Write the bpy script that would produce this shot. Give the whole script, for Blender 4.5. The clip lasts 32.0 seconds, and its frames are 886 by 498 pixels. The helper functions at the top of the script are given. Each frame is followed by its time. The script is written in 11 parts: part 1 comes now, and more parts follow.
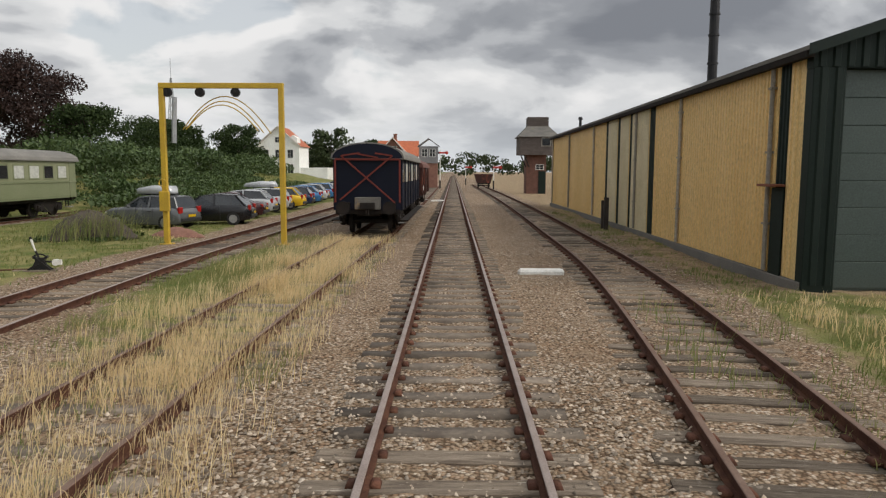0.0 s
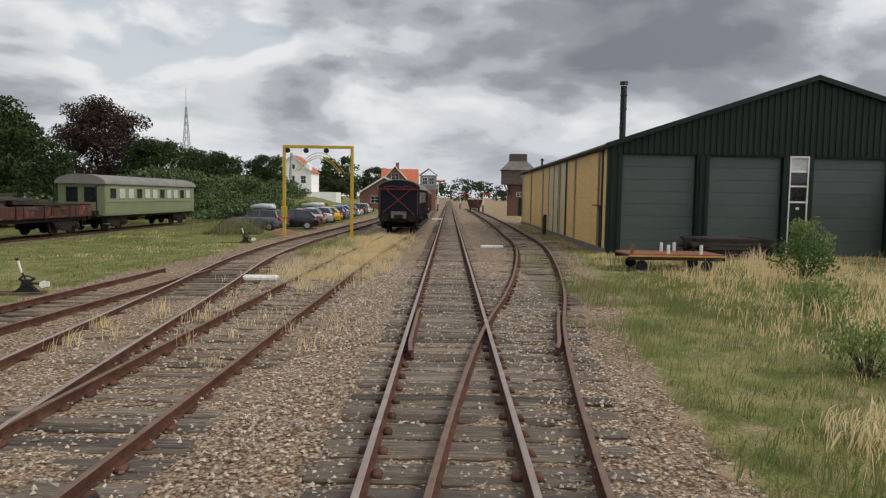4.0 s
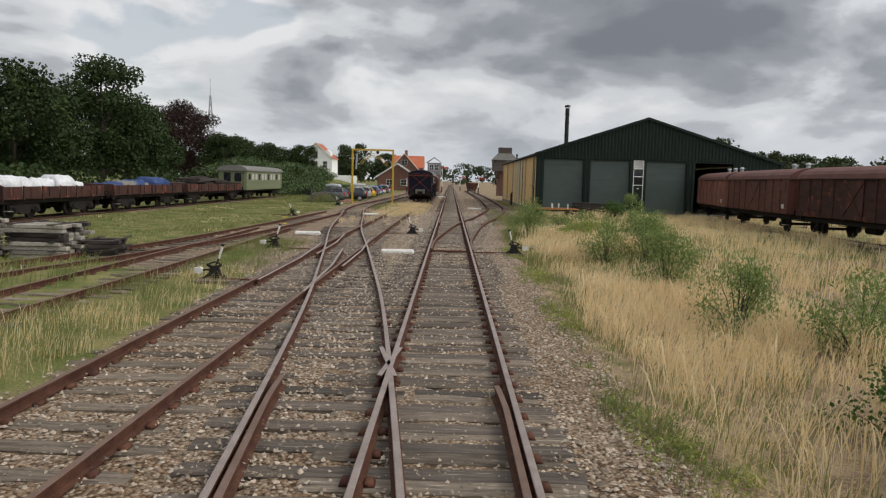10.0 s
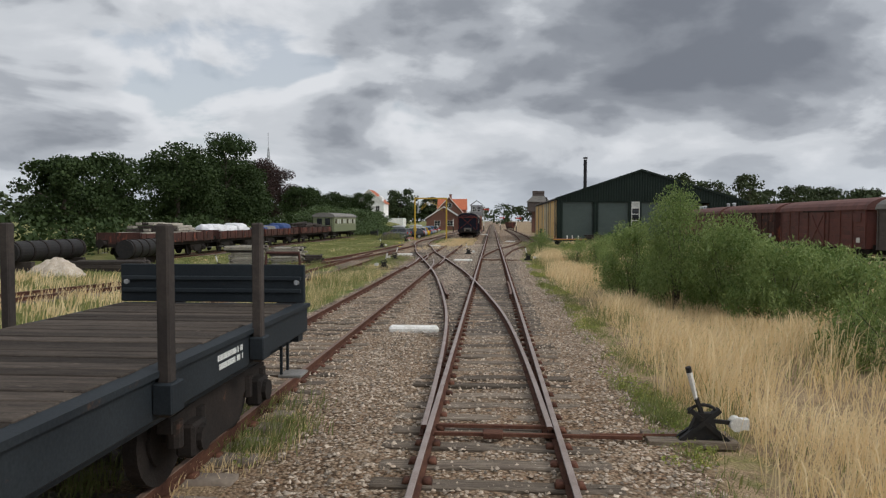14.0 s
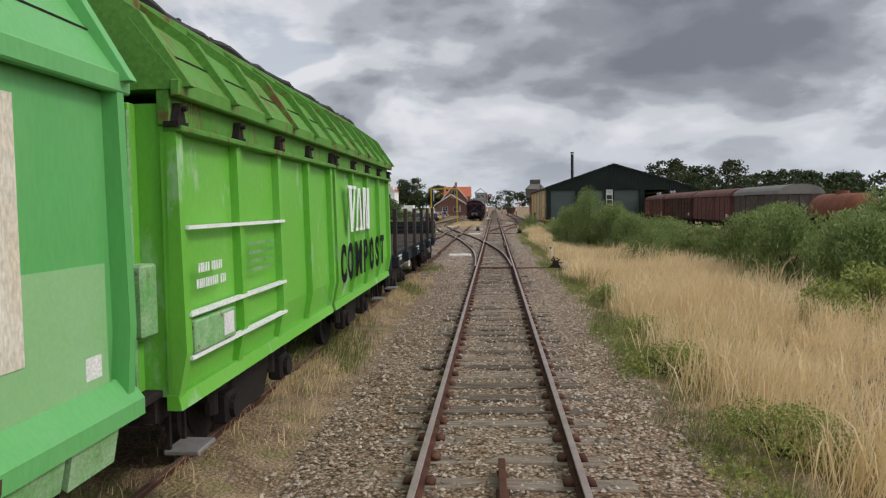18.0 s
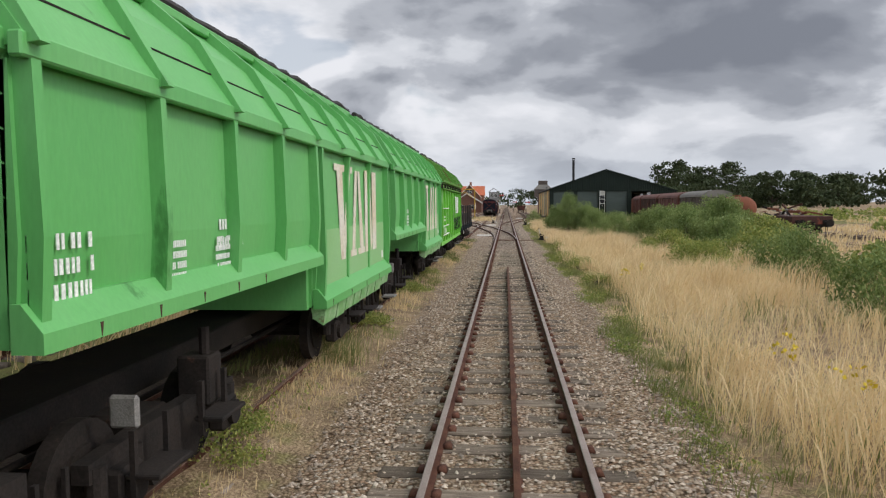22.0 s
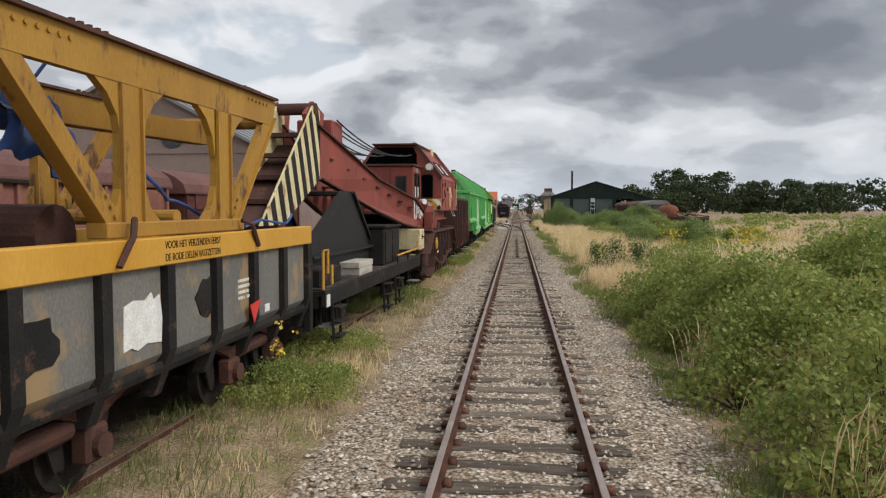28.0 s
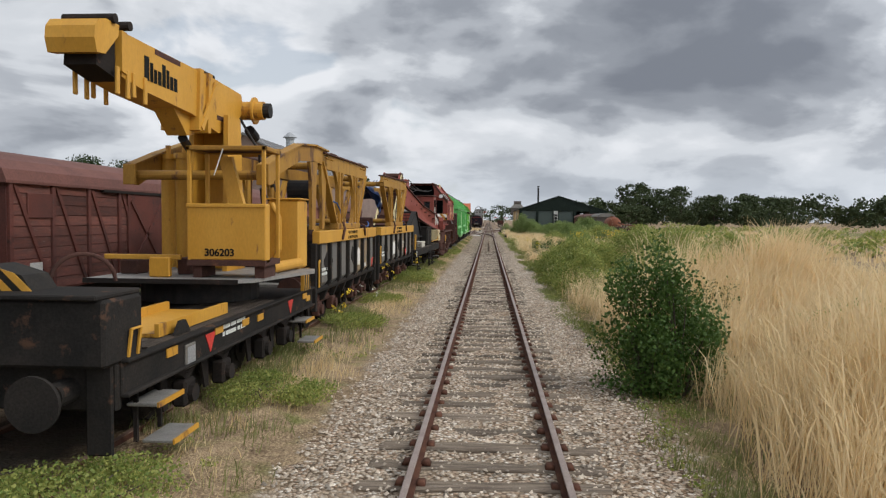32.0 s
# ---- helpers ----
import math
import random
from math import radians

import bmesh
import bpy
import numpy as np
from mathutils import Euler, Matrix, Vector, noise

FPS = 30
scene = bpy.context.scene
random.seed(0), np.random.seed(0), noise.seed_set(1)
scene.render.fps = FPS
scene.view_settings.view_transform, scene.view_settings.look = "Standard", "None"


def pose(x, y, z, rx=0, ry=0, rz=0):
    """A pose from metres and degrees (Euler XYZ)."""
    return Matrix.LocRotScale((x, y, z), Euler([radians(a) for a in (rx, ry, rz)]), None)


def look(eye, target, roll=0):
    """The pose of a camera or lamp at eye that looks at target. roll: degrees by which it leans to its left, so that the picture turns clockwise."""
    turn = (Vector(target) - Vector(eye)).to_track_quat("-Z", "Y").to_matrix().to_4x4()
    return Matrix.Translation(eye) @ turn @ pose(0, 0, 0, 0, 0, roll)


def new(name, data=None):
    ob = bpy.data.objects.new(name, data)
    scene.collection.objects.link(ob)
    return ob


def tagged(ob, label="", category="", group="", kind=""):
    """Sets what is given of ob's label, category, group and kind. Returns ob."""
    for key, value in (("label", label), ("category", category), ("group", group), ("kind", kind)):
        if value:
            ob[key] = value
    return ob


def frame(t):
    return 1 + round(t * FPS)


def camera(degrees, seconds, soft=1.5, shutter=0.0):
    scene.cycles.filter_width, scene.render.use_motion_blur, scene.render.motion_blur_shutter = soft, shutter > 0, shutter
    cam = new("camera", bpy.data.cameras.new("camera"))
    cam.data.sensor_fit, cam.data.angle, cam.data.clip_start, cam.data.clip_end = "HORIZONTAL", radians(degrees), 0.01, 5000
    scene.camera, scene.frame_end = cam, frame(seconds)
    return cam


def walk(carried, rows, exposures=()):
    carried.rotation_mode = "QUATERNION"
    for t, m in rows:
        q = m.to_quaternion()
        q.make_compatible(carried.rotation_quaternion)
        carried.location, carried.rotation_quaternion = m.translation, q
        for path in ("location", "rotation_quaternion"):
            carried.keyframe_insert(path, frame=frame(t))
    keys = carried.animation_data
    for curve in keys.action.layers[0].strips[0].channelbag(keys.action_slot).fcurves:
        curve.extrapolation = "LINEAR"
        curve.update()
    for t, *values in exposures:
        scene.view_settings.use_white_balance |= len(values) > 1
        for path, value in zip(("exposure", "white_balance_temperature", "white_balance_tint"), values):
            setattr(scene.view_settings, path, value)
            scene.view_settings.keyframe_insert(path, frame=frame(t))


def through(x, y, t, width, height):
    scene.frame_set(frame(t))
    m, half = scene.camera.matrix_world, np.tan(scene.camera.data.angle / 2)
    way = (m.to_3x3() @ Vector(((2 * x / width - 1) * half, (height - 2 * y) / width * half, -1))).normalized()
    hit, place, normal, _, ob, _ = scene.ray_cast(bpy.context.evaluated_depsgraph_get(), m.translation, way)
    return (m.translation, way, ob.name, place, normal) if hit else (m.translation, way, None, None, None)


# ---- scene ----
# ---------------------------------------------------------------- camera and its way
cam = camera(64.5, 32.0, soft=1.25)
EYE_X, EYE_Z = -0.022, 2.448
# seconds, place along the track, yaw, pitch, roll
PATH = [
    (0.0, -7.307, 0.817, -6.321, -0.218),
    (0.5, -9.650, 0.743, -6.367, -0.059),
    (1.0, -12.040, 0.570, -6.044, -0.163),
    (1.5, -14.453, 0.730, -5.991, -0.503),
    (2.0, -16.835, 0.823, -4.985, -0.778),
    (2.5, -19.149, 0.165, -4.212, -0.838),
    (3.0, -21.407, -0.198, -4.238, -0.800),
    (3.5, -23.721, 0.245, -4.254, -0.824),
    (5.5, -33.080, 0.712, -4.081, -1.038),
    (6.0, -35.545, 0.578, -3.840, -1.358),
    (6.5, -38.035, 0.325, -3.459, -1.589),
    (7.0, -40.521, -0.053, -3.593, -1.744),
    (7.5, -42.981, 0.176, -4.065, -1.773),
    (8.0, -45.477, 0.875, -4.479, -1.625),
    (8.5, -47.983, 1.113, -4.325, -1.483),
    (9.0, -50.471, 1.067, -4.069, -1.442),
    (9.5, -52.960, 0.885, -4.270, -1.493),
    (10.0, -55.484, 0.647, -5.579, -1.458),
    (10.5, -58.069, 1.150, -5.972, -1.223),
    (11.0, -60.623, 2.719, -3.958, -1.012),
    (11.5, -63.111, 3.195, -3.610, -0.900),
    (12.0, -65.570, 3.206, -3.955, -0.771),
    (12.5, -67.993, 3.076, -4.224, -0.559),
    (13.0, -70.536, 3.029, -3.539, -0.304),
    (13.5, -73.147, 3.361, -2.533, -0.121),
    (14.0, -75.722, 3.976, -2.324, -0.061),
    (14.5, -78.258, 4.439, -2.685, 0.012),
    (16.5, -88.571, 5.033, -2.796, 0.236),
    (17.0, -91.174, 4.939, -2.808, 0.443),
    (17.5, -93.791, 4.512, -2.971, 0.573),
    (18.0, -96.408, 4.170, -3.422, 0.749),
    (18.5, -99.017, 4.227, -4.119, 0.885),
    (19.0, -101.662, 4.496, -4.467, 0.848),
    (19.5, -104.223, 4.516, -4.232, 0.677),
    (20.0, -106.832, 4.321, -3.774, 0.432),
    (20.5, -109.515, 4.513, -3.816, 0.286),
    (21.0, -112.248, 5.039, -3.933, 0.354),
    (21.5, -114.960, 5.370, -3.884, 0.466),
    (22.0, -117.626, 5.138, -3.591, 0.476),
    (22.5, -120.370, 4.788, -3.610, 0.390),
    (23.0, -123.267, 4.910, -3.780, 0.392),
    (23.5, -126.032, 5.156, -3.898, 0.416),
    (24.0, -128.705, 5.099, -3.954, 0.300),
    (24.5, -131.366, 5.249, -3.745, 0.162),
    (25.0, -134.045, 5.706, -3.262, 0.164),
    (25.5, -136.743, 5.866, -3.427, 0.196),
    (27.5, -147.573, 5.595, -3.057, 0.052),
    (28.0, -150.312, 5.969, -3.323, -0.083),
    (28.5, -152.944, 6.689, -3.506, -0.045),
    (29.0, -155.479, 6.373, -3.370, -0.105),
    (29.5, -157.919, 6.333, -4.176, -0.187),
    (30.0, -160.248, 5.970, -4.296, 0.104),
    (30.5, -162.550, 5.018, -4.189, 0.270),
    (31.0, -164.833, 4.824, -3.501, -0.031),
    (31.5, -166.999, 4.358, -2.652, -0.315),
    (32.0, -169.255, 3.703, -2.452, -0.493),
]
walk(cam, [(t, pose(EYE_X, y, EYE_Z, 90 + pitch, roll, yaw)) for t, y, yaw, pitch, roll in PATH],
     exposures=[(0.0, -0.34, 6550, 10), (2.0, -0.22, 6500, 10), (3.0, -0.39, 6400, 10), (5.0, -0.39, 6400, 10), (8.0, -0.44, 6400, 10), (12.0, -0.46, 6300, 10), (14.0, -0.52, 6200, 10), (19.0, -0.48, 6200, 12), (21.0, -0.42, 6200, 12), (23.0, -0.22, 6250, 12), (25.0, -0.08, 6250, 10), (28.0, -0.33, 6250, 10), (32.0, -0.34, 6200, 10)])
# ---------------------------------------------------------------- sky and sun
world = bpy.data.worlds.new("sky")
scene.world = world
world.use_nodes = True


def make_sky():
    nt = world.node_tree
    nt.nodes.clear()
    N, L = nt.nodes.new, nt.links.new
    out, bg = N("ShaderNodeOutputWorld"), N("ShaderNodeBackground")
    sky = N("ShaderNodeTexSky")
    sky.sky_type, sky.sun_disc = "NISHITA", False
    sky.sun_elevation, sky.sun_rotation = radians(42), radians(112)
    sky.air_density, sky.dust_density = 1.2, 1.5
    coord = N("ShaderNodeTexCoord")
    sep = N("ShaderNodeSeparateXYZ")
    L(coord.outputs["Generated"], sep.inputs[0])

    def math_node(op, a, b=None, clamp=False):
        n = N("ShaderNodeMath")
        n.operation, n.use_clamp = op, clamp
        for i, v in enumerate((a, b)):
            if v is None:
                continue
            if isinstance(v, (int, float)):
                n.inputs[i].default_value = v
            else:
                L(v, n.inputs[i])
        return n.outputs[0]

    # a layer seen from below: its heaps grow flatter and smaller towards the horizon
    up = math_node("MAXIMUM", sep.outputs[2], 0.0)

    def plane(shift):
        p = N("ShaderNodeCombineXYZ")
        L(sep.outputs[0], p.inputs[0])
        L(sep.outputs[1], p.inputs[1])
        L(math_node("MULTIPLY", math_node("POWER", math_node("ADD", math_node("ADD", up, shift), 0.01), 0.72), 1.75), p.inputs[2])
        return p.outputs[0]

    def noise(vec, scale, detail, rough, offset, distort=0.0):
        m = N("ShaderNodeMapping")
        m.inputs["Location"].default_value = offset
        m.inputs["Scale"].default_value = scale
        L(vec, m.inputs[0])
        n = N("ShaderNodeTexNoise")
        n.inputs["Scale"].default_value = 1.0
        n.inputs["Detail"].default_value, n.inputs["Roughness"].default_value = detail, rough
        n.inputs["Distortion"].default_value = distort
        L(m.outputs[0], n.inputs["Vector"])
        return n.outputs[0]

    def ramp(fac, stops):
        r = N("ShaderNodeValToRGB")
        r.color_ramp.interpolation = "EASE"
        el = r.color_ramp.elements
        while len(el) < len(stops):
            el.new(0.5)
        for e, (p, c) in zip(el, stops):
            e.position, e.color = p, (*c, 1)
        L(fac, r.inputs[0])
        return r.outputs[0]

    def towards(azimuth, elevation, power):
        a, e = radians(azimuth), radians(elevation)
        dot = N("ShaderNodeVectorMath")
        dot.operation = "DOT_PRODUCT"
        L(coord.outputs["Generated"], dot.inputs[0])
        dot.inputs[1].default_value = (math.sin(a) * math.cos(e), math.cos(a) * math.cos(e), math.sin(e))
        return math_node("POWER", math_node("MAXIMUM", dot.outputs["Value"], 0.0), power)

    def layer(shift):
        """Thickness of the cloud: broad masses, heaped puffs and fine breaks."""
        p = plane(shift)
        broad = noise(p, (1.7, 1.7, 1.9), 3, 0.5, (4.3, 1.1, 0.0))
        mass = noise(p, (4.6, 4.6, 5.2), 8, 0.53, (2.2, 7.4, 0.5), 0.3)
        bent = N("ShaderNodeVectorMath")
        bent.operation = "MULTIPLY_ADD"
        wob = N("ShaderNodeTexNoise")
        wob.inputs["Scale"].default_value, wob.inputs["Detail"].default_value = 7.0, 5.0
        L(p, wob.inputs["Vector"])
        L(wob.outputs["Color"], bent.inputs[0])
        bent.inputs[1].default_value = (0.16, 0.16, 0.16)
        L(p, bent.inputs[2])
        puff = N("ShaderNodeTexVoronoi")
        puff.feature = "SMOOTH_F1"
        puff.inputs["Scale"].default_value, puff.inputs["Smoothness"].default_value = 11.0, 0.35
        L(bent.outputs[0], puff.inputs["Vector"])
        d = math_node("ADD", math_node("MULTIPLY", broad, 0.50), math_node("MULTIPLY", mass, 0.72))
        return math_node("ADD", d, math_node("MULTIPLY", math_node("SUBTRACT", 0.5, puff.outputs["Distance"]), 0.18))

    thick = math_node("SUBTRACT", layer(0.0), 0.155)
    rim = math_node("SUBTRACT", thick, math_node("SUBTRACT", layer(0.02), 0.155))
    # thin bright places high on one side and along the foot of the layer, a heavy bank high on the other
    for azimuth, elevation, power, weight in ((-20, 15, 90, -0.20), (-6, 6.5, 500, -0.10), (9, 5.0, 500, -0.06), (14, 13, 45, 0.225), (-5, 12, 260, 0.05), (-34, 9, 160, -0.06)):
        thick = math_node("ADD", thick, math_node("MULTIPLY", towards(azimuth, elevation, power), weight))
    tone = math_node("SUBTRACT", thick, math_node("MULTIPLY", rim, 0.9))
    grey = ramp(tone, [(0.33, (1.05, 1.05, 1.05)), (0.43, (0.84, 0.855, 0.87)), (0.50, (0.58, 0.60, 0.63)),
                       (0.58, (0.39, 0.41, 0.445)), (0.70, (0.27, 0.288, 0.325))])
    # gaps of blue where the layer is thin
    gap = ramp(thick, [(0.29, (1, 1, 1)), (0.37, (0, 0, 0))])
    mix1 = N("ShaderNodeMix")
    mix1.data_type = "RGBA"
    L(math_node("MULTIPLY", gap, 0.4), mix1.inputs[0])
    L(grey, mix1.inputs[6])
    blue = N("ShaderNodeMix")
    blue.data_type, blue.blend_type = "RGBA", "MULTIPLY"
    blue.inputs[0].default_value = 1.0
    L(sky.outputs[0], blue.inputs[6])
    blue.inputs[7].default_value = (0.11, 0.11, 0.11, 1)
    L(blue.outputs[2], mix1.inputs[7])
    # the layer brightens towards the horizon
    low = ramp(sep.outputs[2], [(0.0, (1, 1, 1)), (0.11, (0, 0, 0))])
    mix2 = N("ShaderNodeMix")
    mix2.data_type = "RGBA"
    L(math_node("MULTIPLY", low, 0.55), mix2.inputs[0])
    L(mix1.outputs[2], mix2.inputs[6])
    mix2.inputs[7].default_value = (0.82, 0.87, 0.92, 1)
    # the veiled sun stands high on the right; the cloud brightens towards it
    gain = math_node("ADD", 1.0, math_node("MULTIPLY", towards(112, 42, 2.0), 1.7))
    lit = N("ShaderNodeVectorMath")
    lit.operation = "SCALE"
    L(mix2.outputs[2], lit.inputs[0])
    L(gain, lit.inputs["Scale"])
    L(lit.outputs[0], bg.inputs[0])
    bg.inputs[1].default_value = 1.0
    L(bg.outputs[0], out.inputs[0])


make_sky()
sun = new("sun", bpy.data.lights.new("sun", "SUN"))
sun.data.energy, sun.data.angle, sun.data.color = 1.8, radians(12), (1.0, 0.92, 0.79)
sun.matrix_world = look((31, -7, 29), (0, 0, 0))
# ---------------------------------------------------------------- materials
def rgb(c, k=1.0):
    return (c[0] * k, c[1] * k, c[2] * k, 1)


def surface(name, c1, c2=None, scale=1.5, grain=40.0, rough=0.7, metal=0.0, bump=0.25, wear=None, wear_at=0.62,
            wear_scale=2.0, streak=(1, 1, 1), shift=0.0, spec=0.4, island=0.0, speck=0.22):
    """Two tones at a large and a fine scale, with an optional third colour of rust, dirt or bare material in patches."""
    m = bpy.data.materials.new(name)
    m.use_nodes = True
    nt = m.node_tree
    N, L = nt.nodes.new, nt.links.new
    bsdf = nt.nodes["Principled BSDF"]
    coord, info, add = N("ShaderNodeTexCoord"), N("ShaderNodeObjectInfo"), N("ShaderNodeVectorMath")
    mul = N("ShaderNodeMath")
    mul.operation = "MULTIPLY"
    mul.inputs[1].default_value = 37.0
    L(info.outputs["Random"], mul.inputs[0])
    L(coord.outputs["Object"], add.inputs[0])
    L(mul.outputs[0], add.inputs[1])
    mp = N("ShaderNodeMapping")
    mp.inputs["Scale"].default_value = streak
    L(add.outputs[0], mp.inputs[0])

    def noise_tex(s, detail=5.0, r=0.6):
        n = N("ShaderNodeTexNoise")
        n.inputs["Scale"].default_value, n.inputs["Detail"].default_value, n.inputs["Roughness"].default_value = s, detail, r
        L(mp.outputs[0], n.inputs["Vector"])
        return n.outputs[0]

    def mix(fac, a, b, kind="MIX"):
        n = N("ShaderNodeMix")
        n.data_type, n.blend_type = "RGBA", kind
        if isinstance(fac, float):
            n.inputs[0].default_value = fac
        else:
            L(fac, n.inputs[0])
        for i, v in ((6, a), (7, b)):
            if isinstance(v, tuple):
                n.inputs[i].default_value = v
            else:
                L(v, n.inputs[i])
        return n.outputs[2]

    def span(x, lo, hi):
        n = N("ShaderNodeMapRange")
        n.inputs["From Min"].default_value, n.inputs["From Max"].default_value = lo, hi
        L(x, n.inputs["Value"])
        return n.outputs[0]

    c2 = c2 or tuple(0.72 * v for v in c1)
    big, fine = noise_tex(scale), noise_tex(grain, 3.0)
    col = mix(span(big, 0.36, 0.66), rgb(c1), rgb(c2))
    k = N("ShaderNodeMapRange")
    k.inputs["To Min"].default_value, k.inputs["To Max"].default_value = 1 - speck, 1 + speck
    L(span(fine, 0.3, 0.7), k.inputs["Value"])
    g = N("ShaderNodeCombineXYZ")
    for i in range(3):
        L(k.outputs[0], g.inputs[i])
    col = mix(1.0, col, g.outputs[0], "MULTIPLY")
    if wear:
        w = noise_tex(wear_scale, 8.0, 0.68)
        col = mix(span(w, wear_at, wear_at + 0.07), col, rgb(wear))
    if shift or island:
        src = info.outputs["Random"]
        if island:
            geo = N("ShaderNodeNewGeometry")
            src = geo.outputs["Random Per Island"]
        s = N("ShaderNodeMapRange")
        amount = shift or island
        s.inputs["To Min"].default_value, s.inputs["To Max"].default_value = 1 - amount, 1 + amount
        L(src, s.inputs["Value"])
        g2 = N("ShaderNodeCombineXYZ")
        for i in range(3):
            L(s.outputs[0], g2.inputs[i])
        col = mix(1.0, col, g2.outputs[0], "MULTIPLY")
    L(col, bsdf.inputs["Base Color"])
    bsdf.inputs["Metallic"].default_value = metal
    bsdf.inputs["Specular IOR Level"].default_value = spec
    r = N("ShaderNodeMapRange")
    r.inputs["To Min"].default_value, r.inputs["To Max"].default_value = max(0.05, rough - 0.12), min(1.0, rough + 0.12)
    L(big, r.inputs["Value"])
    L(r.outputs[0], bsdf.inputs["Roughness"])
    if bump:
        b = N("ShaderNodeBump")
        b.inputs["Strength"].default_value, b.inputs["Distance"].default_value = bump, 0.01
        L(fine, b.inputs["Height"])
        L(b.outputs[0], bsdf.inputs["Normal"])
    return m


def leaf_material(name, c1, c2, rough=0.6, through=0.25):
    """Foliage: a tone for each leaf or blade, with light that comes through."""
    m = bpy.data.materials.new(name)
    m.use_nodes = True
    nt = m.node_tree
    N, L = nt.nodes.new, nt.links.new
    bsdf = nt.nodes["Principled BSDF"]
    geo, mix = N("ShaderNodeNewGeometry"), N("ShaderNodeMix")
    mix.data_type = "RGBA"
    coord, nz, sm = N("ShaderNodeTexCoord"), N("ShaderNodeTexNoise"), N("ShaderNodeMath")
    nz.inputs["Scale"].default_value = 0.35
    L(coord.outputs["Object"], nz.inputs["Vector"])
    sm.operation = "MULTIPLY_ADD"
    L(nz.outputs[0], sm.inputs[0])
    sm.inputs[1].default_value = 0.9
    half = N("ShaderNodeMath")
    half.operation = "MULTIPLY_ADD"
    L(geo.outputs["Random Per Island"], half.inputs[0])
    half.inputs[1].default_value, half.inputs[2].default_value = 0.7, -0.25
    L(half.outputs[0], sm.inputs[2])
    L(sm.outputs[0], mix.inputs[0])
    mix.inputs[6].default_value, mix.inputs[7].default_value = rgb(c1), rgb(c2)
    L(mix.outputs[2], bsdf.inputs["Base Color"])
    bsdf.inputs["Roughness"].default_value = rough
    bsdf.inputs["Specular IOR Level"].default_value = 0.25
    if through:
        tr, ms, out = N("ShaderNodeBsdfTranslucent"), N("ShaderNodeMixShader"), nt.nodes["Material Output"]
        L(mix.outputs[2], tr.inputs[0])
        ms.inputs[0].default_value = through
        L(bsdf.outputs[0], ms.inputs[1])
        L(tr.outputs[0], ms.inputs[2])
        L(ms.outputs[0], out.inputs[0])
    return m


def glass_material(name, tint=(0.6, 0.65, 0.65), rough=0.05):
    m = bpy.data.materials.new(name)
    m.use_nodes = True
    b = m.node_tree.nodes["Principled BSDF"]
    b.inputs["Base Color"].default_value = rgb(tint)
    b.inputs["Roughness"].default_value = rough
    b.inputs["Transmission Weight"].default_value = 0.6
    return m


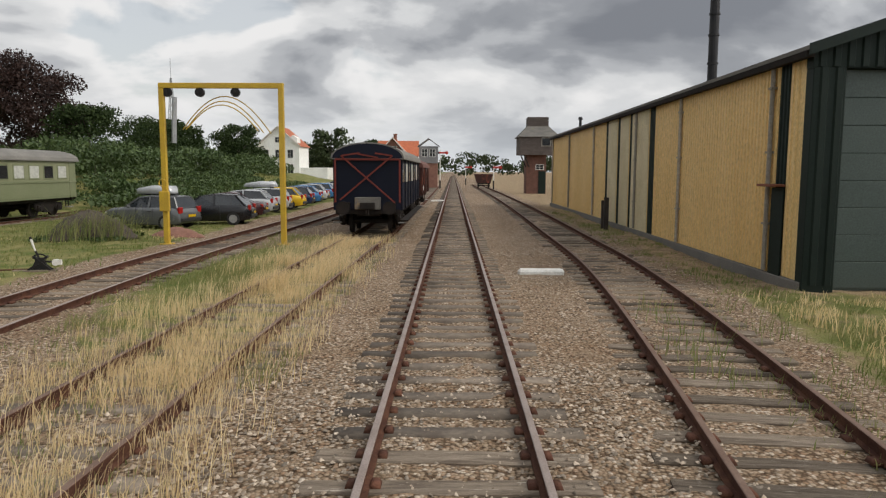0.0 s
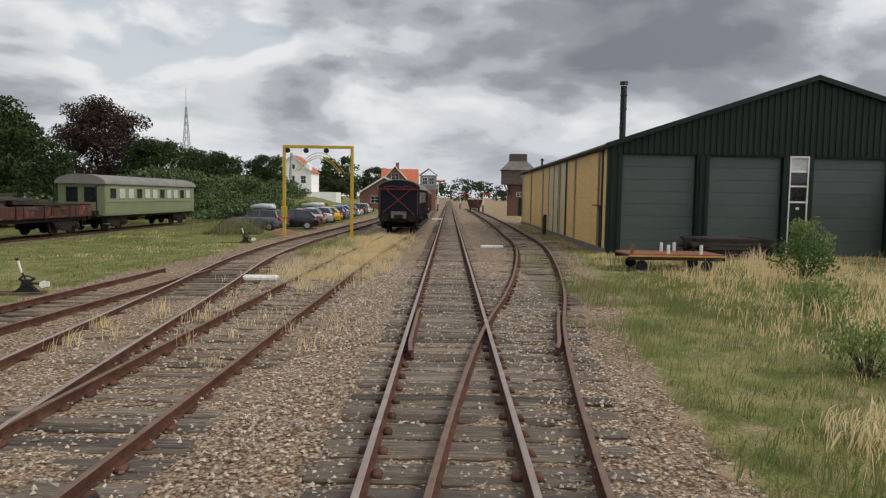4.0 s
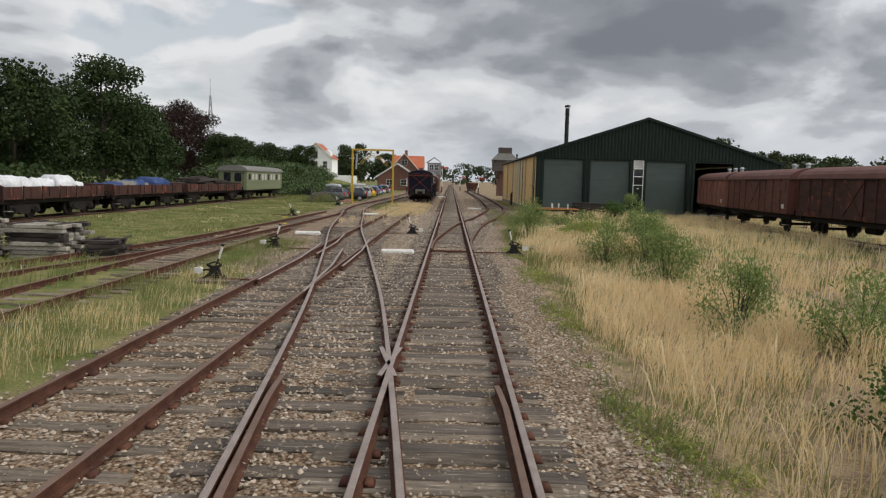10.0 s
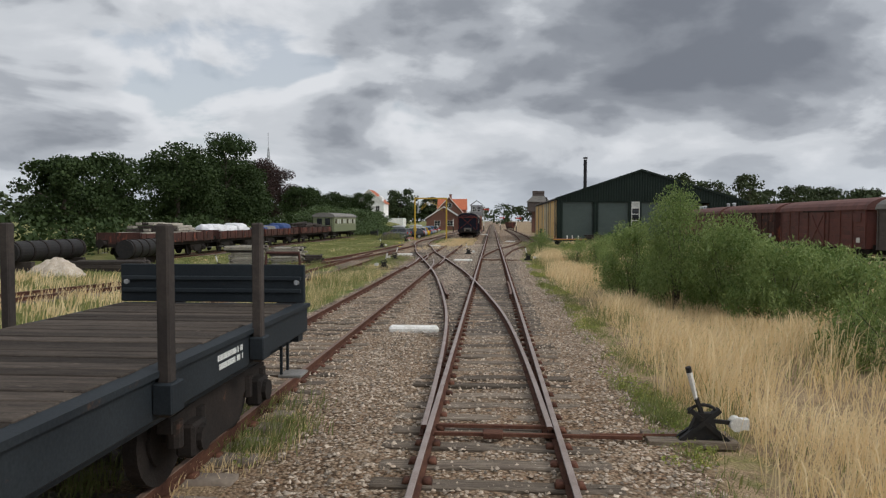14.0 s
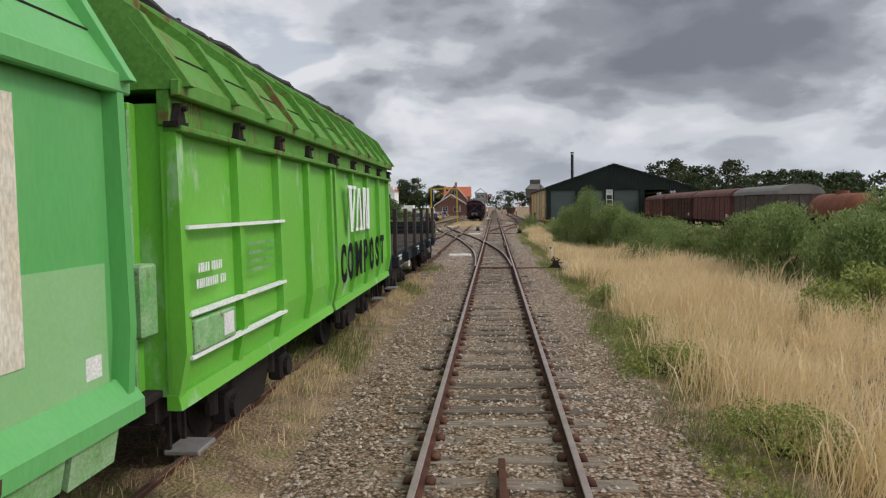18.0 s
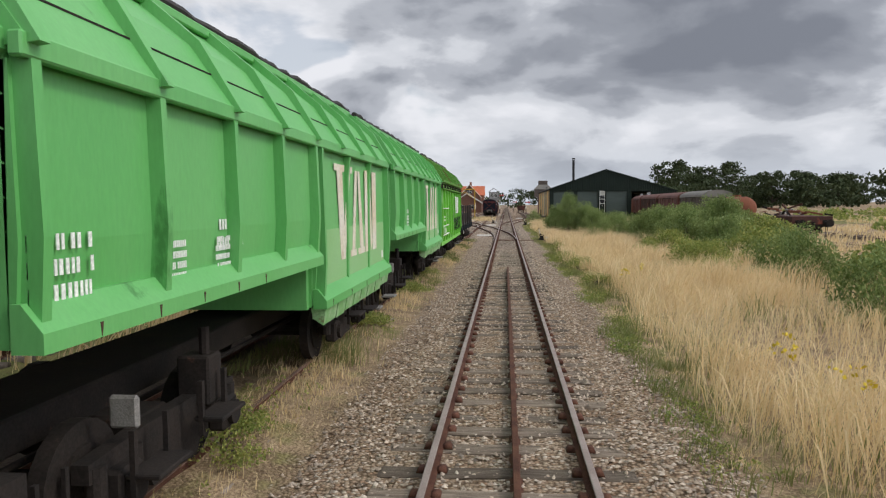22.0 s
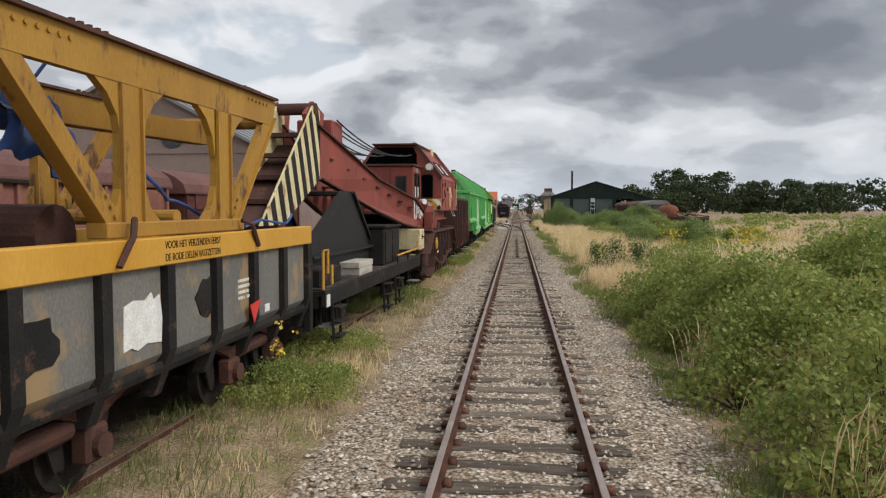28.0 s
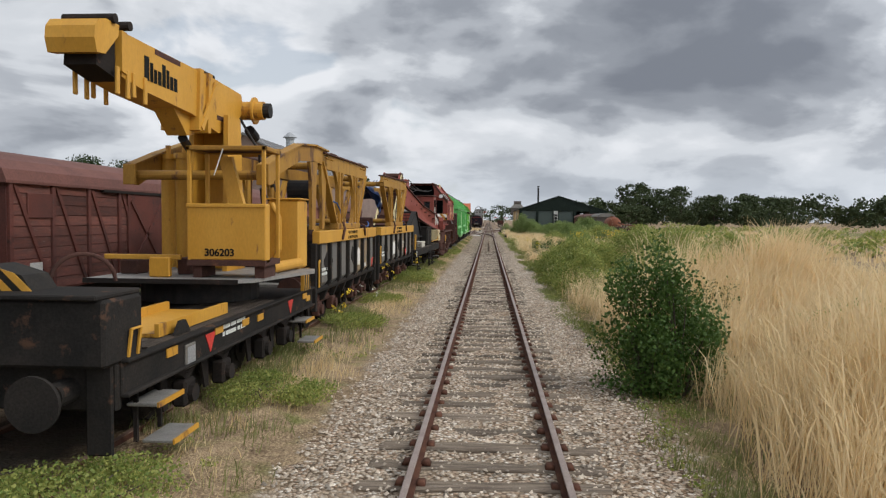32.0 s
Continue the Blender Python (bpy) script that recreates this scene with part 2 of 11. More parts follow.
def ground_material():
    """One sheet: ballast stones, dry soil and turf, blended by the two masks of the mesh."""
    m = bpy.data.materials.new("ground")
    m.use_nodes = True
    nt = m.node_tree
    N, L = nt.nodes.new, nt.links.new
    bsdf = nt.nodes["Principled BSDF"]
    coord = N("ShaderNodeTexCoord")

    def noise_tex(s, detail=5.0):
        n = N("ShaderNodeTexNoise")
        n.inputs["Scale"].default_value, n.inputs["Detail"].default_value = s, detail
        L(coord.outputs["Object"], n.inputs["Vector"])
        return n.outputs[0]

    def ramp(fac, stops, mode="LINEAR"):
        r = N("ShaderNodeValToRGB")
        r.color_ramp.interpolation = mode
        el = r.color_ramp.elements
        while len(el) < len(stops):
            el.new(0.5)
        for e, (p, c) in zip(el, stops):
            e.position, e.color = p, (*c, 1)
        L(fac, r.inputs[0])
        return r.outputs[0]

    def mix(fac, a, b, kind="MIX"):
        n = N("ShaderNodeMix")
        n.data_type, n.blend_type = "RGBA", kind
        if isinstance(fac, float):
            n.inputs[0].default_value = fac
        else:
            L(fac, n.inputs[0])
        for i, v in ((6, a), (7, b)):
            if isinstance(v, tuple):
                n.inputs[i].default_value = v
            else:
                L(v, n.inputs[i])
        return n.outputs[2]

    def calc(op, a, b):
        n = N("ShaderNodeMath")
        n.operation = op
        for i, v in enumerate((a, b)):
            if isinstance(v, float):
                n.inputs[i].default_value = v
            else:
                L(v, n.inputs[i])
        return n.outputs[0]

    def attribute(name):
        a = N("ShaderNodeAttribute")
        a.attribute_name = name
        return a.outputs["Fac"]

    vor = N("ShaderNodeTexVoronoi")
    vor.inputs["Scale"].default_value = 24.0
    L(coord.outputs["Object"], vor.inputs["Vector"])
    sep = N("ShaderNodeSeparateColor")
    L(vor.outputs["Color"], sep.inputs[0])
    stone = ramp(sep.outputs[0], [(0.0, (0.16, 0.115, 0.08)), (0.2, (0.36, 0.29, 0.215)), (0.45, (0.45, 0.385, 0.305)),
                                  (0.65, (0.37, 0.26, 0.18)), (0.85, (0.56, 0.505, 0.43)), (1.0, (0.78, 0.75, 0.70))])
    # darkens each stone towards its edge: the shade of the gaps, in colour
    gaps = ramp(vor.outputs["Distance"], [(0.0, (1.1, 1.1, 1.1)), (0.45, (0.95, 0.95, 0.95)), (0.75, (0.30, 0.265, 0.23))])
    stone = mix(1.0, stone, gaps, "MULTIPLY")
    stone = mix(1.0, stone, ramp(noise_tex(0.55), [(0.3, (0.86, 0.77, 0.68)), (0.5, (1, 0.97, 0.93)), (0.7, (1.1, 1.08, 1.05))]), "MULTIPLY")
    fines = mix(ramp(noise_tex(14.0), [(0.4, (0, 0, 0)), (0.65, (1, 1, 1))]), (0.24, 0.18, 0.125, 1), (0.40, 0.33, 0.25, 1))
    stone = mix(ramp(noise_tex(1.7), [(0.58, (0, 0, 0)), (0.72, (0.7, 0.7, 0.7))]), stone, fines)
    # browner and darker where the mask is one
    stone = mix(attribute("brown_mask"), stone, mix(1.0, stone, (0.72, 0.66, 0.60, 1), "MULTIPLY"))
    soil = mix(ramp(noise_tex(2.5), [(0.38, (0, 0, 0)), (0.62, (1, 1, 1))]), (0.17, 0.115, 0.07, 1), (0.36, 0.26, 0.16, 1))
    soil = mix(ramp(noise_tex(22.0), [(0.45, (0, 0, 0)), (0.66, (0.8, 0.8, 0.8))]), soil, (0.45, 0.345, 0.205, 1))
    soil = mix(ramp(noise_tex(75.0), [(0.5, (0, 0, 0)), (0.6, (0.6, 0.6, 0.6))]), soil, (0.08, 0.058, 0.036, 1))
    turf = mix(ramp(noise_tex(1.1), [(0.38, (0, 0, 0)), (0.62, (1, 1, 1))]), (0.10, 0.125, 0.028, 1), (0.23, 0.205, 0.08, 1))
    turf = mix(1.0, turf, ramp(noise_tex(30.0), [(0.3, (0.65, 0.65, 0.65)), (0.7, (1.3, 1.3, 1.3))]), "MULTIPLY")
    edge = calc("SUBTRACT", noise_tex(2.2, 8.0), 0.5)
    g_mask = ramp(calc("ADD", attribute("gravel"), calc("MULTIPLY", edge, 0.9)), [(0.42, (0, 0, 0)), (0.58, (1, 1, 1))])
    t_mask = ramp(calc("ADD", attribute("turf"), calc("MULTIPLY", edge, 1.0)), [(0.40, (0, 0, 0)), (0.60, (1, 1, 1))])
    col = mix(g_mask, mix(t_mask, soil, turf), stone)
    # one mask darkens both the stains and the shade painted below the wagons
    oil_shade = ramp(calc("ADD", attribute("oil_shade"), calc("MULTIPLY", edge, 0.8)), [(0.35, (0, 0, 0)), (0.75, (0.85, 0.85, 0.85))])
    col = mix(oil_shade, col, (0.045, 0.038, 0.034, 1))
    L(col, bsdf.inputs["Base Color"])
    bsdf.inputs["Roughness"].default_value = 0.9
    bsdf.inputs["Specular IOR Level"].default_value = 0.2
    b = N("ShaderNodeBump")
    b.inputs["Strength"].default_value, b.inputs["Distance"].default_value = 0.8, 0.03
    inv = calc("SUBTRACT", 1.0, vor.outputs["Distance"])
    L(calc("ADD", inv, calc("MULTIPLY", noise_tex(60.0), 0.5)), b.inputs["Height"])
    L(b.outputs[0], bsdf.inputs["Normal"])
    return m


MAT = {
    "ground": ground_material(),
    "stone": surface("ballast_stone", (0.47, 0.41, 0.335), (0.32, 0.26, 0.195), scale=6, grain=60, rough=0.9, bump=0.3, island=0.6),
    "stone_brown": surface("brown_ballast_stone", (0.37, 0.31, 0.245), (0.235, 0.18, 0.13), scale=6, grain=60, rough=0.9, bump=0.3, island=0.65),
    "sleeper": surface("weathered_sleeper", (0.20, 0.163, 0.125), (0.095, 0.074, 0.057), scale=2.2, grain=14, rough=0.95, bump=0.8, spec=0.15,
                       streak=(1.0, 9, 6), shift=0.45, wear=(0.36, 0.32, 0.265), wear_at=0.60, wear_scale=3),
    "turnout_timber": surface("oiled_turnout_timber", (0.125, 0.10, 0.078), (0.06, 0.047, 0.038), scale=2.2, grain=14, rough=0.9, bump=0.8,
                              streak=(1.0, 9, 6), shift=0.42, wear=(0.28, 0.25, 0.21), wear_at=0.60, wear_scale=3),
    "sleeper_far": surface("weathered_sleeper_far", (0.19, 0.155, 0.12), (0.12, 0.095, 0.075), scale=2.2, grain=14, rough=0.9, bump=0.4, island=0.35),
    "rail_rust": surface("rail_rust", (0.060, 0.027, 0.019), (0.11, 0.052, 0.033), scale=4, grain=50, rough=0.9, bump=0.4, spec=0.15),
    "rail_top": surface("rail_running_top", (0.34, 0.275, 0.245), (0.26, 0.205, 0.18), scale=3, grain=60, rough=0.5, metal=0.4, bump=0.05),
    "rail_dull": surface("rail_dull_top", (0.13, 0.078, 0.056), (0.18, 0.118, 0.09), scale=3, grain=60, rough=0.75, metal=0.1, bump=0.1),
    "fastening": surface("rusty_fastening", (0.085, 0.036, 0.024), (0.13, 0.06, 0.037), scale=9, grain=80, rough=0.9, bump=0.4, island=0.3, spec=0.2),
    "white_stone": surface("white_painted_concrete", (0.74, 0.73, 0.69), (0.60, 0.58, 0.53), scale=5, grain=50, rough=0.8, wear=(0.36, 0.33, 0.28), wear_at=0.66, wear_scale=6),
    "black_iron": surface("black_iron", (0.014, 0.014, 0.015), (0.03, 0.026, 0.024), scale=8, grain=60, rough=0.65, metal=0.2, bump=0.2, spec=0.3),
    "white_paint": surface("white_paint", (0.72, 0.71, 0.67), (0.60, 0.58, 0.54), scale=7, grain=60, rough=0.6, wear=(0.30, 0.25, 0.2), wear_at=0.67, wear_scale=9),
    "yellow_wall": surface("yellow_sheet_wall", (0.72, 0.50, 0.20), (0.78, 0.57, 0.26), scale=0.5, grain=30, rough=0.5, bump=0.08, streak=(1, 1, 0.35), wear=(0.55, 0.36, 0.15), wear_at=0.70, wear_scale=1.2),
    "dark_green": surface("dark_green_sheet", (0.009, 0.0165, 0.0125), (0.013, 0.022, 0.017), scale=0.6, grain=30, rough=0.6, bump=0.06, spec=0.2),
    "shed_door": surface("grey_green_door", (0.055, 0.075, 0.066), (0.066, 0.086, 0.077), scale=0.4, grain=30, rough=0.5, bump=0.05),
    "roof_fibre": surface("fibre_cement_roof", (0.13, 0.125, 0.115), (0.19, 0.175, 0.155), scale=0.8, grain=25, rough=0.9, bump=0.3, wear=(0.20, 0.19, 0.09), wear_at=0.64, wear_scale=1.5),
    "flue": surface("black_flue", (0.016, 0.016, 0.018), (0.03, 0.028, 0.028), scale=2, grain=40, rough=0.5, metal=0.4, bump=0.05),
    "pipe_grey": surface("grey_downpipe", (0.36, 0.34, 0.30), (0.28, 0.26, 0.23), scale=3, grain=40, rough=0.6, bump=0.1),
    "yellow": surface("yellow_machine_paint", (0.47, 0.235, 0.022), (0.55, 0.295, 0.042), scale=1.2, grain=40, rough=0.55, bump=0.06, wear=(0.15, 0.062, 0.026), wear_at=0.60, wear_scale=2.6, streak=(1, 1, 0.35), speck=0.08),
    "yellow_old": surface("dirty_yellow_frame_paint", (0.36, 0.19, 0.024), (0.27, 0.135, 0.02), scale=1.1, grain=40, rough=0.65, bump=0.1, wear=(0.10, 0.045, 0.022), wear_at=0.56, wear_scale=2.4, streak=(1, 1, 0.35), speck=0.12),
    # near-black for flat sheets that stand in for the shade inside openings
    "void": surface("painted_interior_shade", (0.0025, 0.0025, 0.0025), (0.003, 0.003, 0.003), scale=2, grain=10, rough=1.0, bump=0.0, spec=0.0),
    "yellow_gantry": surface("yellow_gantry_paint", (0.52, 0.34, 0.03), (0.44, 0.28, 0.035), scale=2, grain=50, rough=0.5, bump=0.05),
    "green_bright": surface("bright_green_paint", (0.13, 0.42, 0.035), (0.165, 0.455, 0.06), scale=0.8, grain=30, rough=0.45, bump=0.05, wear=(0.32, 0.52, 0.27), wear_at=0.575, wear_scale=1.1, streak=(1, 1, 0.5), speck=0.06),
    "green_wagon": surface("green_wagon_paint", (0.105, 0.375, 0.10), (0.145, 0.415, 0.135), scale=0.7, grain=30, rough=0.45, bump=0.05, wear=(0.06, 0.21, 0.055), wear_at=0.635, wear_scale=1.7, streak=(1, 1, 0.3), speck=0.06),
    "green_patch": surface("pale_green_repaint", (0.235, 0.455, 0.185), (0.265, 0.48, 0.22), scale=1.5, grain=30, rough=0.5, bump=0.05, speck=0.05),
    "green_roof": surface("green_roof_rusted", (0.075, 0.225, 0.026), (0.115, 0.27, 0.05), scale=0.9, grain=45, rough=0.65, bump=0.15, wear=(0.15, 0.085, 0.034), wear_at=0.55, wear_scale=2.2, streak=(0.6, 3.0, 0.6), spec=0.25),
    "green_worn": surface("green_edge_worn", (0.30, 0.46, 0.25), (0.14, 0.36, 0.10), scale=4, grain=45, rough=0.6, bump=0.2, wear=(0.16, 0.10, 0.06), wear_at=0.60, wear_scale=5),
    "pale_lettering": surface("pale_lettering", (0.66, 0.63, 0.55), (0.60, 0.52, 0.38), scale=2.5, grain=50, rough=0.6, bump=0.05, wear=(0.40, 0.24, 0.10), wear_at=0.64, wear_scale=3, streak=(1, 1, 0.4)),
    "white_lettering": surface("white_lettering", (0.78, 0.79, 0.76), (0.70, 0.72, 0.68), scale=3, grain=50, rough=0.6, bump=0.02),
    "black_lettering": surface("black_lettering", (0.008, 0.009, 0.009), (0.016, 0.018, 0.018), scale=3, grain=50, rough=0.95, bump=0.02, spec=0.08),
    "gondola": surface("rusty_brown_wagon", (0.072, 0.029, 0.022), (0.037, 0.020, 0.017), scale=1.1, grain=40, rough=0.75, bump=0.25, wear=(0.19, 0.056, 0.034), wear_at=0.56, wear_scale=1.6, streak=(1, 1, 0.35), spec=0.25),
    "red_brown": surface("red_brown_wagon_paint", (0.135, 0.042, 0.031), (0.085, 0.034, 0.028), scale=0.9, grain=40, rough=0.65, bump=0.2, wear=(0.05, 0.026, 0.022), wear_at=0.60, wear_scale=2),
    "van_plank": surface("weathered_van_plank", (0.17, 0.062, 0.046), (0.105, 0.05, 0.042), scale=2.5, grain=20, rough=0.8, bump=0.5, streak=(6, 1, 6), shift=0.45, wear=(0.25, 0.17, 0.14), wear_at=0.62, wear_scale=4),
    "red_roof": surface("red_brown_roof", (0.15, 0.062, 0.048), (0.11, 0.05, 0.042), scale=1.2, grain=30, rough=0.8, bump=0.15),
    "crane_red": surface("crane_red_paint", (0.25, 0.060, 0.043), (0.185, 0.050, 0.038), scale=0.8, grain=40, rough=0.6, bump=0.1, wear=(0.10, 0.036, 0.026), wear_at=0.60, wear_scale=2.2, streak=(1, 1, 0.35), spec=0.25, speck=0.12),
    "crane_rust": surface("crane_rusty_steel", (0.085, 0.038, 0.028), (0.055, 0.028, 0.022), scale=1.8, grain=40, rough=0.85, bump=0.3, wear=(0.15, 0.062, 0.036), wear_at=0.6, wear_scale=3, spec=0.25),
    "faded_orange": surface("faded_orange_paint", (0.50, 0.21, 0.11), (0.62, 0.40, 0.26), scale=2.6, grain=40, rough=0.7, bump=0.1, wear=(0.24, 0.07, 0.04), wear_at=0.55, wear_scale=5, streak=(1, 1, 0.4), speck=0.1),
    "cream": surface("cream_rusty_paint", (0.66, 0.57, 0.32), (0.55, 0.45, 0.24), scale=1.6, grain=40, rough=0.6, bump=0.15, wear=(0.24, 0.115, 0.05), wear_at=0.60, wear_scale=4, streak=(1, 1, 0.5)),
    "placard": surface("rusty_cream_placard", (0.62, 0.54, 0.32), (0.50, 0.38, 0.20), scale=3, grain=40, rough=0.7, bump=0.12, wear=(0.22, 0.09, 0.036), wear_at=0.585, wear_scale=4, streak=(1, 1, 0.25)),
    "tank_grey": surface("grey_blue_enamel", (0.20, 0.30, 0.32), (0.3, 0.4, 0.4), scale=8, grain=40, rough=0.5, bump=0.05),
    "stripe_black": surface("worn_black_stripe", (0.014, 0.013, 0.012), (0.03, 0.026, 0.022), scale=6, grain=40, rough=0.8, bump=0.1, spec=0.2),
    "grey_wagon": surface("grey_wagon_paint", (0.115, 0.112, 0.104), (0.165, 0.152, 0.132), scale=0.9, grain=40, rough=0.7, bump=0.15, wear=(0.27, 0.185, 0.095), wear_at=0.54, wear_scale=1.3, streak=(1, 1, 0.6)),
    "grey_dark": surface("dark_grey_steel", (0.017, 0.016, 0.015), (0.030, 0.026, 0.023), scale=1.4, grain=40, rough=0.92, bump=0.2, wear=(0.08, 0.046, 0.03), wear_at=0.585, wear_scale=3, spec=0.12),
    "underframe": surface("dirty_underframe", (0.015, 0.013, 0.012), (0.028, 0.022, 0.019), scale=2.5, grain=40, rough=0.9, bump=0.3, wear=(0.075, 0.04, 0.028), wear_at=0.64, wear_scale=5, spec=0.2),
    "blue_black": surface("dark_blue_coach_paint", (0.004, 0.006, 0.015), (0.007, 0.009, 0.02), scale=0.8, grain=40, rough=0.6, bump=0.1, spec=0.2),
    "navy_flat": surface("blue_grey_wagon_paint", (0.012, 0.016, 0.020), (0.020, 0.025, 0.029), scale=1.2, grain=40, rough=0.7, bump=0.15, wear=(0.075, 0.04, 0.027), wear_at=0.65, wear_scale=3, spec=0.25),
    "red_line": surface("red_lining", (0.17, 0.026, 0.016), (0.13, 0.026, 0.018), scale=4, grain=40, rough=0.7, bump=0.05),
    "deck_plank": surface("grey_deck_plank", (0.075, 0.060, 0.048), (0.038, 0.031, 0.026), scale=2, grain=20, rough=0.95, bump=0.6, streak=(1.2, 8, 4), shift=0.45, wear=(0.13, 0.105, 0.085), wear_at=0.6, wear_scale=4, spec=0.15),
    "old_board": surface("old_grey_board", (0.36, 0.33, 0.28), (0.25, 0.22, 0.18), scale=2, grain=20, rough=0.9, bump=0.5, streak=(6, 1, 6), shift=0.3),
    "dark_timber": surface("dark_timber", (0.026, 0.02, 0.017), (0.05, 0.04, 0.033), scale=2, grain=20, rough=0.9, bump=0.5, shift=0.35),
    "tower_board": surface("dark_brown_boarding", (0.075, 0.06, 0.052), (0.11, 0.09, 0.08), scale=1.2, grain=25, rough=0.85, bump=0.3),
    "brick": surface("red_brown_brick", (0.21, 0.105, 0.075), (0.16, 0.08, 0.06), scale=3, grain=12, rough=0.9, bump=0.4, shift=0.25),
    "plaster_pink": surface("pink_brown_render", (0.27, 0.19, 0.165), (0.22, 0.155, 0.135), scale=0.6, grain=20, rough=0.9, bump=0.15),
    "white_wall": surface("white_render", (0.80, 0.80, 0.77), (0.72, 0.71, 0.68), scale=0.5, grain=20, rough=0.8, bump=0.1),
    "tile_orange": surface("orange_roof_tile", (0.42, 0.13, 0.06), (0.34, 0.10, 0.05), scale=1.5, grain=12, rough=0.8, bump=0.4, shift=0.2),
    "tile_grey": surface("grey_roof_sheet", (0.19, 0.19, 0.195), (0.24, 0.235, 0.235), scale=0.7, grain=20, rough=0.75, bump=0.2, shift=0.15),
    "coach_green": surface("sage_green_coach_paint", (0.145, 0.165, 0.085), (0.18, 0.195, 0.11), scale=0.7, grain=30, rough=0.55, bump=0.08, wear=(0.10, 0.075, 0.045), wear_at=0.64, wear_scale=2),
    "coach_cream": surface("faded_green_coach_paint", (0.19, 0.205, 0.115), (0.23, 0.235, 0.14), scale=0.8, grain=30, rough=0.6, bump=0.08),
    "roof_grey": surface("grey_carriage_roof", (0.15, 0.142, 0.128), (0.20, 0.19, 0.17), scale=1.0, grain=30, rough=0.85, bump=0.1),
    "roof_white": surface("pale_carriage_roof", (0.52, 0.52, 0.50), (0.44, 0.44, 0.42), scale=1.0, grain=30, rough=0.7, bump=0.1),
    "window_dark": surface("dark_window_glass", (0.012, 0.014, 0.016), (0.02, 0.022, 0.024), scale=2, grain=10, rough=0.12, bump=0.0, spec=0.6),
    "window_pale": surface("curtained_window", (0.50, 0.50, 0.46), (0.40, 0.40, 0.37), scale=3, grain=10, rough=0.3, bump=0.0),
    "glass_worn": surface("dusty_skylight_glass", (0.50, 0.50, 0.46), (0.40, 0.40, 0.37), scale=3, grain=10, rough=0.35, bump=0.0),
    "rust_orange": surface("orange_rust", (0.22, 0.075, 0.038), (0.16, 0.06, 0.034), scale=2, grain=40, rough=0.85, bump=0.3),
    "rust_pink": surface("faded_red_oxide", (0.27, 0.115, 0.085), (0.20, 0.08, 0.06), scale=1.4, grain=40, rough=0.8, bump=0.2),
    "tarp_blue": surface("blue_tarpaulin", (0.018, 0.05, 0.17), (0.012, 0.032, 0.11), scale=4, grain=20, rough=0.45, bump=0.3),
    "tarp_white": surface("white_plastic_bag", (0.70, 0.70, 0.70), (0.58, 0.58, 0.60), scale=5, grain=20, rough=0.5, bump=0.4),
    "hazard_red": surface("red_marker", (0.55, 0.04, 0.03), (0.48, 0.04, 0.03), scale=5, grain=40, rough=0.5, bump=0.02),
    "steel_step": surface("worn_steel_step", (0.30, 0.29, 0.27), (0.22, 0.21, 0.20), scale=5, grain=70, rough=0.6, metal=0.4, bump=0.4),
    "bark": surface("bark", (0.09, 0.07, 0.055), (0.055, 0.045, 0.036), scale=3, grain=12, rough=0.95, bump=0.8, streak=(1, 1, 0.3)),
    "tyre": surface("rubber_tyre", (0.018, 0.018, 0.018), (0.026, 0.025, 0.025), scale=5, grain=40, rough=0.85, bump=0.1),
    "rim": surface("alloy_rim", (0.42, 0.42, 0.43), (0.36, 0.36, 0.37), scale=5, grain=40, rough=0.35, metal=0.8, bump=0.0),
    "car_glass": surface("tinted_car_glass", (0.014, 0.017, 0.02), (0.02, 0.024, 0.028), scale=1, grain=10, rough=0.06, bump=0.0, spec=0.7),
    "car_black": surface("black_plastic", (0.02, 0.02, 0.021), (0.028, 0.028, 0.028), scale=3, grain=40, rough=0.6, bump=0.05),
    "lamp_red": surface("red_rear_lamp", (0.35, 0.015, 0.012), (0.30, 0.015, 0.012), scale=3, grain=20, rough=0.2, bump=0.0),
    "lamp_clear": surface("clear_lamp", (0.75, 0.75, 0.72), (0.68, 0.68, 0.66), scale=3, grain=20, rough=0.15, bump=0.0),
    "galvanised": surface("galvanised_steel", (0.40, 0.41, 0.42), (0.33, 0.34, 0.35), scale=2, grain=40, rough=0.5, metal=0.5, bump=0.05),
    "cable": surface("black_cable", (0.02, 0.018, 0.018), (0.035, 0.03, 0.028), scale=5, grain=40, rough=0.7, bump=0.0),
    "rope_blue": surface("blue_rope", (0.03, 0.07, 0.22), (0.05, 0.09, 0.22), scale=9, grain=60, rough=0.8, bump=0.2),
    "sand": surface("pale_sand", (0.52, 0.44, 0.32), (0.44, 0.37, 0.27), scale=1, grain=20, rough=0.95, bump=0.3),
    "dry_grass": leaf_material("dry_grass", (0.86, 0.72, 0.46), (0.68, 0.50, 0.25), 0.6, 0.42),
    "pale_grass": leaf_material("pale_seed_grass", (0.86, 0.72, 0.46), (0.70, 0.53, 0.28), 0.6, 0.42),
    "green_grass": leaf_material("green_grass", (0.12, 0.175, 0.045), (0.27, 0.26, 0.10), 0.6, 0.35),
    "willow": leaf_material("grey_green_willow_leaf", (0.075, 0.14, 0.03), (0.31, 0.37, 0.13), 0.5, 0.36),
    "birch": leaf_material("birch_leaf", (0.032, 0.078, 0.014), (0.10, 0.165, 0.036), 0.5, 0.28),
    "bramble": leaf_material("bramble_leaf", (0.095, 0.18, 0.036), (0.43, 0.42, 0.12), 0.5, 0.40),
    "ivy": leaf_material("dark_ivy_leaf", (0.032, 0.06, 0.018), (0.085, 0.12, 0.04), 0.5, 0.15),
